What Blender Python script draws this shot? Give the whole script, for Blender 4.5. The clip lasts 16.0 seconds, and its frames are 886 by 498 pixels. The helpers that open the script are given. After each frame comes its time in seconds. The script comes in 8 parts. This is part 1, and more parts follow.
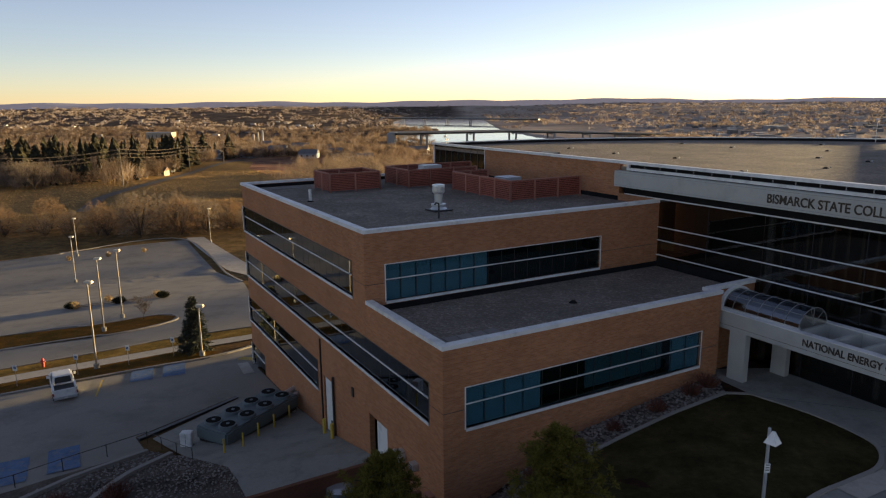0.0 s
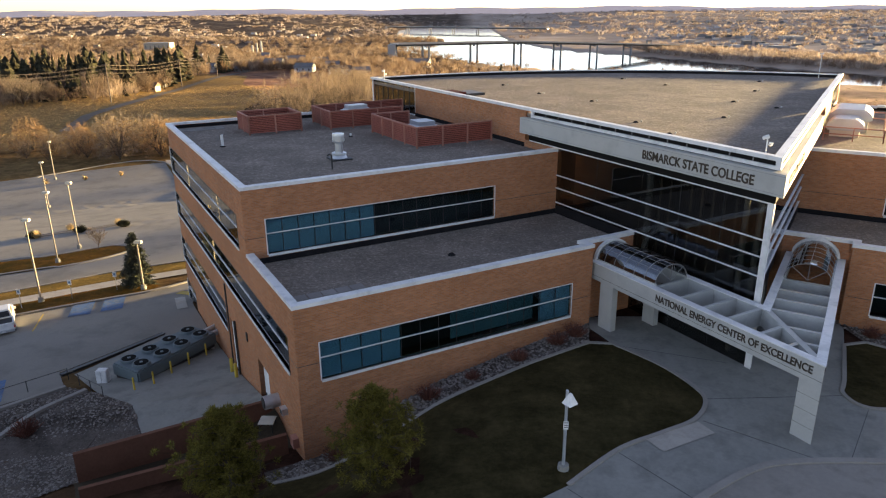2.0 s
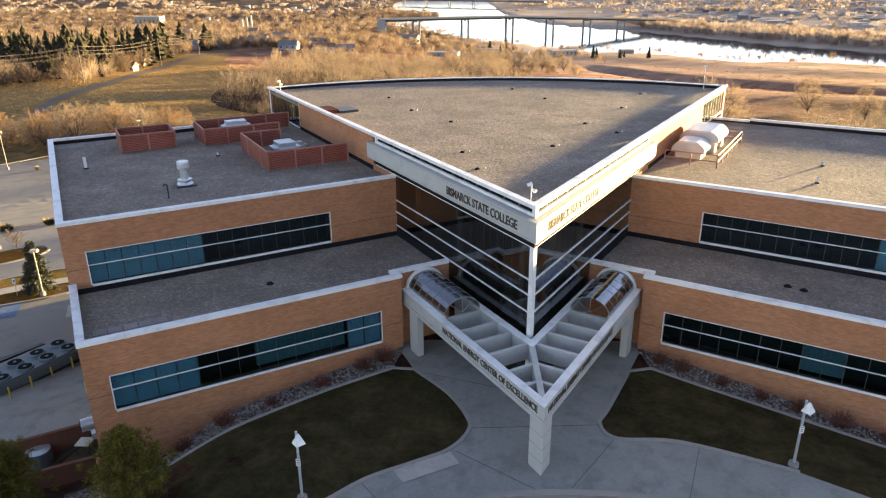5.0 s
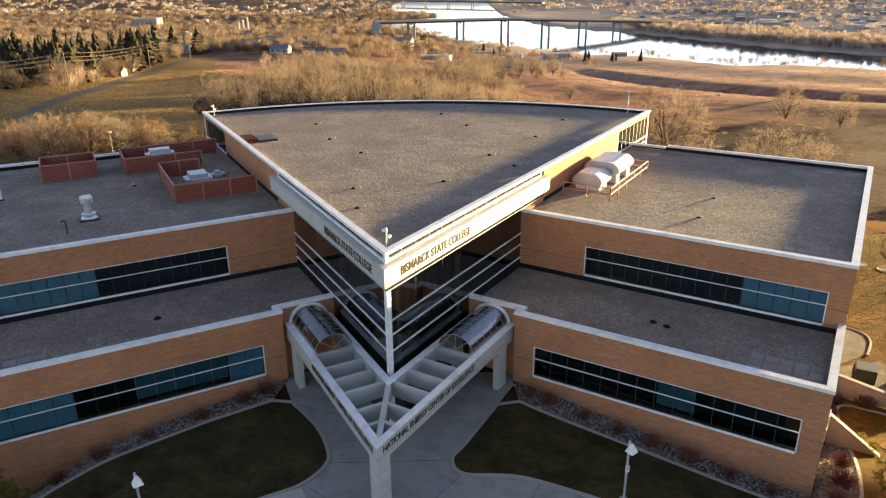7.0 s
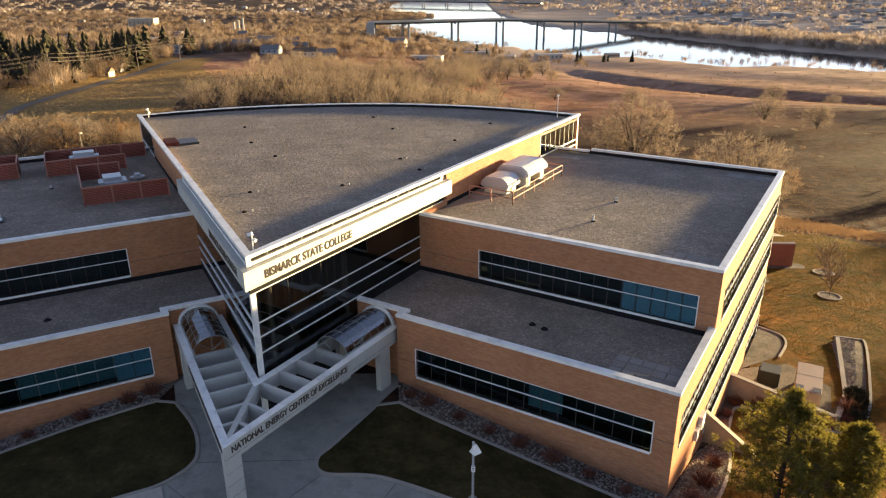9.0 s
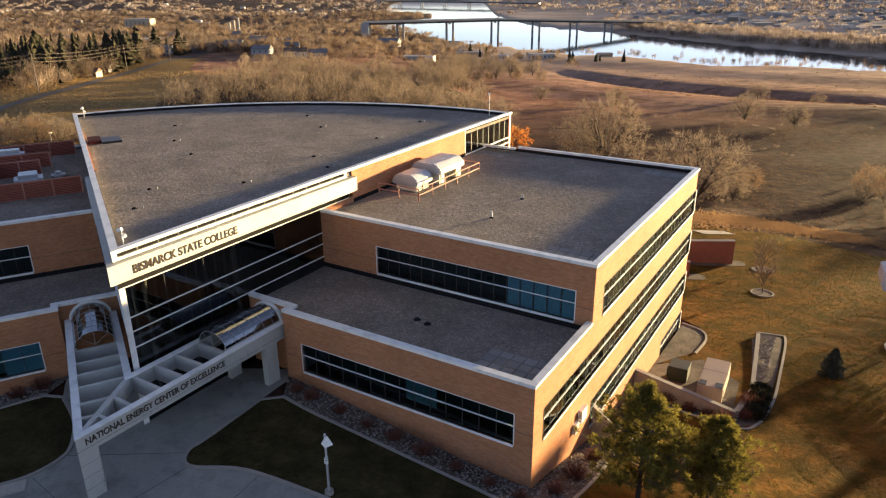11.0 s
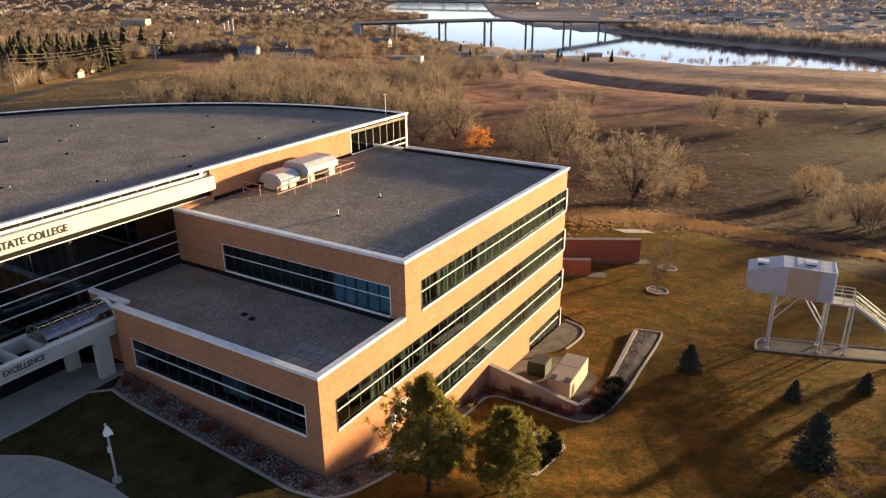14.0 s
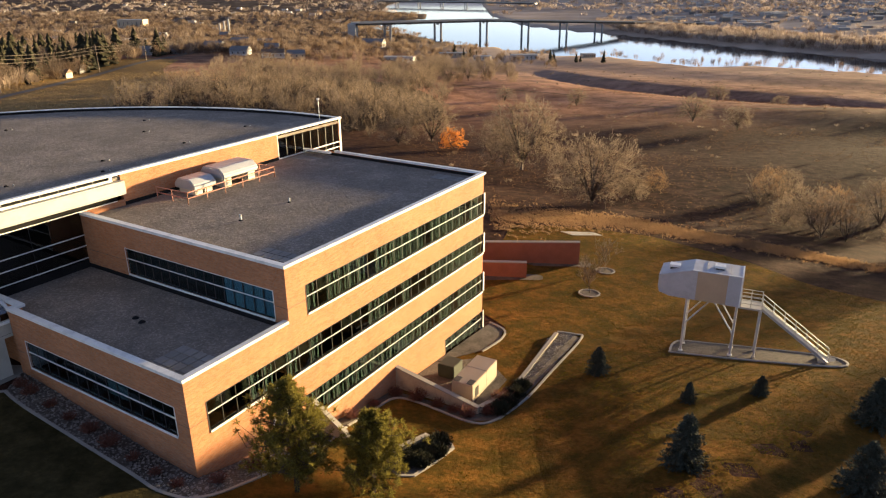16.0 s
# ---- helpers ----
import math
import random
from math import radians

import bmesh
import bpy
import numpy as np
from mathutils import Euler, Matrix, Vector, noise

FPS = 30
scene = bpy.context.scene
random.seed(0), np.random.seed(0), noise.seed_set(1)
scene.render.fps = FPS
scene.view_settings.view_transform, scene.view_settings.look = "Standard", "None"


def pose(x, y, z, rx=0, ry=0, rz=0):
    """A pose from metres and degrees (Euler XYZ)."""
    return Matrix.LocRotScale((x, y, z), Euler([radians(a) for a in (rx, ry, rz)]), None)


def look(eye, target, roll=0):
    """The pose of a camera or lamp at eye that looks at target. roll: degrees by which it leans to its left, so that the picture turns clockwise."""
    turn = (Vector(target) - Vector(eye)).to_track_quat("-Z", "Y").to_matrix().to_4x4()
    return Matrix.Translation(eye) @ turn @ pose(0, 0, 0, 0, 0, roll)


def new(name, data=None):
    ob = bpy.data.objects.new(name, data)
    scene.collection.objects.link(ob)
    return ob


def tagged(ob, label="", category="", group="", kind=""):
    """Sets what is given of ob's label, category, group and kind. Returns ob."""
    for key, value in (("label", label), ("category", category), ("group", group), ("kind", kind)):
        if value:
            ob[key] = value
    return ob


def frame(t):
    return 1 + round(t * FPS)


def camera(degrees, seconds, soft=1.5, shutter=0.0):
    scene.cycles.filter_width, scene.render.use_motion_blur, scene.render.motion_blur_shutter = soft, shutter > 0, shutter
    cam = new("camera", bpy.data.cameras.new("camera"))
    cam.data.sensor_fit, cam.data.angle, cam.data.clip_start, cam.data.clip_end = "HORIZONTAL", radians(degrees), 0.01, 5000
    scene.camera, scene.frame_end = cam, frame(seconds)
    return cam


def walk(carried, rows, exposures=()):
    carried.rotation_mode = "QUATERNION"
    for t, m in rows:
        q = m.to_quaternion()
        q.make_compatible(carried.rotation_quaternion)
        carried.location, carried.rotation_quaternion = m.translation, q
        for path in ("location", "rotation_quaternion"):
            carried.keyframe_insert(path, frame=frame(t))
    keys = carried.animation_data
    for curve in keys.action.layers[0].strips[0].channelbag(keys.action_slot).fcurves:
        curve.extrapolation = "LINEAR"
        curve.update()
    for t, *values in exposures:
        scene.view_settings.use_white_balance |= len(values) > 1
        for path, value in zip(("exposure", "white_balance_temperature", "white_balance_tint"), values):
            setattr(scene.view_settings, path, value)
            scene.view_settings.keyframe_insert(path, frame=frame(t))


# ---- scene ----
cam = camera(64.7, 16.0, 1.2)
# seconds, x, y, z, yaw, pitch, roll
PATH = [
    (0, -24.689, -28.169, 17.071, 0.745, -11.971, -0.538),
    (0.5, -22.849, -28.334, 17.732, 1.007, -13.338, -0.507),
    (1, -20.679, -28.506, 18.458, 1.397, -15.585, -0.546),
    (1.5, -18.707, -28.657, 19.134, 1.494, -17.407, -0.571),
    (2, -16.634, -28.844, 19.821, 1.472, -19.024, -0.528),
    (2.5, -14.640, -29.003, 20.489, 1.463, -20.110, -0.528),
    (3, -12.487, -29.204, 21.242, 1.499, -20.845, -0.578),
    (3.5, -10.515, -29.378, 21.926, 1.444, -21.101, -0.470),
    (4, -8.375, -29.541, 22.687, 1.425, -21.126, -0.458),
    (6.5, 2.109, -30.118, 26.322, 1.480, -21.145, -0.389),
    (7, 4.376, -30.340, 27.109, 1.563, -21.131, -0.463),
    (7.5, 6.416, -30.510, 27.485, 1.568, -21.114, -0.422),
    (8, 8.553, -30.645, 27.575, 1.570, -21.084, -0.434),
    (8.5, 10.602, -30.782, 27.604, 1.616, -21.099, -0.466),
    (9, 12.689, -30.802, 27.557, 1.594, -21.116, -0.385),
    (11.5, 23.100, -31.299, 27.374, 1.705, -21.103, -0.517),
    (12, 25.302, -31.458, 27.421, 1.739, -21.120, -0.555),
    (12.5, 27.436, -31.602, 27.450, 1.834, -21.111, -0.592),
    (13, 29.551, -31.797, 27.464, 1.777, -21.083, -0.537),
    (13.5, 31.691, -31.975, 27.519, 1.861, -21.101, -0.557),
    (14, 33.851, -32.125, 27.539, 1.848, -21.095, -0.557),
    (14.5, 35.913, -32.246, 27.586, 1.866, -21.088, -0.562),
    (15, 38.086, -32.376, 27.653, 1.871, -21.092, -0.555),
    (15.5, 40.107, -32.529, 27.824, 1.904, -21.084, -0.560),
    (16, 42.387, -32.694, 28.193, 1.953, -21.109, -0.532),
]
# seconds, stops, white balance
EXPOSURES = [(0, 1.70, 7000, 30), (1, 2.06, 7000, 30), (2, 2.84, 7200, 29), (3.5, 3.42, 7200, 28), (7, 2.88, 7200, 28), (9, 2.58, 7000, 29), (12, 2.26, 6700, 31), (16, 2.22, 6600, 31)]
walk(cam, [(t, look((x, y, z), (x - math.sin(radians(w)) * math.cos(radians(p)), y + math.cos(radians(w)) * math.cos(radians(p)), z + math.sin(radians(p))), r)) for t, x, y, z, w, p, r in PATH], EXPOSURES)

# ---------- light ----------
SUN_DIR = Vector((0.8, 0.6, 0.0))
SUN_EL = radians(2.3)
world = bpy.data.worlds.new("sky")
scene.world = world
world.use_nodes = True
wt = world.node_tree
sky = wt.nodes.new("ShaderNodeTexSky")
sky.sky_type = "NISHITA"
sky.sun_disc = False
sky.sun_elevation = SUN_EL
sky.sun_rotation = math.atan2(SUN_DIR.x, SUN_DIR.y)
sky.altitude = 500
sky.air_density = 0.62
sky.dust_density = 0.13
sky.ozone_density = 1.6
soften = wt.nodes.new("ShaderNodeHueSaturation")
soften.inputs["Saturation"].default_value = 0.84
wt.links.new(sky.outputs[0], soften.inputs["Color"])
wt.links.new(soften.outputs[0], wt.nodes["Background"].inputs[0])
wt.nodes["Background"].inputs[1].default_value = 0.108
sun = new("sun", bpy.data.lights.new("sun", "SUN"))
sun.data.energy = 5.5
sun.data.angle = radians(2.0)
sun.data.color = (1.0, 0.87, 0.42)
sun.matrix_world = look((0, 0, 0), (-SUN_DIR.x * math.cos(SUN_EL), -SUN_DIR.y * math.cos(SUN_EL), -math.sin(SUN_EL)))

# ---------- materials ----------


def nodes_of(m):
    m.use_nodes = True
    return m.node_tree, m.node_tree.nodes["Principled BSDF"]


def tex_noise(nt, scale, detail=4.0, rough=0.6, vec=None):
    n = nt.nodes.new("ShaderNodeTexNoise")
    n.inputs["Scale"].default_value = scale
    n.inputs["Detail"].default_value = detail
    n.inputs["Roughness"].default_value = rough
    if vec is not None:
        nt.links.new(vec, n.inputs["Vector"])
    return n.outputs["Fac"]


def world_pos(nt):
    return nt.nodes.new("ShaderNodeNewGeometry").outputs["Position"]


def ramp(nt, fac, stops):
    r = nt.nodes.new("ShaderNodeValToRGB")
    el = r.color_ramp.elements
    while len(el) < len(stops):
        el.new(0.5)
    for e, (p, c) in zip(el, stops):
        e.position, e.color = p, (*c, 1)
    nt.links.new(fac, r.inputs[0])
    return r.outputs[0]


def mixc(nt, fac, a, b, mode="MIX"):
    m = nt.nodes.new("ShaderNodeMix")
    m.data_type, m.blend_type = "RGBA", mode
    for sock, v in ((m.inputs[0], fac), (m.inputs[6], a), (m.inputs[7], b)):
        if isinstance(v, (int, float)):
            sock.default_value = v
        elif isinstance(v, tuple):
            sock.default_value = (*v, 1)
        else:
            nt.links.new(v, sock)
    return m.outputs[2]


def bump(nt, p, height, strength, dist=0.02):
    b = nt.nodes.new("ShaderNodeBump")
    b.inputs["Strength"].default_value = strength
    b.inputs["Distance"].default_value = dist
    nt.links.new(height, b.inputs["Height"])
    nt.links.new(b.outputs[0], p.inputs["Normal"])


def surface(name, col, rough=0.7, var=0.25, fine=8.0, coarse=0.5, bumps=0.2, metal=0.0, dirt=None, dist=0.02, isl=0.0):
    """A plain surface with grain at two scales and, if given, a second colour in blotches."""
    m = bpy.data.materials.new(name)
    nt, p = nodes_of(m)
    pos = world_pos(nt)
    a = tex_noise(nt, fine, 5, 0.65, pos)
    b = tex_noise(nt, coarse, 4, 0.6, pos)
    lo = tuple(c * (1 - var) for c in col)
    hi = tuple(min(1, c * (1 + var)) for c in col)
    c1 = ramp(nt, a, [(0.3, lo), (0.7, hi)])
    c2 = mixc(nt, 0.5, c1, ramp(nt, b, [(0.35, lo), (0.65, hi)]))
    if dirt:
        k = ramp(nt, tex_noise(nt, coarse * 2.3, 6, 0.7, pos), [(0.48, (0, 0, 0)), (0.66, (1, 1, 1))])
        c2 = mixc(nt, k, c2, dirt)
    if isl:
        g = nt.nodes.new("ShaderNodeNewGeometry")
        oi = nt.nodes.new("ShaderNodeObjectInfo")
        ad = nt.nodes.new("ShaderNodeMath")
        ad.operation = "ADD"
        nt.links.new(g.outputs["Random Per Island"], ad.inputs[0])
        nt.links.new(oi.outputs["Random"], ad.inputs[1])
        fr = nt.nodes.new("ShaderNodeMath")
        fr.operation = "FRACT"
        nt.links.new(ad.outputs[0], fr.inputs[0])
        k = ramp(nt, fr.outputs[0], [(0.0, (1 - isl,) * 3), (1.0, (1 + isl,) * 3)])
        c2 = mixc(nt, 1.0, c2, k, "MULTIPLY")
    nt.links.new(c2, p.inputs["Base Color"])
    p.inputs["Roughness"].default_value = rough
    p.inputs["Metallic"].default_value = metal
    if rough >= 0.8:
        p.inputs["Specular IOR Level"].default_value = 0.08
    if bumps:
        bump(nt, p, a, bumps, dist)
    return m


def brick_material(name, s):
    """Running-bond brick on the walls of a wing: courses follow the height, lengths run along both wall directions."""
    m = bpy.data.materials.new(name)
    nt, p = nodes_of(m)
    pos = world_pos(nt)
    sep = nt.nodes.new("ShaderNodeSeparateXYZ")
    nt.links.new(pos, sep.inputs[0])
    dot = nt.nodes.new("ShaderNodeVectorMath")
    dot.operation = "DOT_PRODUCT"
    dot.inputs[1].default_value = (-0.366 * s, 1.366, 0)
    nt.links.new(pos, dot.inputs[0])
    com = nt.nodes.new("ShaderNodeCombineXYZ")
    nt.links.new(dot.outputs["Value"], com.inputs[0])
    nt.links.new(sep.outputs[2], com.inputs[1])
    br = nt.nodes.new("ShaderNodeTexBrick")
    br.inputs["Scale"].default_value = 1.0
    br.inputs["Brick Width"].default_value = 0.3
    br.inputs["Row Height"].default_value = 0.09
    br.inputs["Mortar Size"].default_value = 0.008
    br.inputs["Bias"].default_value = -0.1
    br.inputs["Color1"].default_value = (0.375, 0.142, 0.063, 1)
    br.inputs["Color2"].default_value = (0.500, 0.205, 0.091, 1)
    br.inputs["Mortar"].default_value = (0.33, 0.22, 0.15, 1)
    nt.links.new(com.outputs[0], br.inputs["Vector"])
    st = nt.nodes.new("ShaderNodeMapping")
    st.inputs["Scale"].default_value = (0.5, 6.0, 1)
    nt.links.new(com.outputs[0], st.inputs[0])
    streak = ramp(nt, tex_noise(nt, 1.1, 5, 0.7, st.outputs[0]), [(0.3, (0.88, 0.88, 0.88)), (0.7, (1.10, 1.10, 1.10))])
    big = ramp(nt, tex_noise(nt, 0.25, 4, 0.6, pos), [(0.3, (0.88, 0.88, 0.88)), (0.7, (1.1, 1.1, 1.1))])
    c = mixc(nt, 1.0, br.outputs["Color"], streak, "MULTIPLY")
    c = mixc(nt, 1.0, c, big, "MULTIPLY")
    nt.links.new(c, p.inputs["Base Color"])
    p.inputs["Roughness"].default_value = 0.85
    p.inputs["Specular IOR Level"].default_value = 0.1
    bump(nt, p, br.outputs["Fac"], -0.3, 0.01)
    return m


def glass_material(name, tint, ior=1.9):
    """A tinted pane: light goes straight through, the sky mirrors in it."""
    m = bpy.data.materials.new(name)
    nt, p = nodes_of(m)
    nt.nodes.remove(p)
    tr = nt.nodes.new("ShaderNodeBsdfTransparent")
    tr.inputs[0].default_value = (*tint, 1)
    gl = nt.nodes.new("ShaderNodeBsdfGlossy")
    gl.inputs["Roughness"].default_value = 0.02
    gl.inputs["Color"].default_value = (0.9, 0.95, 1.0, 1)
    bm_ = nt.nodes.new("ShaderNodeBump")
    bm_.inputs["Strength"].default_value = 0.05
    nt.links.new(tex_noise(nt, 0.8, 2, 0.5, world_pos(nt)), bm_.inputs["Height"])
    nt.links.new(bm_.outputs[0], gl.inputs["Normal"])
    lw = nt.nodes.new("ShaderNodeLayerWeight")
    pw = nt.nodes.new("ShaderNodeMath")
    pw.operation = "POWER"
    pw.inputs[1].default_value = 4.0
    nt.links.new(lw.outputs["Facing"], pw.inputs[0])
    f0 = ((ior - 1) / (ior + 1)) ** 2 * 0.6
    ma = nt.nodes.new("ShaderNodeMath")
    ma.operation = "MULTIPLY_ADD"
    ma.inputs[1].default_value = 0.95 - f0
    ma.inputs[2].default_value = f0
    nt.links.new(pw.outputs[0], ma.inputs[0])
    mx = nt.nodes.new("ShaderNodeMixShader")
    nt.links.new(ma.outputs[0], mx.inputs[0])
    nt.links.new(tr.outputs[0], mx.inputs[1])
    nt.links.new(gl.outputs[0], mx.inputs[2])
    nt.links.new(mx.outputs[0], nt.nodes["Material Output"].inputs[0])
    return m


BRICK = {-1: brick_material("brick_west", -1), 1: brick_material("brick_east", 1)}
WHITE = surface("white_metal", (0.74, 0.72, 0.68), 0.45, 0.06, 14, 0.4, 0.05, dirt=(0.55, 0.54, 0.51))
PANEL = surface("pale_panel", (0.43, 0.42, 0.38), 0.6, 0.08, 10, 0.3, 0.05, dirt=(0.37, 0.36, 0.325))
GRAVEL = surface("roof_gravel", (0.235, 0.191, 0.154), 0.95, 0.32, 3.2, 0.22, 1.0, dirt=(0.190, 0.154, 0.124), dist=0.08)
MATT = surface("black_gap", (0.014, 0.013, 0.012), 0.95, 0.2, 9, 0.5, 0.0)
DARK = surface("dark_metal", (0.030, 0.027, 0.025), 0.5, 0.2, 9, 0.5, 0.05)
nt, p = nodes_of(GRAVEL)
vo = nt.nodes.new("ShaderNodeTexVoronoi")
vo.inputs["Scale"].default_value = 8.5
nt.links.new(world_pos(nt), vo.inputs["Vector"])
pebble = nt.nodes.new("ShaderNodeSeparateColor")
nt.links.new(vo.outputs["Color"], pebble.inputs[0])
speck = ramp(nt, pebble.outputs[0], [(0.0, (0.78, 0.78, 0.78)), (0.7, (1.0, 1.0, 1.0)), (1.0, (1.4, 1.38, 1.36))])
nt.links.new(mixc(nt, 1.0, p.inputs["Base Color"].links[0].from_socket, speck, "MULTIPLY"), p.inputs["Base Color"])
MEMBRANE = surface("roof_membrane", (0.018, 0.016, 0.016), 0.9, 0.3, 6, 0.6, 0.2)
# Dark colour that stands for the lack of light indoors.
ROOM = surface("room_shade", (0.075, 0.062, 0.05), 0.9, 0.3, 3, 0.5, 0.0)
BLIND = surface("blind_fabric", (0.78, 0.80, 0.80), 0.9, 0.06, 12, 0.6, 0.1)
CURTAIN = surface("grey_green_curtain", (0.40, 0.43, 0.39), 0.9, 0.08, 12, 0.6, 0.1)
# One window glass in three copies, tint and mirroring set for each side's light.
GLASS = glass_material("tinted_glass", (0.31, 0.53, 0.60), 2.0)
GLASS_SIDE = glass_material("east_sun_glass", (0.30, 0.38, 0.37), 2.1)
GLASS_WEST = glass_material("west_shade_glass", (0.14, 0.17, 0.18), 2.9)
GLASS_DARK = glass_material("bronze_glass", (0.40, 0.40, 0.39), 2.0)
GLASS_CLEAR = glass_material("vault_glazing", (0.36, 0.37, 0.37), 3.2)
RIB = surface("grey_glazing_bar", (0.24, 0.235, 0.225), 0.5, 0.1, 9, 0.5, 0.05)
CONCRETE = surface("concrete", (0.262, 0.250, 0.217), 0.85, 0.14, 5, 0.25, 0.25, dirt=(0.198, 0.188, 0.163))
KERB = surface("kerb_concrete", (0.285, 0.255, 0.22), 0.85, 0.15, 6, 0.4, 0.2)
LETTER = surface("bronze_letter", (0.06, 0.045, 0.032), 0.4, 0.2, 9, 1, 0.05, metal=0.4)
PAVER = surface("roof_paver", (0.25, 0.225, 0.20), 0.9, 0.15, 8, 0.6, 0.2, isl=0.12)

# ---------- building blocks ----------
C30, S30 = math.cos(radians(30)), 0.5


def wp(s, a, b, z):
    """A place in a wing's own directions: a out along its front, b back along its side, s -1 west, 1 east."""
    return Vector((s * (C30 * a + S30 * b), -S30 * a + C30 * b, z))


def hexa(bm, c):
    v = [bm.verts.new(p) for p in c]
    for f in ((0, 1, 2, 3), (4, 7, 6, 5), (0, 4, 5, 1), (1, 5, 6, 2), (2, 6, 7, 3), (3, 7, 4, 0)):
        bm.faces.new([v[i] for i in f])


def wbox(bm, s, a0, a1, b0, b1, z0, z1):
    hexa(bm, [wp(s, *p) for p in ((a0, b0, z0), (a1, b0, z0), (a1, b1, z0), (a0, b1, z0), (a0, b0, z1), (a1, b0, z1), (a1, b1, z1), (a0, b1, z1))])


def box(bm, x0, x1, y0, y1, z0, z1, m=None):
    c = [Vector(p) for p in ((x0, y0, z0), (x1, y0, z0), (x1, y1, z0), (x0, y1, z0), (x0, y0, z1), (x1, y0, z1), (x1, y1, z1), (x0, y1, z1))]
    hexa(bm, [m @ p for p in c] if m else c)


def prism(bm, pts, z0, z1):
    lo = [bm.verts.new((x, y, z0)) for x, y in pts]
    hi = [bm.verts.new((x, y, z1)) for x, y in pts]
    bm.faces.new(lo)
    bm.faces.new(hi)
    for i in range(len(pts)):
        j = (i + 1) % len(pts)
        bm.faces.new((lo[i], lo[j], hi[j], hi[i]))


def tube(bm, p0, p1, r0, r1=None, n=8):
    r1 = r0 if r1 is None else r1
    p0, p1 = Vector(p0), Vector(p1)
    q = (p1 - p0).to_track_quat("Z", "Y")
    rings = []
    for p, r in ((p0, r0), (p1, r1)):
        rings.append([bm.verts.new(p + q @ Vector((r * math.cos(2 * math.pi * i / n), r * math.sin(2 * math.pi * i / n), 0))) for i in range(n)])
    for i in range(n):
        j = (i + 1) % n
        bm.faces.new((rings[0][i], rings[0][j], rings[1][j], rings[1][i]))
    bm.faces.new(rings[0])
    bm.faces.new(rings[1])


def part(name, bm, material, parent=None, label="", smooth=False, shadow=True):
    bmesh.ops.recalc_face_normals(bm, faces=bm.faces)
    me = bpy.data.meshes.new(name)
    bm.to_mesh(me)
    bm.free()
    me.materials.append(material)
    if smooth:
        for p in me.polygons:
            p.use_smooth = True
    ob = new(name, me)
    ob.parent = parent
    ob.visible_shadow = shadow
    if label:
        ob["label"] = label
    return ob


def one(name, material, parent, fn, label="", **kw):
    bm = bmesh.new()
    fn(bm)
    return part(name, bm, material, parent, label, **kw)


def thing(name, label, category, group="", kind="", at=(0, 0, 0)):
    e = new(name)
    e.empty_display_size = 0.5
    e.location = at
    return tagged(e, label, category, group, kind)


# ---------- ground ----------
F_B = [-50, 8, 15.7, 25, 32, 40, 52, 62, 75, 98, 131, 175]
F_Z = [0, 0, -1.7, -4.4, -6.1, -7.2, -7.9, -8.8, -9.6, -11.4, -16.6, -18.5]
NEAR_BANK = [(900, -300), (700, 170), (480, 470), (392, 580), (343, 651), (268, 668), (210, 771), (153, 817), (93, 906), (9, 1026), (-84, 1231), (-165, 1400), (-130, 1560), (-50, 1650), (-60, 1900), (-205, 2130), (-243, 2720), (-180, 3700)]
FAR_BANK = [(120, 3700), (99, 2973), (102, 2270), (103, 1802), (153, 1390), (212, 1256), (287, 1142), (365, 969), (430, 853), (494, 766), (700, 560), (900, 350), (1300, -300)]
RIVER = NEAR_BANK + FAR_BANK
WATER_Z = -58.0


def sstep(x, a, b):
    t = np.clip((x - a) / (b - a), 0, 1)
    return t * t * (3 - 2 * t)


def river_distance(x, y):
    """Distance to the shore line, negative over the water."""
    best = np.full(np.shape(x), 1e9)
    inside = np.zeros(np.shape(x), bool)
    n = len(RIVER)
    for i in range(n):
        (x0, y0), (x1, y1) = RIVER[i], RIVER[(i + 1) % n]
        dx, dy = x1 - x0, y1 - y0
        t = np.clip(((x - x0) * dx + (y - y0) * dy) / (dx * dx + dy * dy), 0, 1)
        best = np.minimum(best, np.hypot(x - x0 - t * dx, y - y0 - t * dy))
        if y0 != y1:
            inside ^= ((y0 > y) != (y1 > y)) & (x < dx * (y - y0) / dy + x0)
    return np.where(inside, -best, best)


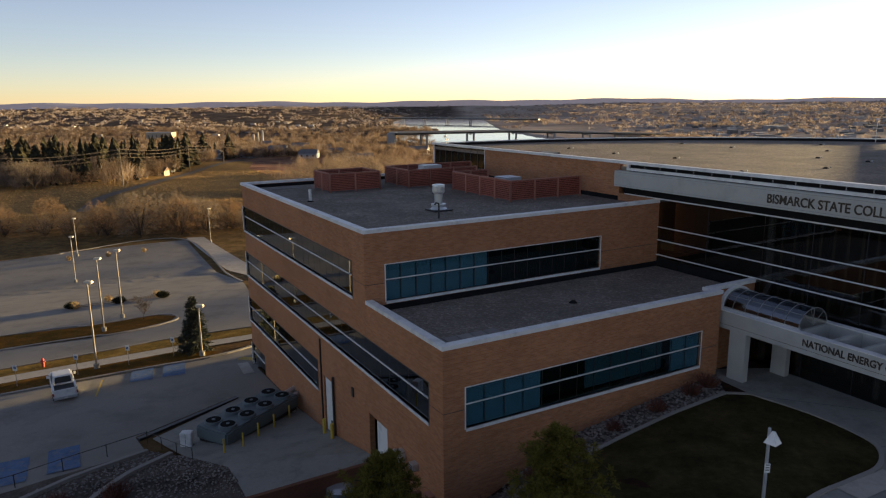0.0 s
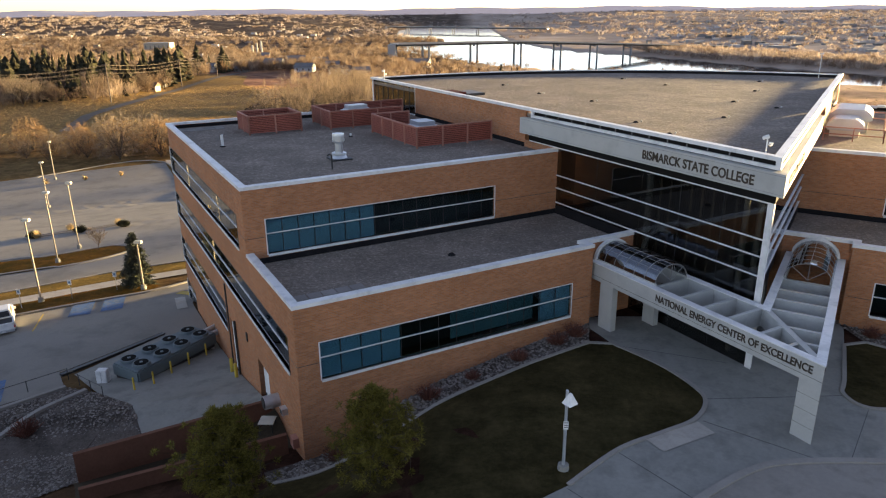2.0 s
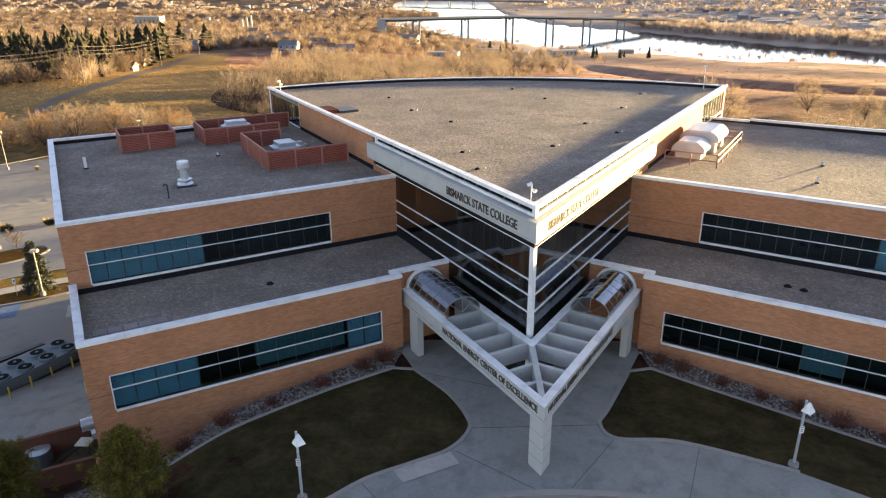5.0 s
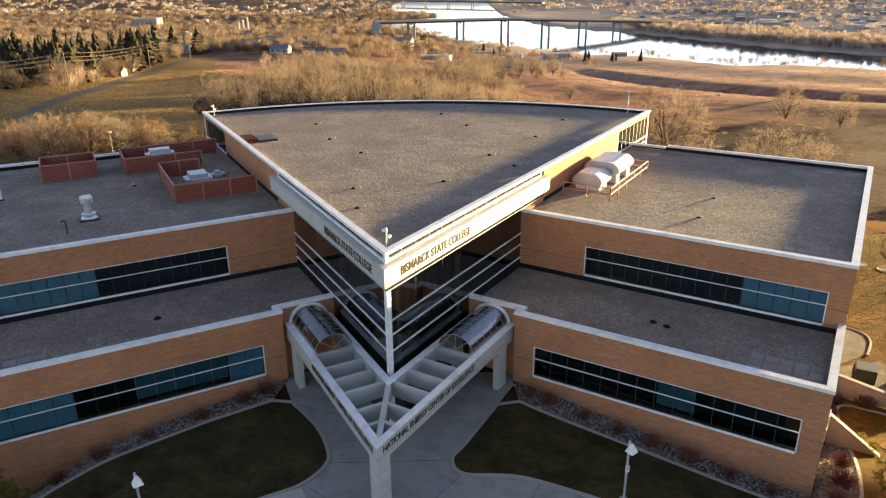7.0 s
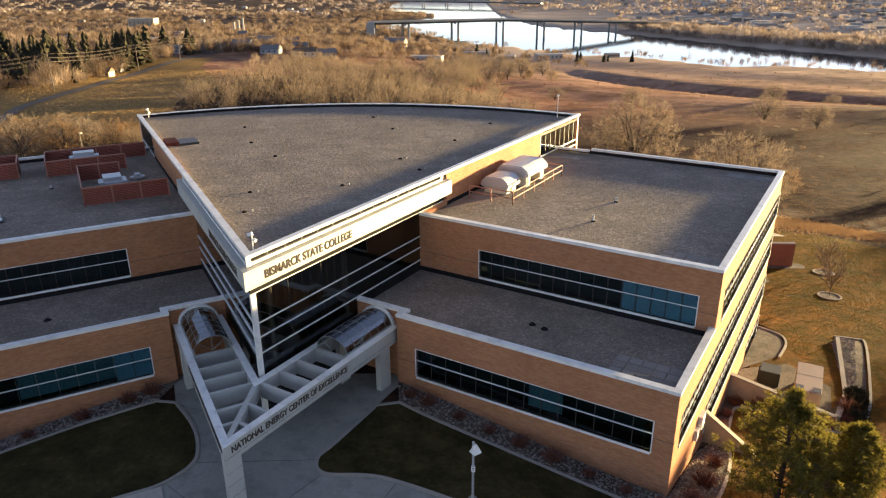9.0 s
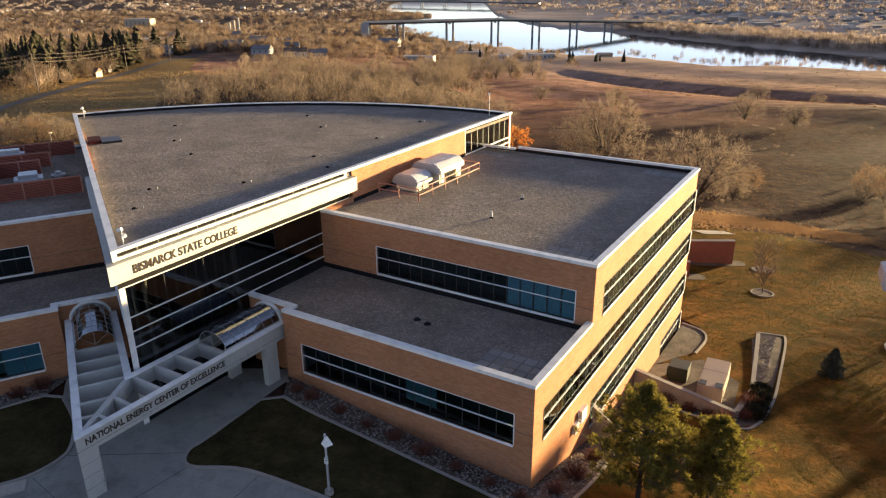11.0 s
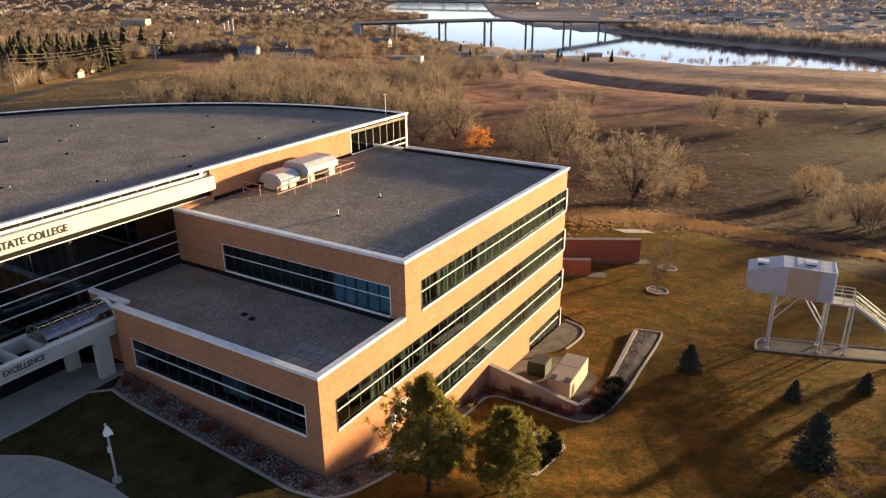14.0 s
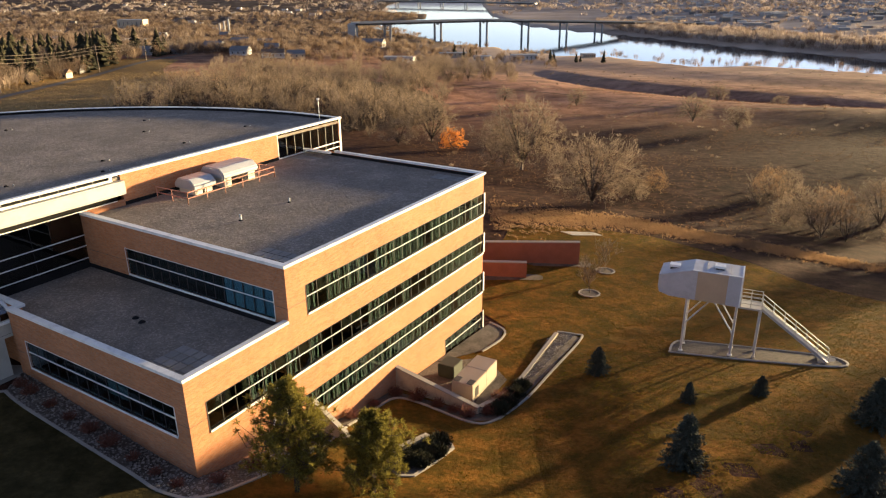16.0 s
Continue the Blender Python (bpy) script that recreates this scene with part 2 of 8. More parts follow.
def terrain(x, y):
    """The height of the ground: a terrace at the entrance that falls away round the building and down to the river."""
    x, y = np.asarray(x, float), np.asarray(y, float)
    b = 0.5 * np.abs(x) + C30 * y
    f = sum(np.interp(b + o, F_B, F_Z) for o in (-3, -1.5, 0, 1.5, 3)) / 5
    w = np.maximum(sstep(np.abs(x), 7, 25), sstep(y, 30, 60))
    z = f * w - 1.5 * sstep(-x, 27, 33) * sstep(y, -9, -3) * (1 - sstep(y, 7, 13)) * (1 - sstep(-x, 44, 58))
    z = z - 2.0 * sstep(-x, 17, 25) * (1 - sstep(-x, 27, 33)) * sstep(y, -8, 0) * (1 - sstep(y, 5, 9))
    zl = np.interp(y, [130, 389, 603, 900, 1300, 1500], [-16.5, -25, -30, -42, -54, -56])
    zr = np.interp(y, [110, 200, 350, 598, 800, 1000], [-17, -24, -34, -46, -54, -56])
    far = zl + (zr - zl) * sstep(x, -150, 60)
    z = z + (far - z) * sstep(y, 110, 190)
    # rolling ground away from the building
    roll = 1.3 * np.sin(x / 47 + 1) * np.sin(y / 61) + 0.6 * np.sin(x / 19 + y / 27)
    z = z + roll * sstep(np.hypot(x, y - 30), 120, 300) * sstep(y, 60, 200) * (1 - sstep(y, 900, 1300))
    # added rise east of the lawn, mostly past the view, to shade the field
    z = z + 5.5 * np.exp(-(((x - 265) / 85) ** 2)) * sstep(y, 10, 90) * (1 - sstep(y, 220, 360))
    # the lawn climbs to the south-east, past the raised cabin
    z = z + np.clip(0.075 * (x - 47) - 0.11 * (y - 27), 0, 3.2) * sstep(x, 44, 58) * (1 - sstep(x, 110, 190))
    # a ravine with a steep bank below the river meadow
    cut = np.interp(x, [60, 105, 135, 160, 193, 220, 250, 400, 700], [640, 560, 495, 450, 390, 354, 338, 310, 260])
    z = z - 5.5 * np.exp(-((((y - cut) * 0.6 + 14) / 15) ** 2)) * sstep(x, 80, 125) * (1 - sstep(x, 420, 600))
    side = sstep(np.abs(x), 250, 1200)
    z = z + (-50 - z) * side * sstep(y, -200, 300)
    z = np.maximum(z, -56.5)
    d = river_distance(x, y)
    z = np.where(d < 60, np.minimum(z, WATER_Z + 1.2 + np.maximum(d, 0) * 0.25), z)
    z = np.where(d < 3, WATER_Z + np.clip(d - 0, -30, 3) * 0.4, z)
    r = np.hypot(x, y)
    z = z + 36 * sstep(r, 1900, 4250) * sstep(d, 60, 500)
    ridge = 8 + 3 * np.sin(x / 410) + 5 * np.sin(x / 173 + 2) + 3 * np.sin(x / 71) + 6 * sstep(x, 400, 1100)
    z = z + ridge * sstep(r, 4050, 4600) - 60 * sstep(r, 4620, 4850)
    return z


def graded(lo, hi, fine_lo, fine_hi, step, grow):
    v = list(np.arange(fine_lo, fine_hi + 0.01, step))
    d = step
    while v[-1] < hi:
        d *= grow
        v.append(v[-1] + d)
    d = step
    while v[0] > lo:
        d *= grow
        v.insert(0, v[0] - d)
    return np.array(v)


def sheet(name, xs, ys, material, lift=0.0):
    gx, gy = np.meshgrid(xs, ys)
    gz = terrain(gx, gy) + lift
    n, m = len(ys), len(xs)
    co = np.stack([gx, gy, gz], -1).reshape(-1, 3)
    i = (np.arange(n - 1)[:, None] * m + np.arange(m - 1)).ravel()
    me = bpy.data.meshes.new(name)
    me.from_pydata(co.tolist(), [], np.stack([i, i + 1, i + m + 1, i + m], 1).tolist())
    me.materials.append(material)
    for p in me.polygons:
        p.use_smooth = True
    return new(name, me)


def dry_grass(name, cols, k=0.9):
    m = bpy.data.materials.new(name)
    nt, p = nodes_of(m)
    pos = world_pos(nt)
    fine = tex_noise(nt, 2.2, 6, 0.75, pos)
    mid = tex_noise(nt, 0.11, 6, 0.7, pos)
    big = tex_noise(nt, 0.012, 6, 0.65, pos)
    c = ramp(nt, mid, [(0.36, cols[0]), (0.5, cols[1]), (0.64, cols[2])])
    c2 = ramp(nt, big, [(0.35, cols[0]), (0.65, cols[2])])
    c = mixc(nt, 0.45, c, c2)
    spots = tex_noise(nt, 0.42, 5, 0.75, pos)
    c = mixc(nt, 0.6, c, ramp(nt, spots, [(0.40, cols[0]), (0.51, cols[1]), (0.61, cols[2])]))
    c = mixc(nt, k, c, ramp(nt, fine, [(0.25, (0.55, 0.55, 0.55)), (0.75, (1.3, 1.3, 1.3))]), "MULTIPLY")
    nt.links.new(c, p.inputs["Base Color"])
    p.inputs["Roughness"].default_value = 0.95
    p.inputs["Specular IOR Level"].default_value = 0.02
    bump(nt, p, fine, 0.8, 0.15)
    return m


# Near field's base is darkened: the shade on it is put into the colour.
FIELD = dry_grass("dry_field", [(0.0225, 0.0102, 0.0070), (0.0445, 0.0208, 0.0140), (0.085, 0.0410, 0.0262)])
nt, p = nodes_of(FIELD)
sp = nt.nodes.new("ShaderNodeSeparateXYZ")
nt.links.new(world_pos(nt), sp.inputs[0])
mr = nt.nodes.new("ShaderNodeMapRange")
mr.inputs[1].default_value, mr.inputs[2].default_value = 420, 800
nt.links.new(sp.outputs[1], mr.inputs[0])
# West of x -30 the dry grass takes its sunlit gold as colour.
mr4 = nt.nodes.new("ShaderNodeMapRange")
mr4.inputs[1].default_value, mr4.inputs[2].default_value = -30, -60
nt.links.new(sp.outputs[0], mr4.inputs[0])
west_grass = ramp(nt, tex_noise(nt, 0.3, 6, 0.75, world_pos(nt)), [(0.36, (0.085, 0.052, 0.021)), (0.5, (0.150, 0.090, 0.036)), (0.64, (0.225, 0.138, 0.056))])
nt.links.new(mixc(nt, mr4.outputs[0], p.inputs["Base Color"].links[0].from_socket, west_grass), p.inputs["Base Color"])
# River meadow beyond y 215: a lighter ramp, sunlight put into the colour.
mr2 = nt.nodes.new("ShaderNodeMapRange")
mr2.inputs[1].default_value, mr2.inputs[2].default_value = 215, 330
nt.links.new(sp.outputs[1], mr2.inputs[0])
lit_meadow = ramp(nt, tex_noise(nt, 0.05, 6, 0.75, world_pos(nt)), [(0.36, (0.140, 0.064, 0.040)), (0.5, (0.262, 0.126, 0.079)), (0.64, (0.41, 0.208, 0.131))])
nt.links.new(mixc(nt, mr2.outputs[0], p.inputs["Base Color"].links[0].from_socket, lit_meadow), p.inputs["Base Color"])
# Far flats are paler beyond y 420: distance haze put into the colour.
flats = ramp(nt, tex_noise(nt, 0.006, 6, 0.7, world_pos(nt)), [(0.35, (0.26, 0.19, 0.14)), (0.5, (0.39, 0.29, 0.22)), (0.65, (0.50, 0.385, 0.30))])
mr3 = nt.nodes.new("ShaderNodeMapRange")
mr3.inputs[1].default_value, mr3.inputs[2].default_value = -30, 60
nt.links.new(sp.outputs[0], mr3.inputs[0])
# West flats darker: shade between tree crowns put into the ground colour.
shaded_floor = ramp(nt, tex_noise(nt, 0.02, 6, 0.7, world_pos(nt)), [(0.35, (0.05, 0.034, 0.024)), (0.52, (0.10, 0.068, 0.048)), (0.7, (0.26, 0.185, 0.13))])
flats = mixc(nt, mr3.outputs[0], shaded_floor, flats)
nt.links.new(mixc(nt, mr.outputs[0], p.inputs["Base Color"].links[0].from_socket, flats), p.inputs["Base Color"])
LAWN = dry_grass("autumn_lawn", [(0.047, 0.0345, 0.0060), (0.098, 0.0500, 0.0092), (0.190, 0.0785, 0.0155)])
GOLD = dry_grass("golden_grass", [(0.085, 0.055, 0.016), (0.17, 0.105, 0.028), (0.25, 0.155, 0.045)])
# Darker copy of the lawn: the shade before the wings is in its colour.
TURF = dry_grass("shaded_turf", [(0.027, 0.0210, 0.009), (0.047, 0.0375, 0.0155), (0.077, 0.057, 0.0245)])
LOT = surface("parking_concrete", (0.245, 0.220, 0.188), 0.9, 0.12, 6, 0.08, 0.2, dirt=(0.185, 0.166, 0.142))
ROCK = surface("rock_mulch", (0.105, 0.084, 0.069), 0.95, 0.6, 5.0, 0.5, 0.9, dist=0.1)

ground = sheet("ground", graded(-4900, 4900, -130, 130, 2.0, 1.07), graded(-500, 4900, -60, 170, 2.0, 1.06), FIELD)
tagged(ground, "tan dry grass terrain sloping down to a river", "ground", kind="structure")

# Distance haze put into the hills as blue-grey colour and a faint glow.
HAZE = surface("hazed_hills", (0.15, 0.15, 0.165), 0.95, 0.25, 0.02, 0.002, 0.0)
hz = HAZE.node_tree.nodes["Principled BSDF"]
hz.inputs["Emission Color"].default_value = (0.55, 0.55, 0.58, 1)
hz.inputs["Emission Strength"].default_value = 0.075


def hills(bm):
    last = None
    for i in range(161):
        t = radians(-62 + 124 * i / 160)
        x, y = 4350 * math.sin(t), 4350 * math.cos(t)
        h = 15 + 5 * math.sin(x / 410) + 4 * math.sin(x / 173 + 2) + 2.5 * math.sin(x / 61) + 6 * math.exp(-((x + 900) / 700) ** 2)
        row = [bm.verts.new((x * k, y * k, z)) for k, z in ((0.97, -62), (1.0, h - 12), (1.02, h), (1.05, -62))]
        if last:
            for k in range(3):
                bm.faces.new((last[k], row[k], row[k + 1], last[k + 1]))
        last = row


tagged(one("backdrop", HAZE, None, hills), "low hills at the horizon, haze put into their blue-grey and faint glow", "hills", kind="structure")

wm = bpy.data.materials.new("river_water")
nt, p = nodes_of(wm)
p.inputs["Base Color"].default_value = (0.03, 0.04, 0.045, 1)
p.inputs["Roughness"].default_value = 0.06
bump(nt, p, tex_noise(nt, 0.12, 3, 0.5, world_pos(nt)), 0.05, 0.4)


def lake(bm):
    bm.faces.new([bm.verts.new((x, y, WATER_Z)) for x, y in ((-700, -400), (1700, -400), (1700, 3900), (-700, 3900))])


tagged(one("water", wm, None, lake), "wide calm river mirroring the pale evening sky", "river", kind="structure")


def patch(name, pts, lift, material, step=3.0, label="", category="ground", parent=None):
    """A flat area laid on the ground, cut fine enough to follow it."""
    bm = bmesh.new()
    bm.faces.new([bm.verts.new((x, y, 0)) for x, y in pts])
    bmesh.ops.triangulate(bm, faces=bm.faces)
    for ax in (0, 1):
        lo, hi = min(q[ax] for q in pts), max(q[ax] for q in pts)
        k = math.ceil(lo / step) * step
        while k < hi:
            co, no = [0, 0, 0], [0, 0, 0]
            co[ax], no[ax] = k, 1
            bmesh.ops.bisect_plane(bm, geom=bm.verts[:] + bm.edges[:] + bm.faces[:], plane_co=co, plane_no=no)
            k += step
    co = np.array([v.co[:] for v in bm.verts])
    for v, z in zip(bm.verts, terrain(co[:, 0], co[:, 1])):
        v.co.z = z + lift
    bmesh.ops.recalc_face_normals(bm, faces=bm.faces)
    if sum(f.normal.z for f in bm.faces) < 0:
        bmesh.ops.reverse_faces(bm, faces=bm.faces)
    me = bpy.data.meshes.new(name)
    bm.to_mesh(me)
    bm.free()
    me.materials.append(material)
    ob = new(name, me)
    ob.parent = parent
    return tagged(ob, label, category, kind="structure")


def spline(pts, n=8, closed=False):
    """A smooth line through points of the plan."""
    out, m = [], len(pts)
    for i in range(m if closed else m - 1):
        g = [Vector(pts[(i + k) % m] if closed else pts[min(max(i + k, 0), m - 1)]) for k in (-1, 0, 1, 2)]
        for j in range(n):
            t = j / n
            out.append(0.5 * (2 * g[1] + (g[2] - g[0]) * t + (2 * g[0] - 5 * g[1] + 4 * g[2] - g[3]) * t * t + (3 * g[1] - g[0] - 3 * g[2] + g[3]) * t ** 3))
    if not closed:
        out.append(Vector(pts[-1]))
    return [(p.x, p.y) for p in out]


def ribbon(bm, pts, w, h, lift=-0.05, closed=False):
    """A kerb or low edging along a line of the plan, following the ground."""
    n = len(pts)
    rows = []
    for i, (x, y) in enumerate(pts):
        x0, y0 = pts[i - 1] if (i or closed) else pts[i]
        x1, y1 = pts[(i + 1) % n] if (i < n - 1 or closed) else pts[i]
        d = Vector((x1 - x0, y1 - y0)).normalized()
        ox, oy = -d.y * w / 2, d.x * w / 2
        z = float(terrain(x, y))
        rows.append([bm.verts.new(q) for q in ((x + ox, y + oy, z + lift), (x + ox, y + oy, z + h), (x - ox, y - oy, z + h), (x - ox, y - oy, z + lift))])
    for i in range(n if closed else n - 1):
        a, b = rows[i], rows[(i + 1) % n]
        for k in range(3):
            bm.faces.new((a[k], a[k + 1], b[k + 1], b[k]))
    if not closed:
        bm.faces.new(rows[0])
        bm.faces.new(rows[-1])


# ---------- the wings ----------
A0, A1 = -3.75, 20.0
B_LOW, B_UP, B_BACK = 15.7, 25.0, 54.2
Z_LOW, Z_UP = 5.55, 9.75
SILL = [5.3, 1.0, -3.5, -8.0]
HEAD = [7.55, 3.17, -1.3, -5.9]


def window_band(w, s, along, fixed, u0, u1, z0, z1, inward, n, blinds, wraps=False):
    """A ribbon window: panes in a white frame with a middle rail, and blinds behind some of the bays."""
    def bx(bm, ua, ub, d0, d1, za, zb):
        if along == "a":
            wbox(bm, s, ua, ub, fixed + inward * d0, fixed + inward * d1, za, zb)
        else:
            wbox(bm, s, fixed + inward * d0, fixed + inward * d1, ua, ub, za, zb)
    win = one("window", WHITE, w, lambda bm: bx(bm, u0, u1, -0.06, 0.2, z0 - 0.16, z0), "white metal window sill")
    one("rail", WHITE, win, lambda bm: bx(bm, u0, u1, 0.04, 0.16, z0 + (z1 - z0) * 0.57, z0 + (z1 - z0) * 0.57 + 0.05))
    jm = WHITE if along == "a" else DARK
    one("jamb", jm, win, lambda bm: bx(bm, u0 - 0.07, u0, -0.02, 0.2, z0 - 0.05, z1))
    one("jamb", jm, win, lambda bm: bx(bm, u1, u1 + 0.07, -0.02, 0.2, z0 - 0.05, z1))
    one("head", jm, win, lambda bm: bx(bm, u0 - 0.07, u1 + 0.07, -0.02, 0.2, z1, z1 + 0.05))
    step = (u1 - u0) / n
    for i in range(n):
        ua, ub = u0 + i * step, u0 + (i + 1) * step
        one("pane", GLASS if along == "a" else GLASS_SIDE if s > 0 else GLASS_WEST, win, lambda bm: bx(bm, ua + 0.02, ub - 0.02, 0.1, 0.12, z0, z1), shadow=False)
        if i:
            half = 0.024 if s > 0 else 0.012
            one("mullion", DARK, win, lambda bm: bx(bm, ua - half, ua + half, 0.07 if s > 0 else 0.095, 0.14, z0, z1))
        if blinds(i):
            gap = 0.03 if blinds(i) == 1 else 0.0
            def slats(bm):
                if blinds(i) in (1, 3):
                    d = 0.22 if blinds(i) == 1 else 0.85
                    bx(bm, ua + gap, ub - gap, d, d + 0.04, z0, z1)
                else:
                    k = ua + 0.09
                    while k < ub - 0.16:
                        fold = 0.10 + 0.10 * abs(math.sin(k * 7.3 + z0))
                        bx(bm, k, min(k + fold, ub - 0.08), 0.3, 0.36, z0, z1)
                        k += fold + 0.12
            one("blind", CURTAIN if along == "b" or blinds(i) == 3 else BLIND, win, slats)
    # One dark sheet takes the place of the unlit room.
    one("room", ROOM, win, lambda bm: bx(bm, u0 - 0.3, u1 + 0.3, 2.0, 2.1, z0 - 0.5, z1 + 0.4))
    return win


def wall_run(bm, s, along, fixed, inward, u0, u1, z0, z1, holes):
    """A wall 0.35 thick with rectangular openings (u0, u1, z0, z1) cut through it."""
    holes = [(max(h[0], u0), min(h[1], u1), h[2], h[3]) for h in holes if h[0] < u1 and h[1] > u0 and h[2] < z1 and h[3] > z0]
    us = sorted({u0, u1, *[h[0] for h in holes], *[h[1] for h in holes]})
    zs = sorted({z0, z1, *[min(h[2], z1) for h in holes], *[min(h[3], z1) for h in holes]})
    solid = lambda i, j: 0 <= i < len(us) - 1 and 0 <= j < len(zs) - 1 and not any(h[0] < (us[i] + us[i + 1]) / 2 < h[1] and h[2] < (zs[j] + zs[j + 1]) / 2 < h[3] for h in holes)
    got = {}

    def v(i, j, k):
        if (i, j, k) not in got:
            d = fixed + inward * 0.35 * k
            got[i, j, k] = bm.verts.new(wp(s, us[i], d, zs[j]) if along == "a" else wp(s, d, us[i], zs[j]))
        return got[i, j, k]
    for i in range(len(us) - 1):
        for j in range(len(zs) - 1):
            if not solid(i, j):
                continue
            for k in (0, 1):
                bm.faces.new((v(i, j, k), v(i + 1, j, k), v(i + 1, j + 1, k), v(i, j + 1, k)))
            for di, dj, (p, q) in ((-1, 0, ((i, j), (i, j + 1))), (1, 0, ((i + 1, j), (i + 1, j + 1))), (0, -1, ((i, j), (i + 1, j))), (0, 1, ((i, j + 1), (i + 1, j + 1)))):
                if not solid(i + di, j + dj):
                    bm.faces.new((v(*p, 0), v(*q, 0), v(*q, 1), v(*p, 1)))


def wing(s):
    w = thing("brick_wing", "four-storey brown brick college wing with ribbon windows and flat gravel roofs", "building", "wings of the college")
    br = BRICK[s]
    LW, UW = (1.93, 18.7, SILL[1], HEAD[1]), (1.88, 18.65, SILL[0], HEAD[0])
    one("wall", br, w, lambda bm: wall_run(bm, s, "a", B_LOW, 1, 0.33, A1 - 0.35, -4, Z_LOW - 0.22, [LW]))
    one("wall", br, w, lambda bm: wbox(bm, s, A0, 0.33, 16.45, 16.8, -1, Z_LOW - 0.22))
    one("wall", br, w, lambda bm: wbox(bm, s, 0.33, 0.68, 16.05, 16.45, -1, Z_LOW - 0.22))
    one("wall", br, w, lambda bm: wall_run(bm, s, "a", B_UP, 1, A0, A1 - 0.35, 4.5, Z_UP - 0.22, [UW]))
    bands = [(27.0, B_BACK, 0), (17.2, B_BACK, 1), (26.0 if s > 0 else 34.4, B_BACK, 2), (46.2 if s > 0 else 49.5, B_BACK, 3)]
    holes = [(u0, u1, SILL[k], HEAD[k]) for u0, u1, k in bands]
    if s < 0:
        holes.append((22.4, 25.0, -4.8, -1.6))
        holes.append((31.2, 33.2, -6.2, -2.0))
    one("wall", br, w, lambda bm: wall_run(bm, s, "b", A1, -1, B_LOW, B_UP, -14, Z_LOW - 0.22, [h for h in holes]))
    one("wall", br, w, lambda bm: wall_run(bm, s, "b", A1, -1, B_UP, B_BACK - 0.35, -14, Z_UP - 0.22, [h for h in holes]))
    one("wall", br, w, lambda bm: wbox(bm, s, A0, A1 - 0.35, B_BACK - 0.35, B_BACK, -16, Z_UP - 0.22))
    # roofs sunk behind the parapets
    one("roof", GRAVEL, w, lambda bm: wbox(bm, s, A0, A1 - 0.35, B_UP + 0.35, B_BACK - 0.35, 8.9, 9.2), "brown gravel flat roof")
    def low_roof(bm):
        wbox(bm, s, 0.33, A1 - 0.35, 16.05, B_UP, 4.4, 4.72)
        wbox(bm, s, A0, 0.33, 16.8, B_UP, 4.4, 4.72)
    one("roof", GRAVEL, w, low_roof, "brown gravel flat roof")
    # black flashing on the inside of the parapets
    def flash(bm):
        wbox(bm, s, A0, A1 - 0.35, B_UP - 0.03, B_UP - 0.004, 4.72, 5.28 - 0.16 - 0.02)
        wbox(bm, s, 0.33, A1 - 0.36, 16.05, 16.08, 4.72, Z_LOW - 0.24)
        wbox(bm, s, A1 - 0.38, A1 - 0.35, 16.1, B_UP - 0.05, 4.72, Z_LOW - 0.24)
        wbox(bm, s, A0, A1 - 0.4, B_BACK - 0.39, B_BACK - 0.352, 9.2, Z_UP - 0.24)
        wbox(bm, s, A1 - 0.38, A1 - 0.352, B_UP + 0.4, B_BACK - 0.4, 9.2, Z_UP - 0.24)
        wbox(bm, s, A0, A1 - 0.4, B_UP + 0.352, B_UP + 0.38, 9.2, Z_UP - 0.24)
    one("flashing", MEMBRANE, w, flash, "black roof membrane upstand")
    # white copings
    o = 0.06
    for z, runs in ((Z_UP, [(A0, A1 + o, B_UP - o, B_UP + 0.42), (A1 - 0.42, A1 + o, B_UP + 0.42, B_BACK + o), (0.3, A1 - 0.42, B_BACK - 0.3, B_BACK + o), (A0, 0.3, B_BACK - 1.2, B_BACK - 0.84)]), (Z_LOW, [(0.27, A1 + o, B_LOW - o, B_LOW + 0.42), (A1 - 0.42, A1 + o, B_LOW + 0.42, B_UP - o), (A0, 0.27, 16.4, 16.85), (0.27, 0.75, B_LOW + 0.42, 16.85)])):
        for r in runs:
            one("coping", WHITE, w, lambda bm: wbox(bm, s, *r, z - 0.22, z), "white metal coping")
    # windows
    rnd = random.Random(7 + s)
    window_band(w, s, "a", B_LOW, *LW[:2], *LW[2:], 1, 14, (lambda i: 1 if i > 9 or i < 2 else 3 if i < 7 else 0) if s < 0 else (lambda i: 3 if i in (7, 8) else 0))
    window_band(w, s, "a", B_UP, *UW[:2], *UW[2:], 1, 16, (lambda i: 1 if i > 8 else 0) if s < 0 else (lambda i: 1 if i > 10 else 0))
    for u0, u1, k in bands:
        n = max(3, round((u1 - u0) / 1.25))
        window_band(w, s, "b", A1, u0, u1 - 0.25, SILL[k], HEAD[k], -1, n, (lambda i, bl=[(2 if rnd.random() < (0.45 if k == 1 else 0.78) else 0) if s > 0 else (3 if rnd.random() < 0.12 else 0) for _ in range(40)]: bl[i]))
    # white corner trim at the back edge and expansion joints in the brick
    for k in range(4):
        one("corner_trim", WHITE, w, lambda bm: wbox(bm, s, A1 - 0.1, A1 + 0.02, B_BACK - 0.25, B_BACK + 0.02, SILL[k], HEAD[k]))
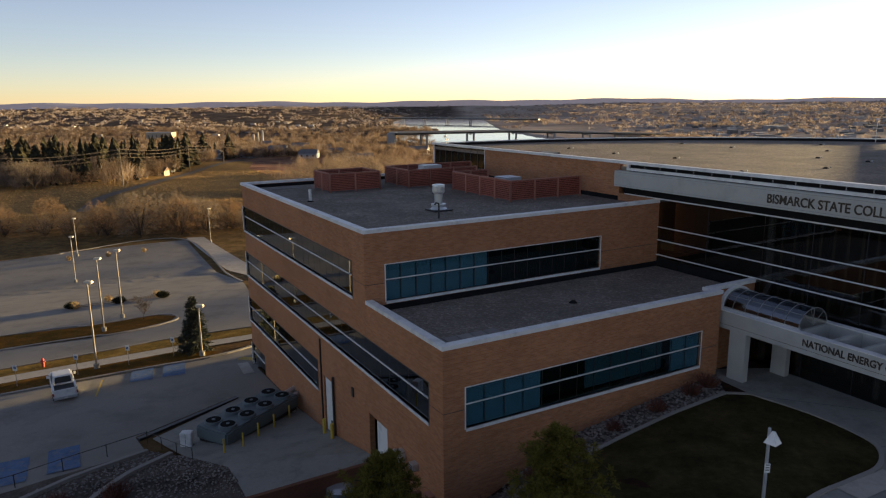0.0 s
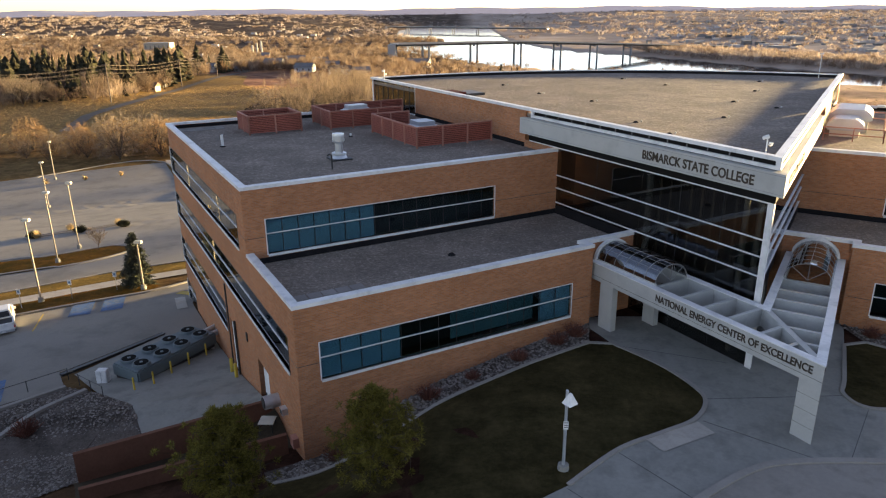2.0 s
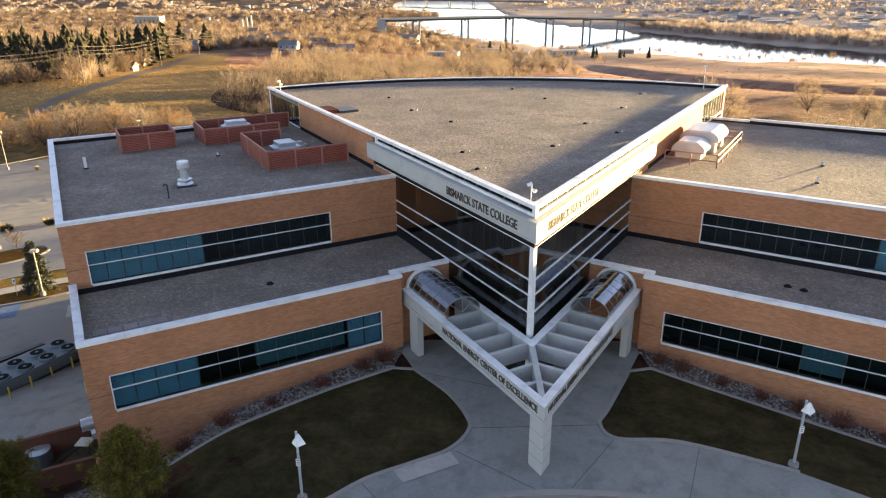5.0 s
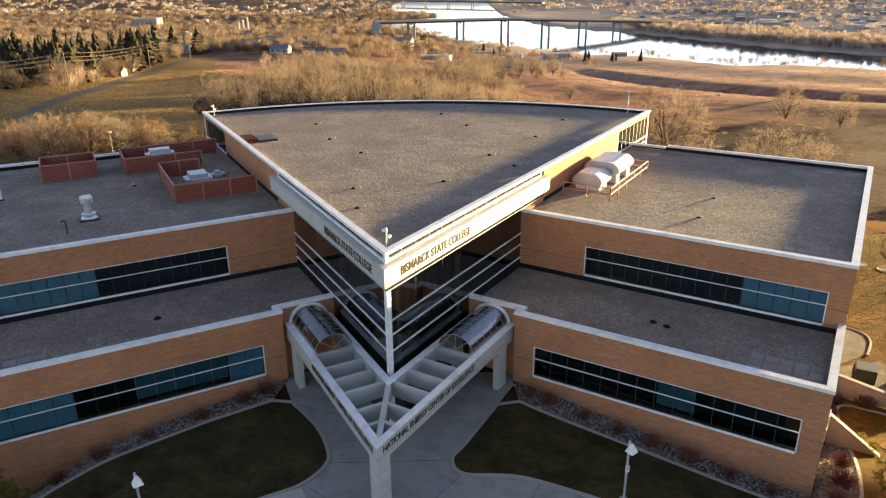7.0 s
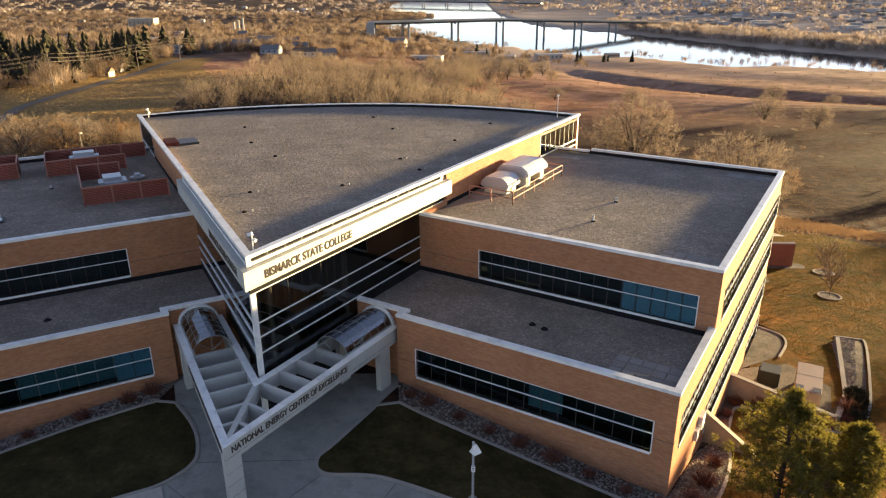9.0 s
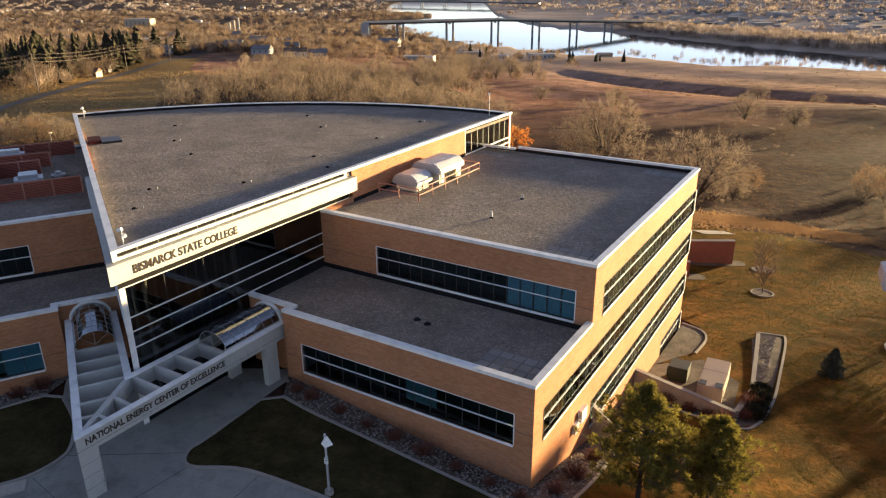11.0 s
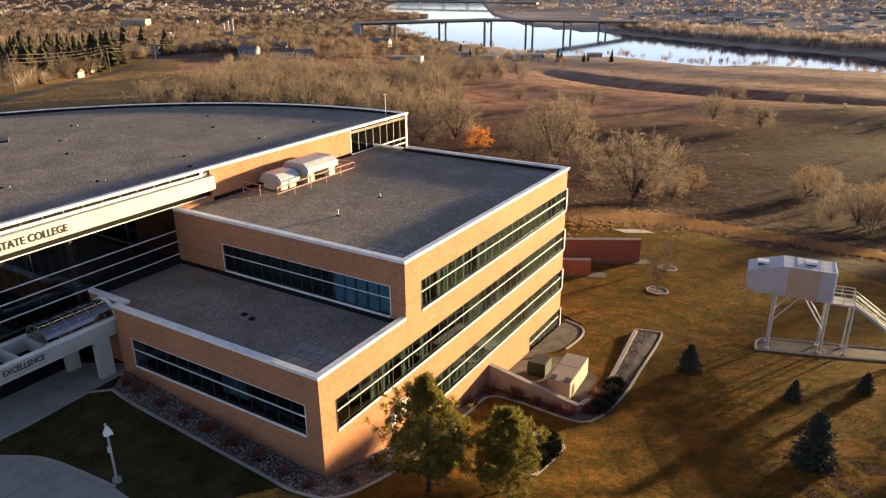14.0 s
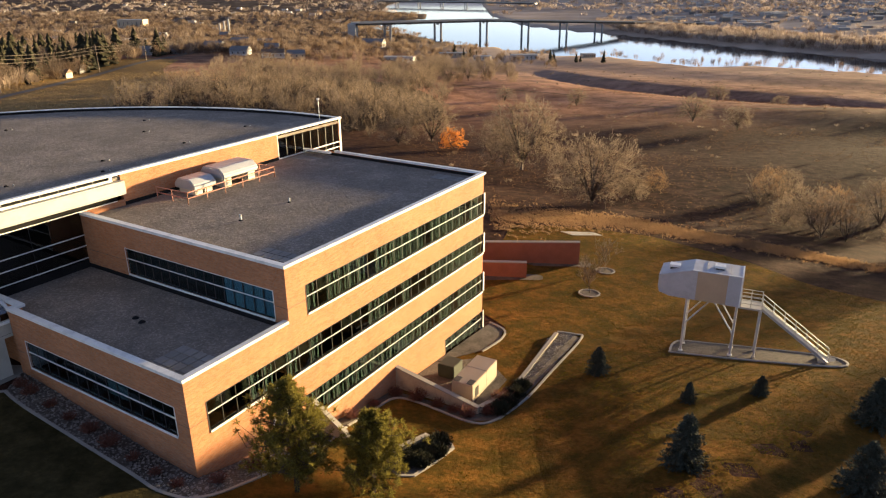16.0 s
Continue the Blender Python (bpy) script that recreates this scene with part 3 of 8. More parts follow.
    for r in ((A0 + 0.03, 1.8, B_UP - 0.006, B_UP, 6.42, 6.45), (18.75, A1 + 0.006, B_UP - 0.006, B_UP, 6.42, 6.45), (0.4, 1.8, B_LOW - 0.006, B_LOW, 2.02, 2.05), (18.8, A1 + 0.006, B_LOW - 0.006, B_LOW, 2.02, 2.05), (A1, A1 + 0.006, B_LOW, 17.1, 2.02, 2.05), (A1, A1 + 0.006, B_UP, 26.9, 6.42, 6.45)):
        one("joint", DARK, w, lambda bm: wbox(bm, s, *r))
    if s < 0:
        for u0, u1, z0, z1 in holes[-2:]:
            leaf = one("door", WHITE, w, lambda bm: wbox(bm, s, A1 - 0.2, A1 - 0.12, u0 + 0.05, u1 - (0.9 if u0 < 30 else 0.05), z0, z1 - 0.05), "white steel service door")
            one("handle", DARK, leaf, lambda bm: wbox(bm, s, A1 - 0.12, A1 - 0.05, u1 - 1.2, u1 - 1.05, z0 + 0.95, z0 + 1.1))
            # Dark panel behind the leaf stands for the doorway's shade.
            one("recess", DARK, w, lambda bm: wbox(bm, s, A1 - 0.9, A1 - 0.8, u0 - 0.2, u1 + 0.2, z0 - 0.2, z1 + 0.2))
        one("intake", DARK, w, lambda bm: wbox(bm, s, A1, A1 + 0.08, 27.4, 27.7, -1.5, -0.9), "small dark wall vent")
        one("downpipe", DARK, w, lambda bm: wbox(bm, s, A1, A1 + 0.1, 33.5, 33.62, -7.0, 0.6), "dark downpipe")
    return w


wings = {s: wing(s) for s in (-1, 1)}

# ---------- the glazed atrium between the wings ----------


def mitre(bm, s, a_out, a_in, b_end, z0, z1):
    """A strip along one side of the prow, cut on the axis so that both sides meet."""
    p = [(0, -2 * a_out), wp(s, a_out, b_end, 0)[:2], wp(s, a_in, b_end, 0)[:2], (0, -2 * a_in)]
    prism(bm, p, z0, z1)


ARC_R, ARC_Y = 47.2, 62.1


def back_arc(off, n=24):
    """The curved rear edge, from west to east."""
    r = ARC_R + off
    half = math.asin(26.75 / ARC_R)
    return [(r * math.sin(t), ARC_Y - ARC_R + r * math.cos(t)) for t in (half * (2 * i / n - 1) for i in range(n + 1))]


def lettering(name, text, s, a, b_left, b_right, z, height, parent, label):
    cu = bpy.data.curves.new(name, "FONT")
    cu.body, cu.size, cu.extrude = text, 1.0, 0.06
    cu.offset = 0.02
    tmp = new(name + "_curve", cu)
    bpy.context.view_layer.update()
    me = bpy.data.meshes.new_from_object(tmp)
    bpy.data.objects.remove(tmp)
    co = np.array([v.co[:] for v in me.vertices])
    lo, hi = co.min(0), co.max(0)
    along = wp(s, a, b_right, z) - wp(s, a, b_left, z)
    wide = along.length
    x = along.normalized()
    y = Vector((0, 0, 1))
    n = x.cross(y)
    for v in me.vertices:
        k = v.co
        v.co = wp(s, a, b_left, z) + x * ((k.x - lo[0]) / (hi[0] - lo[0]) * wide) + y * ((k.y - lo[1]) / (hi[1] - lo[1]) * height) + n * (k.z * 0.5)
    me.materials.append(LETTER)
    ob = new(name, me)
    ob.parent = parent
    ob["label"] = label
    return ob


surface_drape = surface("tan_drape", (0.34, 0.28, 0.21), 0.9, 0.1, 4, 0.6, 0.1)
surface_inner = surface("brown_inner_wall", (0.115, 0.095, 0.08), 0.9, 0.25, 1.2, 0.3, 0.0)
atrium = thing("glass_atrium", "wedge-shaped dark glass atrium with a pale fascia and gravel roof", "building")
roof_pts = [(0, 7.9), *[(x, y) for x, y in reversed(back_arc(-0.3))]]
one("roof", GRAVEL, atrium, lambda bm: prism(bm, roof_pts, 11.6, 11.9), "brown gravel flat roof")


def arc_wall(bm, o0, o1, z0, z1):
    rings = [[bm.verts.new((*c, z)) for c in back_arc(o)] for o, z in ((o0, z0), (o1, z0), (o1, z1), (o0, z1))]
    for i in range(len(rings[0]) - 1):
        for k in range(4):
            r, q = rings[k], rings[(k + 1) % 4]
            bm.faces.new((r[i], r[i + 1], q[i + 1], q[i]))
    for i in (0, -1):
        bm.faces.new([r[i] for r in rings])


one("coping", WHITE, atrium, lambda bm: arc_wall(bm, -0.3, 0.08, 12.03, 12.3), "white metal coping")
one("upstand", MEMBRANE, atrium, lambda bm: arc_wall(bm, -0.34, -0.302, 11.9, 12.2), "black roof membrane upstand")
one("rear_wall", BRICK[-1], atrium, lambda bm: arc_wall(bm, -0.3, 0.0, -16, 12.03))
for s in (-1, 1):
    one("coping", WHITE, atrium, lambda bm: mitre(bm, s, -3.56, -4.02, 60.1, 12.13, 12.35), "white metal coping")
    # a long dark slot with small posts in a white frame under the coping
    one("slot", MATT, atrium, lambda bm: mitre(bm, s, -3.72, -3.95, 28.3, 11.58, 12.13), "dark recessed slot in the parapet")
    one("slot_rail", WHITE, atrium, lambda bm: mitre(bm, s, -3.58, -3.72, 28.4, 11.66, 11.86), "white rail under the slot")
    one("slot_end", WHITE, atrium, lambda bm: wbox(bm, s, -3.72, -3.58, 28.1, 28.4, 11.86, 12.13))
    one("slot_end", WHITE, atrium, lambda bm: prism(bm, [(0, 7.16), wp(s, -3.58, 6.55, 0)[:2], wp(s, -3.72, 6.55, 0)[:2], (0, 7.44)], 11.86, 12.13))
    for k in range(13):
        one("slot_post", RIB, atrium, lambda bm: wbox(bm, s, -3.72, -3.69, 8.0 + k * 1.55, 8.06 + k * 1.55, 11.86, 12.13))
    one("fascia", PANEL, atrium, lambda bm: mitre(bm, s, -3.2, -3.75, 29.3, 10.38, 11.6), "pale metal panel fascia band")
    one("fascia_trim", RIB, atrium, lambda bm: mitre(bm, s, -3.194, -3.2, 29.3, 11.47, 11.49))
    one("fascia_trim", RIB, atrium, lambda bm: mitre(bm, s, -3.194, -3.2, 29.3, 10.5, 10.52))
    one("soffit_strip", MATT, atrium, lambda bm: mitre(bm, s, -3.6, -3.9, 28.6, 9.87, 10.38))
    for z in (9.77, 7.68, 6.7, 5.58):
        one("transom", WHITE, atrium, lambda bm: mitre(bm, s, -3.66, -3.82, 28.6 if z > 9 else 25.0, z, z + (0.08 if z > 9 else 0.05)))
    # panes between the transoms
    for z0, z1 in ((7.75, 9.77), (6.77, 7.68), (5.65, 6.7), (3.0, 5.58), (0.0, 3.0)):
        bs = [6.6, 9.6, 12.8, 16.1, 20.5, 25.0]
        for k in range(5):
            b0 = bs[k]
            one("pane", GLASS_DARK, atrium, lambda bm: wbox(bm, s, -3.77, -3.74, b0 + 0.02, bs[k + 1] - 0.02, z0, z1), shadow=False)
    for b in (9.6, 12.8, 20.5):
        one("mullion", DARK, atrium, lambda bm: wbox(bm, s, -3.84, -3.76, b - 0.03, b + 0.03, 0, 9.77))
    one("column", PANEL, atrium, lambda bm: tube(bm, wp(s, -4.5, 16.1, 0), wp(s, -4.5, 16.1, 9.8), 0.22, n=12), "pale round column behind the glass")
    one("column", PANEL, atrium, lambda bm: tube(bm, wp(s, -4.5, 8.6, 0), wp(s, -4.5, 8.6, 9.8), 0.16, n=12), "pale round column behind the glass")
    one("inner_wall", surface_inner, atrium, lambda bm: wbox(bm, s, -5.6, -5.5, 8.6, 25.0, 0.1, 10.0), "brown inner wall behind the glass")
    for k in range(9):
        one("curtain", surface_drape, atrium, lambda bm: wbox(bm, s, -5.1, -5.06, 8.8 + k * 0.85, 8.95 + k * 0.85, 0.5, 9.6), "narrow pale hanging behind the glass")
    # brick upper wall above the wing's roof, then a glazed end bay
    one("wall", BRICK[s], atrium, lambda bm: wbox(bm, s, -4.1, -3.76, 29.3, 38.5, 4.0, 12.12))
    one("wall", BRICK[s], atrium, lambda bm: wbox(bm, s, -4.1, -3.76, 38.52, 49.0, 4.0, 12.12))
    one("wall", BRICK[s], atrium, lambda bm: wbox(bm, s, -4.1, -3.76, 25.0, 29.3, 4.0, 9.75))
    one("flashing", MEMBRANE, atrium, lambda bm: wbox(bm, s, -3.755, -3.72, 29.4, 49.0, 9.2, 9.55))
    one("flashing", MEMBRANE, atrium, lambda bm: wbox(bm, s, -3.74, -3.7, 16.85, 24.95, 4.72, 5.4))
    for k in range(8):
        b0 = 49.1 + k * 1.35
        one("pane", GLASS_DARK, atrium, lambda bm: wbox(bm, s, -3.85, -3.82, b0 + 0.03, b0 + 1.32, 9.3 if b0 < 53 else -14, 12.12), shadow=False)
        one("mullion", WHITE if k == 0 else DARK, atrium, lambda bm: wbox(bm, s, -3.9, -3.78, b0 - 0.04, b0 + 0.04, 9.2 if b0 < 53 else -14, 12.12))
    one("corner_post", WHITE, atrium, lambda bm: wbox(bm, s, -4.0, -3.7, 59.7, 60.0, -16, 12.12))
    one("transom", WHITE, atrium, lambda bm: wbox(bm, s, -3.84, -3.72, 49.1, 59.7, 9.25, 9.36))
    one("transom", WHITE, atrium, lambda bm: wbox(bm, s, -3.84, -3.72, 54.3, 59.7, 8.62, 8.74))
    b = ((15.7, 7.4), (7.2, 15.6))[s > 0]
    lettering("lettering", "BISMARCK STATE COLLEGE", s, -3.2, *b, 10.68, 0.58, atrium, "dark bronze capital letters on the fascia")
one("prow_post", WHITE, atrium, lambda bm: prism(bm, [(0, 7.25), (0.21, 7.6), (0, 7.9), (-0.21, 7.6)], 0, 10.38), "white metal corner post")


def insides(bm):
    prism(bm, [(-1.5, 13), (1.5, 13), (20, 45), (-20, 45)], 0.02, 0.1)
    prism(bm, [(-4, 20), (4, 20), (20, 46), (-20, 46)], 5.0, 5.4)
    prism(bm, [(-6, 24), (6, 24), (6.2, 24.4), (-6.2, 24.4)], 0, 11.2)
one("interior", ROOM, atrium, insides, "dark inner floors and walls")

# ---------- the entrance canopy ----------
canopy = thing("entrance_canopy", "pale V-shaped concrete entrance canopy with open beams and barrel skylights", "canopy")
one("beam", PANEL, canopy, lambda bm: (mitre(bm, -1, 0.05, -0.35, 16.35, 3.1, 4.2)), "pale panelled outer beam")
one("beam", PANEL, canopy, lambda bm: (mitre(bm, 1, 0.05, -0.35, 16.35, 3.1, 4.2)), "pale panelled outer beam")
for s in (-1, 1):
    one("beam_cap", WHITE, canopy, lambda bm: mitre(bm, s, 0.08, -0.38, 16.35, 4.2, 4.25))
    one("beam", PANEL, canopy, lambda bm: mitre(bm, s, -3.0, -3.4, 16.35, 3.2, 4.2))
    one("beam_cap", WHITE, canopy, lambda bm: mitre(bm, s, -2.97, -3.43, 16.35, 4.2, 4.25))
    one("groove", DARK, canopy, lambda bm: mitre(bm, s, 0.053, 0.05, 16.3, 3.36, 3.38))
    for b in (10.9, 9.0, 7.4, 5.75, 3.7, 2.1):
        one("crossbeam", PANEL, canopy, lambda bm: wbox(bm, s, max(-3.0, -0.577 * b), -0.35, b - 0.11, b + 0.11, 3.2, 4.2))
    one("column", PANEL, canopy, lambda bm: wbox(bm, s, -0.4, 0.04, 14.0, 15.15, -0.6, 3.1), "pale slab column")
    one("column", PANEL, canopy, lambda bm: wbox(bm, s, -3.4, -3.0, 13.3, 14.3, -0.6, 3.2), "pale slab column")
    # barrel skylight
    vault = one("skylight", PANEL, canopy, lambda bm: [wbox(bm, s, a, a + 0.14, 10.95, 16.3, 4.2, 4.34) for a in (-3.0, -0.52)], "arched translucent barrel skylight")
    n, steps = 12, 6
    mid, half, rise = -1.69, 1.3, 1.05
    arch = lambda i, d=0.0: (mid + (half + d) * math.cos(math.pi * i / n), 4.28 + (rise + d) * math.sin(math.pi * i / n))

    def rib(bm, b0, b1, d0, d1):
        for i in range(n):
            c = []
            for b in (b0, b1):
                for k, d in ((i, d0), (i + 1, d0), (i + 1, d1), (i, d1)):
                    a, z = arch(k, d)
                    c.append(wp(s, a, b, z))
            hexa(bm, c)
    for k in range(steps):
        b0 = 11.0 + k * 5.3 / steps
        one("glazing", GLASS_CLEAR, vault, lambda bm: rib(bm, b0, b0 + 5.3 / steps, -0.02, 0.0), shadow=False)
    for k in range(steps + 1):
        b0 = 11.0 + k * 5.3 / steps
        one("rib", WHITE if k == steps else RIB, vault, lambda bm: rib(bm, b0 - 0.015 - 0.2 * (k == steps), b0 + 0.015, -0.03, 0.012 + 0.12 * (k == steps)))
    for q in (3, 6, 9):
        a, z = arch(q, 0.0)
        one("purlin", RIB, vault, lambda bm: tube(bm, wp(s, a, 11.0, z), wp(s, a, 16.3, z), 0.014, n=5))
    one("end_bar", RIB, vault, lambda bm: tube(bm, wp(s, mid, 11.0, 4.3), wp(s, mid, 11.0, 5.3), 0.025, n=6))
    for q in (3, 9):
        a, z = arch(q)
        one("end_bar", RIB, vault, lambda bm: tube(bm, wp(s, mid, 11.0, 4.3), wp(s, a, 11.0, z), 0.02, n=6))
    b = ((10.4, 0.45), (0.45, 10.4))[s > 0]
    lettering("lettering", "NATIONAL ENERGY CENTER OF EXCELLENCE", s, 0.05, *b, 3.56, 0.42, canopy, "dark bronze capital letters on the beam")
one("ridge_beam", PANEL, canopy, lambda bm: box(bm, -0.16, 0.16, 0.7, 6.2, 3.2, 4.24), "pale beam on the axis")
post = one("prow_pier", PANEL, canopy, lambda bm: prism(bm, [(0, -0.1), wp(1, 0.05, 1.05, 0)[:2], (0, 1.9), wp(-1, 0.05, 1.05, 0)[:2]], -0.3, 3.1), "pale tapering pier under the prow")
for k in (0.8, 1.6, 2.4):
    one("groove", DARK, post, lambda bm: prism(bm, [(0, -0.105), wp(1, 0.055, 1.055, 0)[:2], (0, 1.9), wp(-1, 0.055, 1.055, 0)[:2]], k, k + 0.015))

# ---------- rooftop things ----------
SCREEN = surface("red_louvre", (0.31, 0.080, 0.050), 0.7, 0.2, 8, 0.6, 0.1)
SCREEN_IN = surface("dark_red_paint", (0.085, 0.024, 0.018), 0.8, 0.2, 8, 0.6, 0.1)
STEEL = surface("galvanised_steel", (0.55, 0.56, 0.56), 0.35, 0.12, 8, 0.8, 0.05, metal=0.6)
DUCT = surface("white_duct", (0.46, 0.46, 0.46), 0.38, 0.12, 9, 0.7, 0.15, metal=0.35)
RUST = surface("red_oxide_paint", (0.40, 0.17, 0.115), 0.7, 0.2, 9, 0.8, 0.1)


def screen(runs, s=-1, z0=9.35, z1=10.85):
    """A louvred plant screen from runs (a0, b0, a1, b1) on the roof."""
    t = thing("plant_screen", "rust-red louvred metal screen round rooftop equipment", "screen", "rooftop plant screens")
    for a0, b0, a1, b1 in runs:
        ln = math.hypot(a1 - a0, b1 - b0)
        m = max(1, round(ln / 2.4))
        flat = abs(a1 - a0) > abs(b1 - b0)
        for k in range(m + 1):
            a, b = a0 + (a1 - a0) * k / m, b0 + (b1 - b0) * k / m
            one("post", RUST, t, lambda bm: wbox(bm, s, a - 0.06, a + 0.06, b - 0.06, b + 0.06, 9.2, z1 + 0.02))
        # Added dark sheet behind the slats, standing for the shade in their gaps.
        lining = (min(a0, a1) + 0.06, max(a0, a1) - 0.06, b0 + 0.055, b0 + 0.075) if flat else (a0 - 0.075, a0 - 0.055, min(b0, b1) + 0.06, max(b0, b1) - 0.06)
        one("lining", SCREEN_IN, t, lambda bm: wbox(bm, s, *lining, z0, z1 - 0.02))
        z = z0
        while z < z1 - 0.05:
            if flat:
                one("slat", SCREEN, t, lambda bm: wbox(bm, s, min(a0, a1) + 0.07, max(a0, a1) - 0.07, b0 - 0.03, b0 + 0.05, z, z + 0.095))
            else:
                one("slat", SCREEN, t, lambda bm: wbox(bm, s, a0 - 0.04, a0 + 0.04, min(b0, b1) + 0.07, max(b0, b1) - 0.07, z, z + 0.095))
            z += 0.15
        if flat:
            one("top_rail", RUST, t, lambda bm: wbox(bm, s, min(a0, a1), max(a0, a1), b0 - 0.05, b0 + 0.06, z1 - 0.02, z1 + 0.06))
        else:
            one("top_rail", RUST, t, lambda bm: wbox(bm, s, a0 - 0.06, a0 + 0.06, min(b0, b1), max(b0, b1), z1 - 0.02, z1 + 0.06))
    return t


screen([(9.3, 46.3, 14.1, 46.3), (14.1, 46.3, 14.1, 50.3), (14.1, 50.3, 9.3, 50.3), (9.3, 50.3, 9.3, 46.3)])
screen([(-2.9, 33.0, 4.1, 33.0), (4.1, 33.0, 4.1, 42.0), (4.1, 42.0, 0.4, 42.0)])
screen([(4.6, 45.4, 6.8, 45.4), (6.8, 45.4, 6.8, 50.5), (6.8, 50.5, -3.0, 50.5), (-0.5, 45.4, 4.6, 45.4)])


def bevel_box(bm, s, a0, a1, b0, b1, z0, z1, r=0.15):
    wbox(bm, s, a0, a1, b0, b1, z0, z1)
    bmesh.ops.bevel(bm, geom=[e for e in bm.edges if max(v.co.z for v in e.verts) > z1 - 0.01], offset=r, segments=5, affect="EDGES")


def hood(a0, a1, b0, b1, z1, s=-1):
    t = thing("rooftop_unit", "white rounded metal hood of a rooftop air unit", "air unit", "rooftop air units")
    one("curb", PANEL, t, lambda bm: wbox(bm, s, a0 + 0.25, a1 - 0.25, b0 + 0.25, b1 - 0.25, 9.2, 9.2 + (z1 - 9.2) * 0.6))
    one("hood", DUCT, t, lambda bm: bevel_box(bm, s, a0, a1, b0, b1, 9.2 + (z1 - 9.2) * 0.5, z1, 0.42), smooth=False)
    return t


hood(0.2, 2.6, 36.0, 38.6, 10.7)
hood(1.8, 4.6, 47.0, 49.0, 11.0)
hood(10.6, 12.0, 47.6, 48.8, 10.3)
hood(-1.7, -0.4, 40.0, 41.6, 9.75)


def vent(s, a, b):
    t = thing("exhaust_vent", "tall galvanised round exhaust vent on a dark kerb", "roof vent")
    q = wp(s, a, b, 9.2)
    one("kerb", DARK, t, lambda bm: wbox(bm, s, a - 0.75, a + 0.75, b - 0.75, b + 0.75, 9.2, 9.32))
    for z0, z1, r0, r1, n in ((0.12, 0.32, 0.62, 0.5, "base_ring"), (0.36, 0.5, 0.55, 0.55, "skirt"), (0.5, 1.3, 0.3, 0.3, "stack"), (1.25, 1.38, 0.34, 0.46, "collar"), (1.44, 1.56, 0.46, 0.46, "cap_ring"), (1.62, 1.74, 0.46, 0.46, "cap_ring"), (1.80, 1.92, 0.46, 0.44, "cap"), (1.3, 1.8, 0.40, 0.40, "core")):
        one(n, STEEL, t, lambda bm: tube(bm, q + Vector((0, 0, z0)), q + Vector((0, 0, z1)), r0, r1, 20), smooth=False)


vent(-1, 10.9, 32.4)


def gooseneck(s, a, b, h=1.0):
    t = thing("vent_pipe", "dark bent gooseneck vent pipe on the roof", "pipe")
    q = wp(s, a, b, 9.2)
    def bend(bm):
        tube(bm, q, q + Vector((0, 0, h)), 0.06, n=8)
        tube(bm, q + Vector((0, 0, h)), q + Vector((-0.16, 0, h + 0.08)), 0.06, n=8)
        tube(bm, q + Vector((-0.16, 0, h + 0.08)), q + Vector((-0.3, 0, h - 0.06)), 0.06, n=8)
    one("pipe", DARK, t, bend)


gooseneck(-1, 12.6, 29.3)
STACK = surface("pale_pipe", (0.62, 0.60, 0.56), 0.5, 0.1, 8, 1, 0.05)


def stub(s, a, b, h, r=0.09, z=9.2):
    t = thing("roof_pipe", "short pale plumbing pipe standing on the roof", "pipe", "roof pipes")
    q = wp(s, a, b, z)
    one("flashing", MEMBRANE, t, lambda bm: tube(bm, q, q + Vector((0, 0, 0.1)), r * 2.2, r * 1.2, 10))
    one("pipe", STACK, t, lambda bm: tube(bm, q + Vector((0, 0, 0.05)), q + Vector((0, 0, h)), r, n=10))


stub(-1, 17.4, 42.0, 1.0, 0.12)
for s, a, b, h in ((1, 8.7, 31.6, 0.55), (1, 8.6, 37.6, 0.4), (-1, 6.6, 41.0, 0.3)):
    stub(s, a, b, h)
for x, y in ((-4, 22), (3, 24), (7, 33), (-5, 34), (-9, 40), (12, 41), (5, 47), (-12, 48), (16, 50), (2, 54), (-3, 17), (9, 29)):
    t = thing("roof_drain", "small dark drain dome on the gravel roof", "roof drain", "roof drains")
    one("dome", MEMBRANE, t, lambda bm: tube(bm, (x, y, 11.9), (x, y, 12.02), 0.22, 0.1, 8))
    one("stub", STACK, t, lambda bm: tube(bm, (x + 0.5, y + 0.3, 11.9), (x + 0.5, y + 0.3, 12.0), 0.06, n=6))
for s, a, b in ((-1, 8.0, 20.5), (1, 8.6, 20.6), (1, 9.6, 20.4)):
    t = thing("roof_drain", "small dark drain dome on the gravel roof", "roof drain", "roof drains")
    q = wp(s, a, b, 4.72)
    one("dome", MEMBRANE, t, lambda bm: tube(bm, q, q + Vector((0, 0, 0.14)), 0.28, 0.12, 8))


def pavers(s, a0, b0, na, nb, z, size=0.85):
    t = thing("paver_patch", "patch of square concrete pavers on the gravel roof", "pavers", "roof paver patches")
    for i in range(na):
        for j in range(nb):
            one("paver", PAVER, t, lambda bm: wbox(bm, s, a0 + i * size, a0 + (i + 1) * size - 0.09, b0 + j * size, b0 + (j + 1) * size - 0.09, z, z + 0.05))


pavers(-1, 15.0, 25.5, 5, 2, 9.2)
pavers(-1, 15.0, 16.3, 5, 3, 4.72)
pavers(1, 15.4, 25.6, 5, 3, 9.2)
pavers(1, 15.2, 16.3, 5, 4, 4.72)
pavers(1, 15.2, 51.2, 5, 2, 9.2)
pavers(-1, 15.2, 51.4, 5, 2, 9.2)
pavers(1, -3.2, 50.4, 4, 2, 9.2)

# hatch on the atrium roof
t = thing("roof_hatch", "dark red-brown roof hatch with a dark lid on the gravel", "roof hatch")
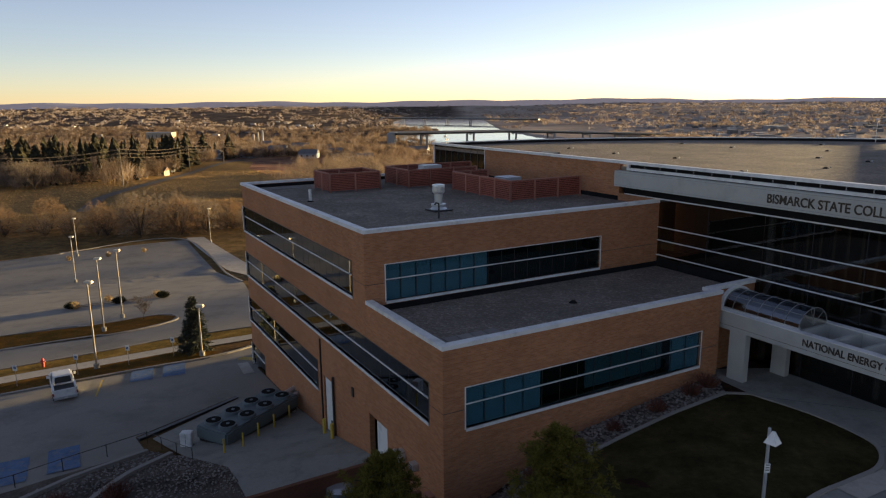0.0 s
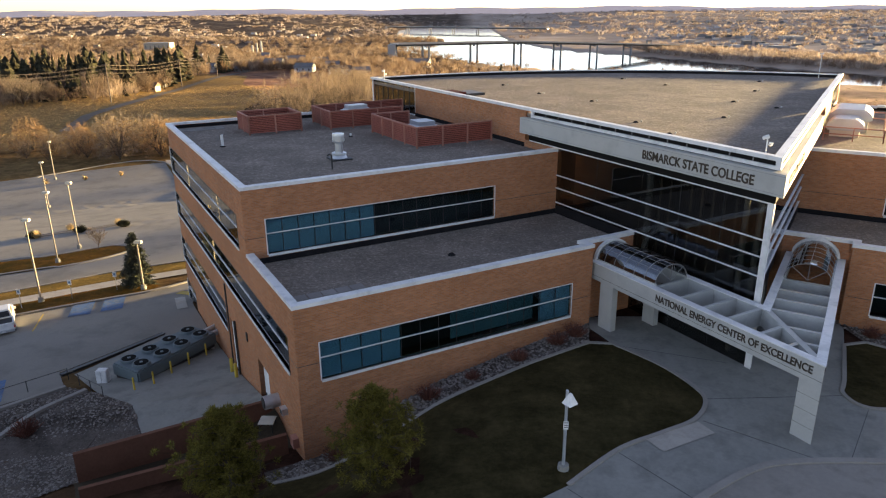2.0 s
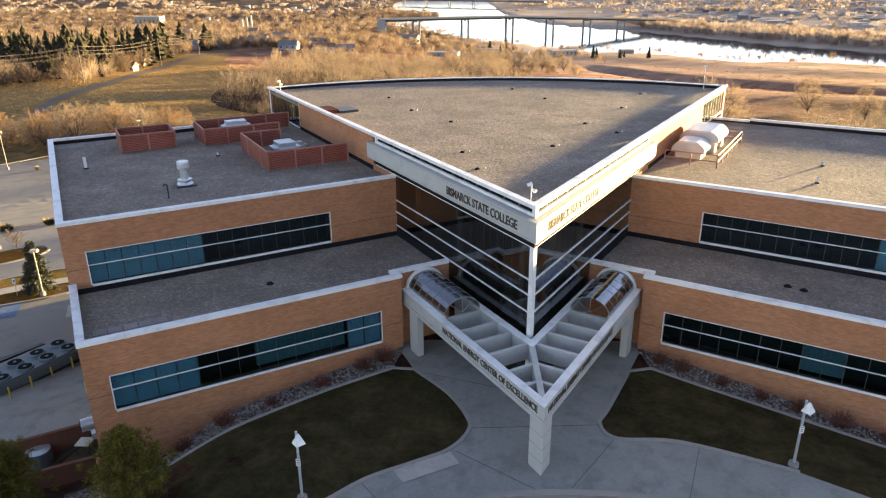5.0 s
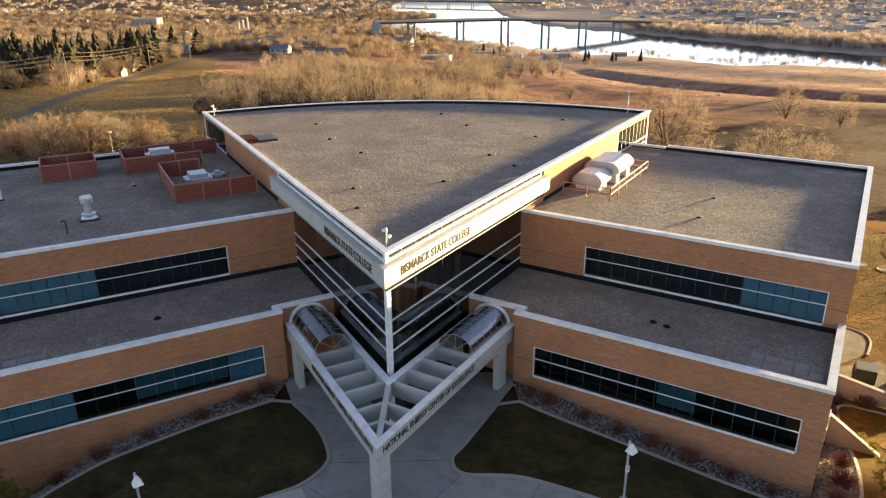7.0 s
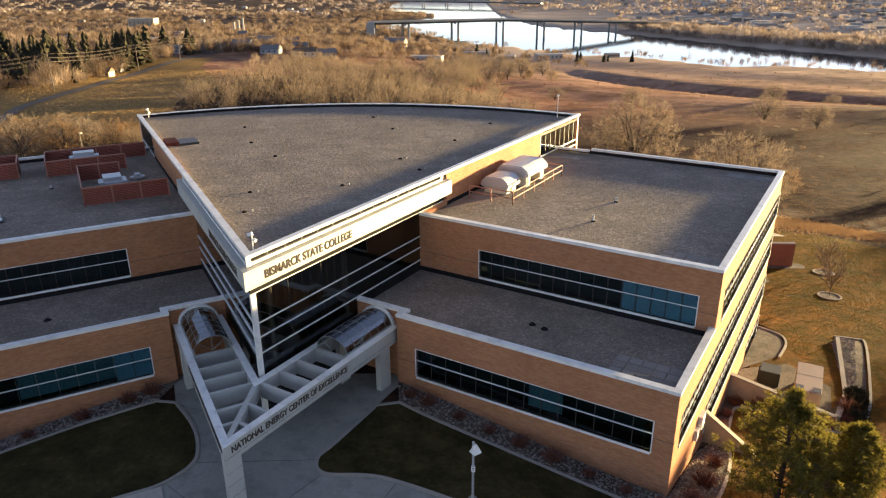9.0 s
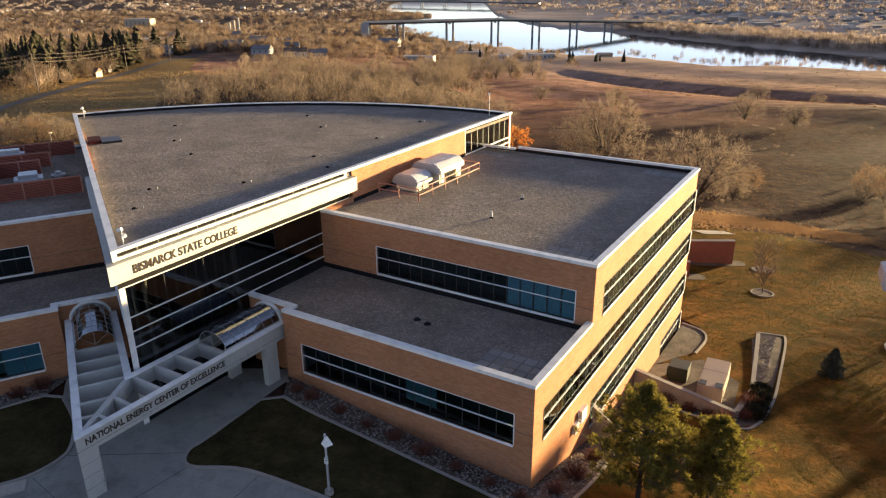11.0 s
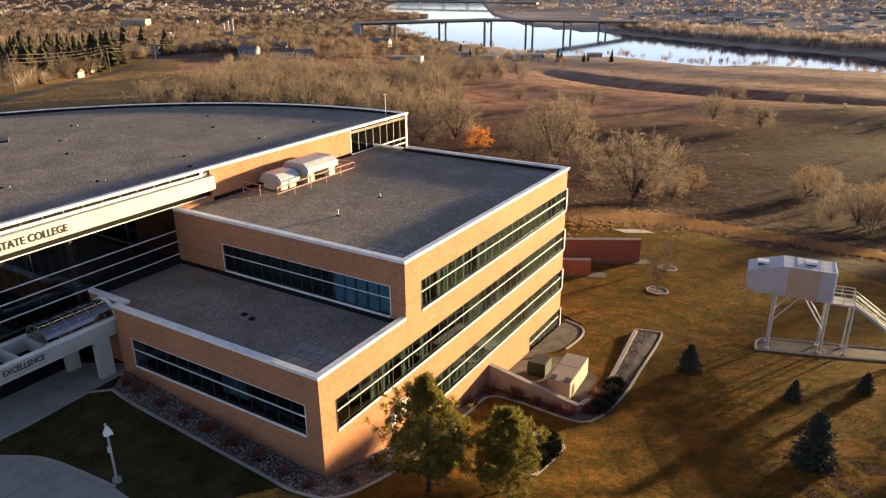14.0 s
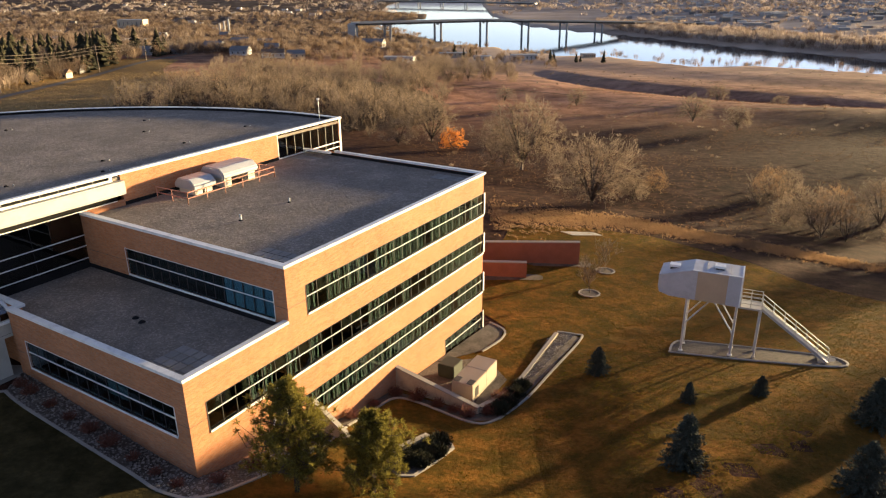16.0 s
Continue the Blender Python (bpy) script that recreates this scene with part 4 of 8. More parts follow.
one("box", SCREEN_IN, t, lambda bm: wbox(bm, -1, -5.5, -4.3, 41.6, 44.2, 11.9, 12.25))
one("lid", DARK, t, lambda bm: wbox(bm, -1, -7.4, -5.52, 41.3, 43.9, 11.9, 12.12))

# air units with rounded hoods and a guard rail on the east roof
def east_unit(a0, a1, b0, b1, z1):
    t = thing("rooftop_unit", "white rooftop air handler with a rounded hood and cream legs", "air unit", "rooftop air units")
    n = 8
    def shell(bm):
        lo, hi = z1 - 1.0, z1
        prof = [(a0, lo), (a0, lo + 0.45), (a0 + 0.55, hi), (a1 - 0.6, hi), (a1, lo + 0.5), (a1, lo)]
        v = [[bm.verts.new(wp(1, a, b, z)) for a, z in prof] for b in (b0, b1)]
        bm.faces.new(v[0])
        bm.faces.new(v[1])
        for i in range(len(prof)):
            j = (i + 1) % len(prof)
            bm.faces.new((v[0][i], v[0][j], v[1][j], v[1][i]))
        bmesh.ops.bevel(bm, geom=bm.edges[:], offset=0.1, segments=2, affect="EDGES")
    one("hood", DUCT, t, shell, smooth=False)
    k = b0 + 0.55
    while k < b1 - 0.2:
        one("seam", STEEL, t, lambda bm: wbox(bm, 1, a0 + 0.5, a1 - 0.55, k, k + 0.03, z1, z1 + 0.02))
        k += 0.55
    for b in (b0 + 0.3, b1 - 1.2):
        one("leg_box", surface_cream, t, lambda bm: wbox(bm, 1, a0 + 0.3, a1 - 0.3, b, b + 0.9, 9.2, z1 - 0.98))
    return t


surface_cream = surface("cream_metal", (0.62, 0.55, 0.42), 0.5, 0.08, 9, 0.7, 0.05)
east_unit(-3.2, -0.4, 34.4, 37.1, 10.75)
east_unit(-3.3, 0.1, 37.6, 42.2, 11.15)
rail = thing("guard_rail", "pale rust-painted pipe guard rail round the rooftop units", "railing")
for (a0, b0, a1, b1) in ((1.1, 32.4, 1.1, 43.4), (-3.2, 32.4, 1.1, 32.4), (-3.2, 43.4, 1.1, 43.4)):
    for z in (9.75, 10.3):
        one("rail", RUST, rail, lambda bm: tube(bm, wp(1, a0, b0, z), wp(1, a1, b1, z), 0.05, n=6))
    m = max(2, round(math.hypot(a1 - a0, b1 - b0) / 2.2))
    for k in range(m + 1):
        a, b = a0 + (a1 - a0) * k / m, b0 + (b1 - b0) * k / m
        one("post", RUST, rail, lambda bm: tube(bm, wp(1, a, b, 9.2), wp(1, a, b, 10.33), 0.05, n=6))


def mast(x, y, z, h, kind):
    t = thing("roof_camera", "small white camera on a short roof mast", "camera", "roof cameras")
    one("mast", WHITE, t, lambda bm: tube(bm, (x, y, z), (x, y, z + h), 0.04, n=8))
    if kind:
        one("housing", WHITE, t, lambda bm: [tube(bm, (x - 0.25, y, z + h - 0.1), (x + 0.05, y, z + h), 0.1, 0.12, 8), tube(bm, (x + 0.1, y, z + h * 0.7), (x + 0.25, y - 0.1, z + h * 0.65), 0.1, 0.12, 8)])
    else:
        one("housing", WHITE, t, lambda bm: tube(bm, (x - 0.16, y, z + h), (x + 0.16, y, z + h + 0.02), 0.13, 0.1, 8))


mast(-0.1, 9.0, 11.9, 1.25, 1)
mast(-25.3, 53.3, 11.9, 1.2, 1)
mast(24.2, 53.8, 11.9, 2.6, 0)

# ---------- paving, lawns and beds round the building ----------
L_EDGE = [(-26.4, 1.0), (-23.1, 2.0), (-21.2, 2.6), (-19.3, 3.6), (-16.0, 6.0), (-12.7, 8.2), (-10.8, 9.3), (-8.6, 10.6)]
L_TIP = [(-7.2, 10.4), (-5.0, 7.7), (-3.8, 5.2), (-3.7, 3.7), (-4.8, 2.0), (-6.8, 0.8), (-9.2, -0.6), (-11.9, -3.2)]
R_EDGE = [(25.5, 1.0), (23.4, 1.6), (21.2, 3.0), (15.6, 6.2), (11.1, 8.8), (8.4, 10.7)]
R_TIP = [(6.9, 10.3), (4.7, 6.0), (3.9, 4.5), (4.6, 3.1), (8.1, 2.8), (13.5, 0.4)]
lt, rt = spline(L_TIP, 6), spline(R_TIP, 6)
le, re_ = spline(L_EDGE, 4), spline(R_EDGE, 4)
patch("pavement", [(-32, -17), (-20, -8.8)] + lt[::-1] + [(-9, 14.5), (9, 14.5)] + rt + [(22, -5.5), (34, -15), (40, -60), (-40, -60)], 0.05, CONCRETE, 3.0, "pale worn concrete entrance plaza and drive", "pavement")
# Both front lawns use the turf with shade put into its colour.
patch("lawn", le + lt + [(-20, -8.8), (-32, -17), (-46, -22), (-46, -9), (-30, -5.5)], 0.06, TURF, 3.0, "turf in front of the brick wing, shade put into its dark colour", "lawn")
patch("lawn", re_ + rt + [(22, -5.5), (34, -15), (60, -30), (60, -8), (36, -4.5), (30, -1.5)], 0.06, TURF, 3.0, "turf in front of the brick wing, shade put into its dark colour", "lawn")
wl = [wp(-1, a, B_LOW + 0.1, 0)[:2] for a in (0.2, 5, 10, 15, 20.1)]
wr = [wp(1, a, B_LOW + 0.1, 0)[:2] for a in (0.2, 5, 10, 15, 20.1)]
patch("planting_bed", wl + [(-27.2, 2.6)] + le, 0.05, ROCK, 2.0, "grey-brown rock mulch bed along the wall", "planting bed")
SIDE = [(25.5, 1.0), (27.2, 2.2), (29.6, 6.0), (31.8, 10.5), (32.9, 14.2)]
patch("planting_bed", wr + [wp(1, 20.1, 20, 0)[:2], wp(1, 20.1, 25.0, 0)[:2]] + spline(SIDE, 4)[::-1] + re_[1:], 0.05, ROCK, 2.0, "grey-brown rock mulch bed along the wall", "planting bed")
for nm, line in (("edging", le + lt), ("edging", re_ + rt), ("edging", spline(SIDE, 5))):
    tagged(one(nm, KERB, None, lambda bm: ribbon(bm, line, 0.22, 0.13)), "pale concrete lawn edging", "edging", kind="structure")
ARC = spline([(-24, -19), (-14, -9.5), (-8, -5.2), (-3.9, -2.3), (-1.3, -1.5), (3.5, -1.5), (7.6, -2.4), (13, -5.0), (20, -10), (30, -22)], 6)
tagged(one("kerb", KERB, None, lambda bm: ribbon(bm, ARC, 0.35, 0.17)), "curved concrete kerb of the drop-off drive", "kerb", kind="structure")
DRIVE = surface("drive_concrete", (0.265, 0.235, 0.20), 0.85, 0.12, 5, 0.2, 0.2, dirt=(0.21, 0.185, 0.155))
patch("road", ARC + [(36, -60), (-36, -60)], 0.09, DRIVE, 4.0, "pale concrete drop-off drive", "road")
PALE = surface("pale_concrete", (0.40, 0.355, 0.30), 0.85, 0.12, 6, 0.4, 0.2, dirt=(0.32, 0.285, 0.24))
patch("paving_slab", [(-7.7, 0.25), (-4.7, 1.8), (-4.2, 0.8), (-7.1, -0.75)], 0.09, PALE, 3, "paler newer concrete paving slab", "pavement")
# joints in the plaza paving
for (x0, y0, x1, y1) in ((-7, 10.2, -1, 8), (-3.6, 4, 3.8, 4.4), (-4.4, 1.9, 0, -1.4), (4.4, 3, 1.2, -1.4), (-12, -3.4, -9.5, -6.2), (-9.2, -0.8, -6.6, -4.2), (9, 2.5, 7, -2.1)):
    pts = [(x0 + (x1 - x0) * k / 6, y0 + (y1 - y0) * k / 6) for k in range(7)]
    tagged(one("joint", DARK, None, lambda bm: ribbon(bm, pts, 0.03, 0.056)), "dark joint line in the concrete", "joint", kind="structure")

# front lamp posts with pyramid shades and small signs
def path_lamp(x, y):
    z = float(terrain(x, y))
    t = thing("lamp_post", "grey lamp post with a white pyramid shade and small sign", "lamp post", "entrance lamp posts", at=(x, y, z))
    one("base", CONCRETE, t, lambda bm: tube(bm, (0, 0, -0.1), (0, 0, 0.3), 0.28, 0.25, 14))
    one("pole", STEEL, t, lambda bm: tube(bm, (0, 0, 0.25), (0, 0, 4.1), 0.075, 0.065, 10))
    def shade(bm):
        q = Matrix.Rotation(radians(38), 4, "Z")
        v = [bm.verts.new(q @ Vector(c) + Vector((0.12, -0.1, 0))) for c in ((-0.25, -0.25, 3.5), (0.25, -0.25, 3.5), (0.25, 0.25, 3.5), (-0.25, 0.25, 3.5))]
        u = [bm.verts.new(q @ Vector(c) + Vector((0.12, -0.1, 0))) for c in ((-0.05, -0.05, 4.0), (0.05, -0.05, 4.0), (0.05, 0.05, 4.0), (-0.05, 0.05, 4.0))]
        bm.faces.new(v)
        bm.faces.new(u)
        for i in range(4):
            bm.faces.new((v[i], v[(i + 1) % 4], u[(i + 1) % 4], u[i]))
    one("shade", WHITE, t, shade, "white pyramid shade")
    one("sign", WHITE, t, lambda bm: box(bm, -0.11, 0.11, -0.12, -0.09, 2.2, 2.6), "small white sign")
    one("sign_mark", DARK, t, lambda bm: [box(bm, -0.08, 0.08, -0.124, -0.12, z0, z0 + 0.04) for z0 in (2.3, 2.4, 2.52)])


path_lamp(-11.98, -2.06)
path_lamp(13.39, 0.94)

# ---------- car parks and yard on the west side ----------
W_ = lambda a, b: tuple(wp(-1, a, b, 0)[:2])
patch("car_park", [(-230, 60), (-128.6, 127.5), (-117.9, 136.8), (-94.5, 151.6), (-59.4, 83.8), (-50, 60), (-46, 50), (-56.6, 47.4), (-69.6, 38.3), (-140, -8), (-230, -50)], 0.05, LOT, 4, "pale worn concrete car park, empty of cars", "car park")
patch("car_park", [(-130, -14), (-64.5, 30.5), (-50, 38.7), (-45, 45), W_(20.1, 52), W_(20.1, 36), (-43.5, 27.3), (-48.3, 19.5), (-46.3, 16.7), (-60, 5), (-95, -16)], 0.05, LOT, 4, "worn grey concrete car park beside the wing", "car park")
patch("lawn", [(-140, 14), (-79.2, 51.4), (-70.5, 54.8), (-63.5, 59.6), (-60.6, 58.6), (-60.1, 55.4), (-64.7, 50.2), (-75, 45), (-140, 4)], 0.12, LAWN, 4, "dry grass island between the car park and the road", "lawn")
patch("lawn", [(-140, -8), (-69.6, 38.3), (-56.6, 47.4), (-45, 53), (-44, 50), (-55, 44.2), (-68.1, 35.9), (-140, -12)], 0.12, GOLD, 4, "golden dry grass strip along the road", "lawn")
patch("pavement", [(-140, -12), (-68.1, 35.9), (-55, 44.2), (-44, 50), (-43.6, 48), (-54.1, 42.0), (-66.8, 33.8), (-140, -15)], 0.1, PALE, 4, "pale concrete footpath along the car park", "pavement")
patch("lawn", [(-140, -15), (-66.8, 33.8), (-54.1, 42.0), (-49.5, 41.6), (-49.6, 39.4), (-64.5, 30.5), (-140, -19)], 0.12, LAWN, 4, "dry grass strip beside the car park", "lawn")
patch("pavement", [(-95.4, 153.9), (-91, 155), (-66, 113), (-55, 88), (-57.5, 86), (-62.5, 96)], 0.14, PALE, 4, "pale concrete footpath beside the car park", "pavement")
for k, line in enumerate(([(-140, 14), (-79.2, 51.4), (-70.5, 54.8), (-63.5, 59.6), (-60.6, 58.6), (-60.1, 55.4), (-64.7, 50.2), (-75, 45), (-140, 4)], [(-140, -8), (-69.6, 38.3), (-56.6, 47.4), (-45, 53)], [(-140, -19), (-64.5, 30.5), (-49.6, 39.4), (-45, 45)], [(-230, 60), (-128.6, 127.5), (-117.9, 136.8), (-94.5, 151.6), (-59.4, 83.8)])):
    tagged(one("kerb", KERB, None, lambda bm: ribbon(bm, spline(line, 6), 0.3, 0.2)), "pale concrete kerb", "kerb", kind="structure")
# shrub islands in the upper car park
ISL = [(-79.5, 67.4), (-74.0, 71.2), (-69.2, 74.6), (-68.6, 73.9), (-73.4, 70.2), (-78.9, 66.6)]
patch("planting_bed", ISL, 0.14, ROCK, 2, "narrow planted island in the empty car park", "planting bed")
tagged(one("kerb", KERB, None, lambda bm: ribbon(bm, ISL, 0.25, 0.2, closed=True)), "pale concrete kerb", "kerb", kind="structure")
PAINT_B = surface("blue_paint", (0.085, 0.145, 0.25), 0.8, 0.3, 6, 0.8, 0.1, dirt=(0.18, 0.185, 0.19))
PAINT_Y = surface("yellow_paint", (0.50, 0.34, 0.07), 0.8, 0.25, 6, 0.8, 0.1, dirt=(0.34, 0.28, 0.16))


def stripe(x0, y0, x1, y1, w, material, label):
    d = Vector((x1 - x0, y1 - y0)).normalized() * w / 2
    patch("marking", [(x0 - d.y, y0 + d.x), (x1 - d.y, y1 + d.x), (x1 + d.y, y1 - d.x), (x0 + d.y, y0 - d.x)], 0.09, material, 2, label, "marking")


for x, y in ((-55.2, 36.6), (-52.6, 37.8)):
    stripe(x, y, x + 1.6, y - 4.2, 2.0, PAINT_B, "faded blue painted parking bay")
for x, y in ((-52.8, 18.0), (-55.4, 16.2)):
    stripe(x, y, x + 2.2, y - 4.0, 2.0, PAINT_B, "faded blue painted parking bay")
for x, y in ((-57.6, 33.2), (-66.5, 27.3), (-69.5, 25.4)):
    stripe(x, y, x + 1.8, y - 4.8, 0.14, PAINT_Y, "faded yellow parking line")
stripe(-46.2, 38.6, -44.2, 37.8, 1.0, PAINT_Y, "faded yellow kerb ramp paint")
stripe(-45.4, 36.8, -43.8, 33.4, 1.0, PALE, "pale concrete ramp slab")

PAD = [W_(20.05, 21.6), (-37.9, 3.0), (-36.6, 8.5), (-39.0, 12.3), (-43.0, 15.2), (-46.8, 19.0), (-42.8, 27.0), W_(20.05, 38)]
patch("yard_paving", PAD, 0.08, CONCRETE, 2.5, "grey concrete service yard beside the wing", "pavement")
BED = [(-37.9, 3.0), (-36.6, 8.5), (-39.0, 12.3), (-43.0, 15.2), (-46.3, 16.7), (-60, 5), (-95, -16), (-80, -22), (-52, -10), (-42, -1)]
patch("planting_bed", BED, 0.07, ROCK, 2.5, "grey rock mulch slope beside the service yard", "planting bed")
MULCH = surface("dark_earth", (0.060, 0.044, 0.028), 0.95, 0.3, 6, 0.6, 0.4)
patch("walled_yard", [W_(20.05, 17.5), W_(20.05, 21.4), (-37.9, 2.9), (-36.2, 0.2)], 0.07, MULCH, 2.5, "dark earth between two brown walls", "ground")


def strip_wall(name, pts, w, h, material, label, cat, cap=None, down=0.6):
    """A low wall along a line of the plan, its top following the ground."""
    t = thing(name, label, cat, cat + "s of the grounds")
    one("body", material, t, lambda bm: ribbon(bm, pts, w, h, -down))
    if cap:
        one("cap", cap, t, lambda bm: ribbon(bm, pts, w + 0.12, h + 0.1, h))
    return t


def dens(pts, n=6):
    out = []
    for (x0, y0), (x1, y1) in zip(pts, pts[1:]):
        out += [(x0 + (x1 - x0) * k / n, y0 + (y1 - y0) * k / n) for k in range(n)]
    return out + [pts[-1]]


FENCE = surface("brown_panel", (0.165, 0.072, 0.044), 0.8, 0.25, 7, 0.5, 0.15)
strip_wall("retaining_wall", dens([(-47.8, 18.9), (-43.0, 27.0)]), 0.4, 0.2, DARK, "low dark retaining wall behind the chiller", "retaining wall")
strip_wall("terrace_wall", dens([(-44.0, 15.6), (-47.0, 9.5), (-47.5, 3.0)]), 0.35, 0.3, KERB, "low concrete terrace edge in the rock bed", "terrace wall")
strip_wall("terrace_wall", dens([(-46.0, 16.4), (-52.5, 8.5), (-56, 4)]), 0.3, 0.3, KERB, "low concrete terrace edge in the rock bed", "terrace wall")

CHILL = surface("grey_unit_paint", (0.105, 0.135, 0.138), 0.5, 0.15, 8, 0.6, 0.08)
YEL = surface("yellow_post_paint", (0.55, 0.37, 0.04), 0.6, 0.15, 8, 1, 0.05)


def chiller():
    t = thing("air_chiller", "long grey air-cooled chiller with two rows of fans", "chiller")
    o, d = Vector((-40.5, 16.6, 0)), Vector((0.47, 0.8827, 0))
    n = Vector((-0.8827, 0.47, 0))
    m = Matrix(((d.x, n.x, 0, o.x), (d.y, n.y, 0, o.y), (0, 0, 1, -6.8), (0, 0, 0, 1)))
    def body(bm):
        box(bm, 0, 7.7, 0, 3.0, 0.3, 1.3, m)
        bmesh.ops.bevel(bm, geom=bm.edges[:], offset=0.12, segments=2, affect="EDGES")
    one("casing", CHILL, t, body, "grey painted casing")
    one("coil", DARK, t, lambda bm: box(bm, 0.15, 7.5, 0.15, 2.85, 0.05, 0.32, m), "dark coil section")
    for x in (0.3, 2.7, 5.0, 7.3):
        one("foot", STEEL, t, lambda bm: box(bm, x - 0.1, x + 0.1, 0.1, 2.9, -0.3, 0.06, m))
    for i in range(4):
        for j in (0.8, 2.2):
            c = m @ Vector((0.98 + i * 1.9, j, 1.3))
            ring = one("fan_ring", CHILL, t, lambda bm: tube(bm, c + Vector((0, 0, -0.02)), c + Vector((0, 0, 0.2)), 0.66, 0.63, 22), "grey round fan shroud")
            one("fan_opening", MATT, ring, lambda bm: tube(bm, c + Vector((0, 0, 0.19)), c + Vector((0, 0, 0.212)), 0.53, n=22), "dark fan opening")
            one("fan_hub", CHILL, ring, lambda bm: tube(bm, c + Vector((0, 0, 0.2)), c + Vector((0, 0, 0.25)), 0.13, n=10))
    for k in range(2):
        def pipe(bm):
            p0 = m @ Vector((7.7, 0.7 + k * 0.9, 0.9))
            p1 = m @ Vector((10.3, 0.6 + k * 0.9, 1.0))
            p2 = p1 + Vector((0, 0, 3.0 - 1.1 * k))
            p3 = p2 + Vector((0.8827, -0.47, 0)) * (2.2 + k)
            for qa, qb in ((p0, p1), (p1, p2), (p2, p3)):
                tube(bm, qa, qb, 0.24, n=14)
                for f in (0.02, 0.5, 0.9):
                    q = qa.lerp(qb, f)
                    tube(bm, q, q + (qb - qa).normalized() * 0.12, 0.27, n=14)
        one("pipe", STEEL, t, pipe, "silver insulated pipe")


chiller()


def bollard(x, y, h=1.1, r=0.09):
    z = float(terrain(x, y)) + 0.05
    t = thing("bollard", "yellow steel bollard with a rounded top", "bollard", "yard bollards", at=(x, y, z))
    def body(bm):
        tube(bm, (0, 0, -0.1), (0, 0, h), r, n=10)
        tube(bm, (0, 0, h), (0, 0, h + 0.06), r, r * 0.5, 10)
    one("post", YEL, t, body)


for x, y in ((-40.2, 15.2), (-39.2, 16.2), (-38.7, 18.2), (-38.0, 19.9), (-37.3, 21.8), (-36.6, 23.6)):
    bollard(x, y, 1.0, 0.07)
bollard(-33.8, 17.6, 1.1, 0.13)
bollard(-33.0, 16.2, 1.1, 0.13)
t = thing("wall_duct", "silver ribbed exhaust duct on the brick wall", "duct")
one("pipe", STEEL, t, lambda bm: tube(bm, wp(-1, 20.0, 20.4, -2.3), wp(-1, 20.9, 20.4, -2.3), 0.42, n=16))
one("flange", DARK, t, lambda bm: tube(bm, wp(-1, 20.9, 20.4, -2.3), wp(-1, 20.96, 20.4, -2.3), 0.36, n=16))
one("collar", STEEL, t, lambda bm: tube(bm, wp(-1, 20.4, 20.4, -2.3), wp(-1, 20.5, 20.4, -2.3), 0.46, n=16))

t = thing("transformer_box", "white steel electrical cabinet on a concrete pad", "cabinet", at=(-43.5, 17.2, float(terrain(-43.5, 17.2))))
def cab_body(bm):
    box(bm, -0.4, 0.4, -0.3, 0.3, 0.1, 1.15)
    bmesh.ops.bevel(bm, geom=bm.edges[:], offset=0.04, segments=2, affect="EDGES")
one("body", WHITE, t, cab_body)
one("pad", CONCRETE, t, lambda bm: box(bm, -0.6, 0.6, -0.5, 0.5, -0.3, 0.1))
one("door_seam", DARK, t, lambda bm: box(bm, -0.01, 0.01, -0.305, -0.3, 0.15, 1.08))
fence = thing("pipe_fence", "low dark pipe rail round the rock bed", "railing")
line = dens([(-42.0, 14.2), (-46.8, 18.2), (-52.5, 11.8), (-62, 4.5)], 3)
for (x0, y0), (x1, y1) in zip(line, line[1:]):
    z0, z1 = float(terrain(x0, y0)), float(terrain(x1, y1))
    one("post", DARK, fence, lambda bm: tube(bm, (x0, y0, z0 - 0.1), (x0, y0, z0 + 1.0), 0.035, n=6))
    one("rail", DARK, fence, lambda bm: tube(bm, (x0, y0, z0 + 0.95), (x1, y1, z1 + 0.95), 0.025, n=6))

t = thing("air_conditioner", "round-topped grey air conditioner in the walled yard", "air conditioner", at=(-30.9, 6.4, float(terrain(-30.9, 6.4)) + 0.07))
one("casing", CHILL, t, lambda bm: tube(bm, (0, 0, 0), (0, 0, 1.1), 0.75, 0.75, 20))
one("top_grille", STEEL, t, lambda bm: tube(bm, (0, 0, 1.1), (0, 0, 1.2), 0.7, 0.3, 20))
t = thing("garden_table", "small yellow-topped table by the wall", "table", at=(-28.1, 6.9, float(terrain(-28.1, 6.9)) + 0.07))
one("tabletop", surface_cream, t, lambda bm: box(bm, -0.45, 0.45, -0.45, 0.45, 0.7, 0.75))
for x in (-0.38, 0.38):
    for y in (-0.38, 0.38):
        one("leg", DARK, t, lambda bm: tube(bm, (x, y, 0), (x, y, 0.7), 0.03, n=6))
# wall fittings on the west side
t = thing("wall_exhaust", "silver louvred exhaust hood on the brick wall", "vent hood")
one("hood", STEEL, t, lambda bm: wbox(bm, -1, 20.0, 20.35, 18.45, 18.95, -2.3, -1.9))
for k in range(3):
    one("slat", DARK, t, lambda bm: wbox(bm, -1, 20.35, 20.37, 18.5, 18.9, -2.25 + k * 0.11, -2.2 + k * 0.11))
t = thing("wall_vent", "small rusty pipe vent on the brick wall", "vent")
one("box", RUST, t, lambda bm: wbox(bm, -1, 20.0, 20.35, 16.6, 17.2, -3.4, -2.8))
t = thing("downpipe", "dark steel conduit running up the brick wall", "pipe")
one("pipe", DARK, t, lambda bm: tube(bm, wp(-1, 20.12, 31.0, -7), wp(-1, 20.12, 31.0, -1.4), 0.09, n=8))

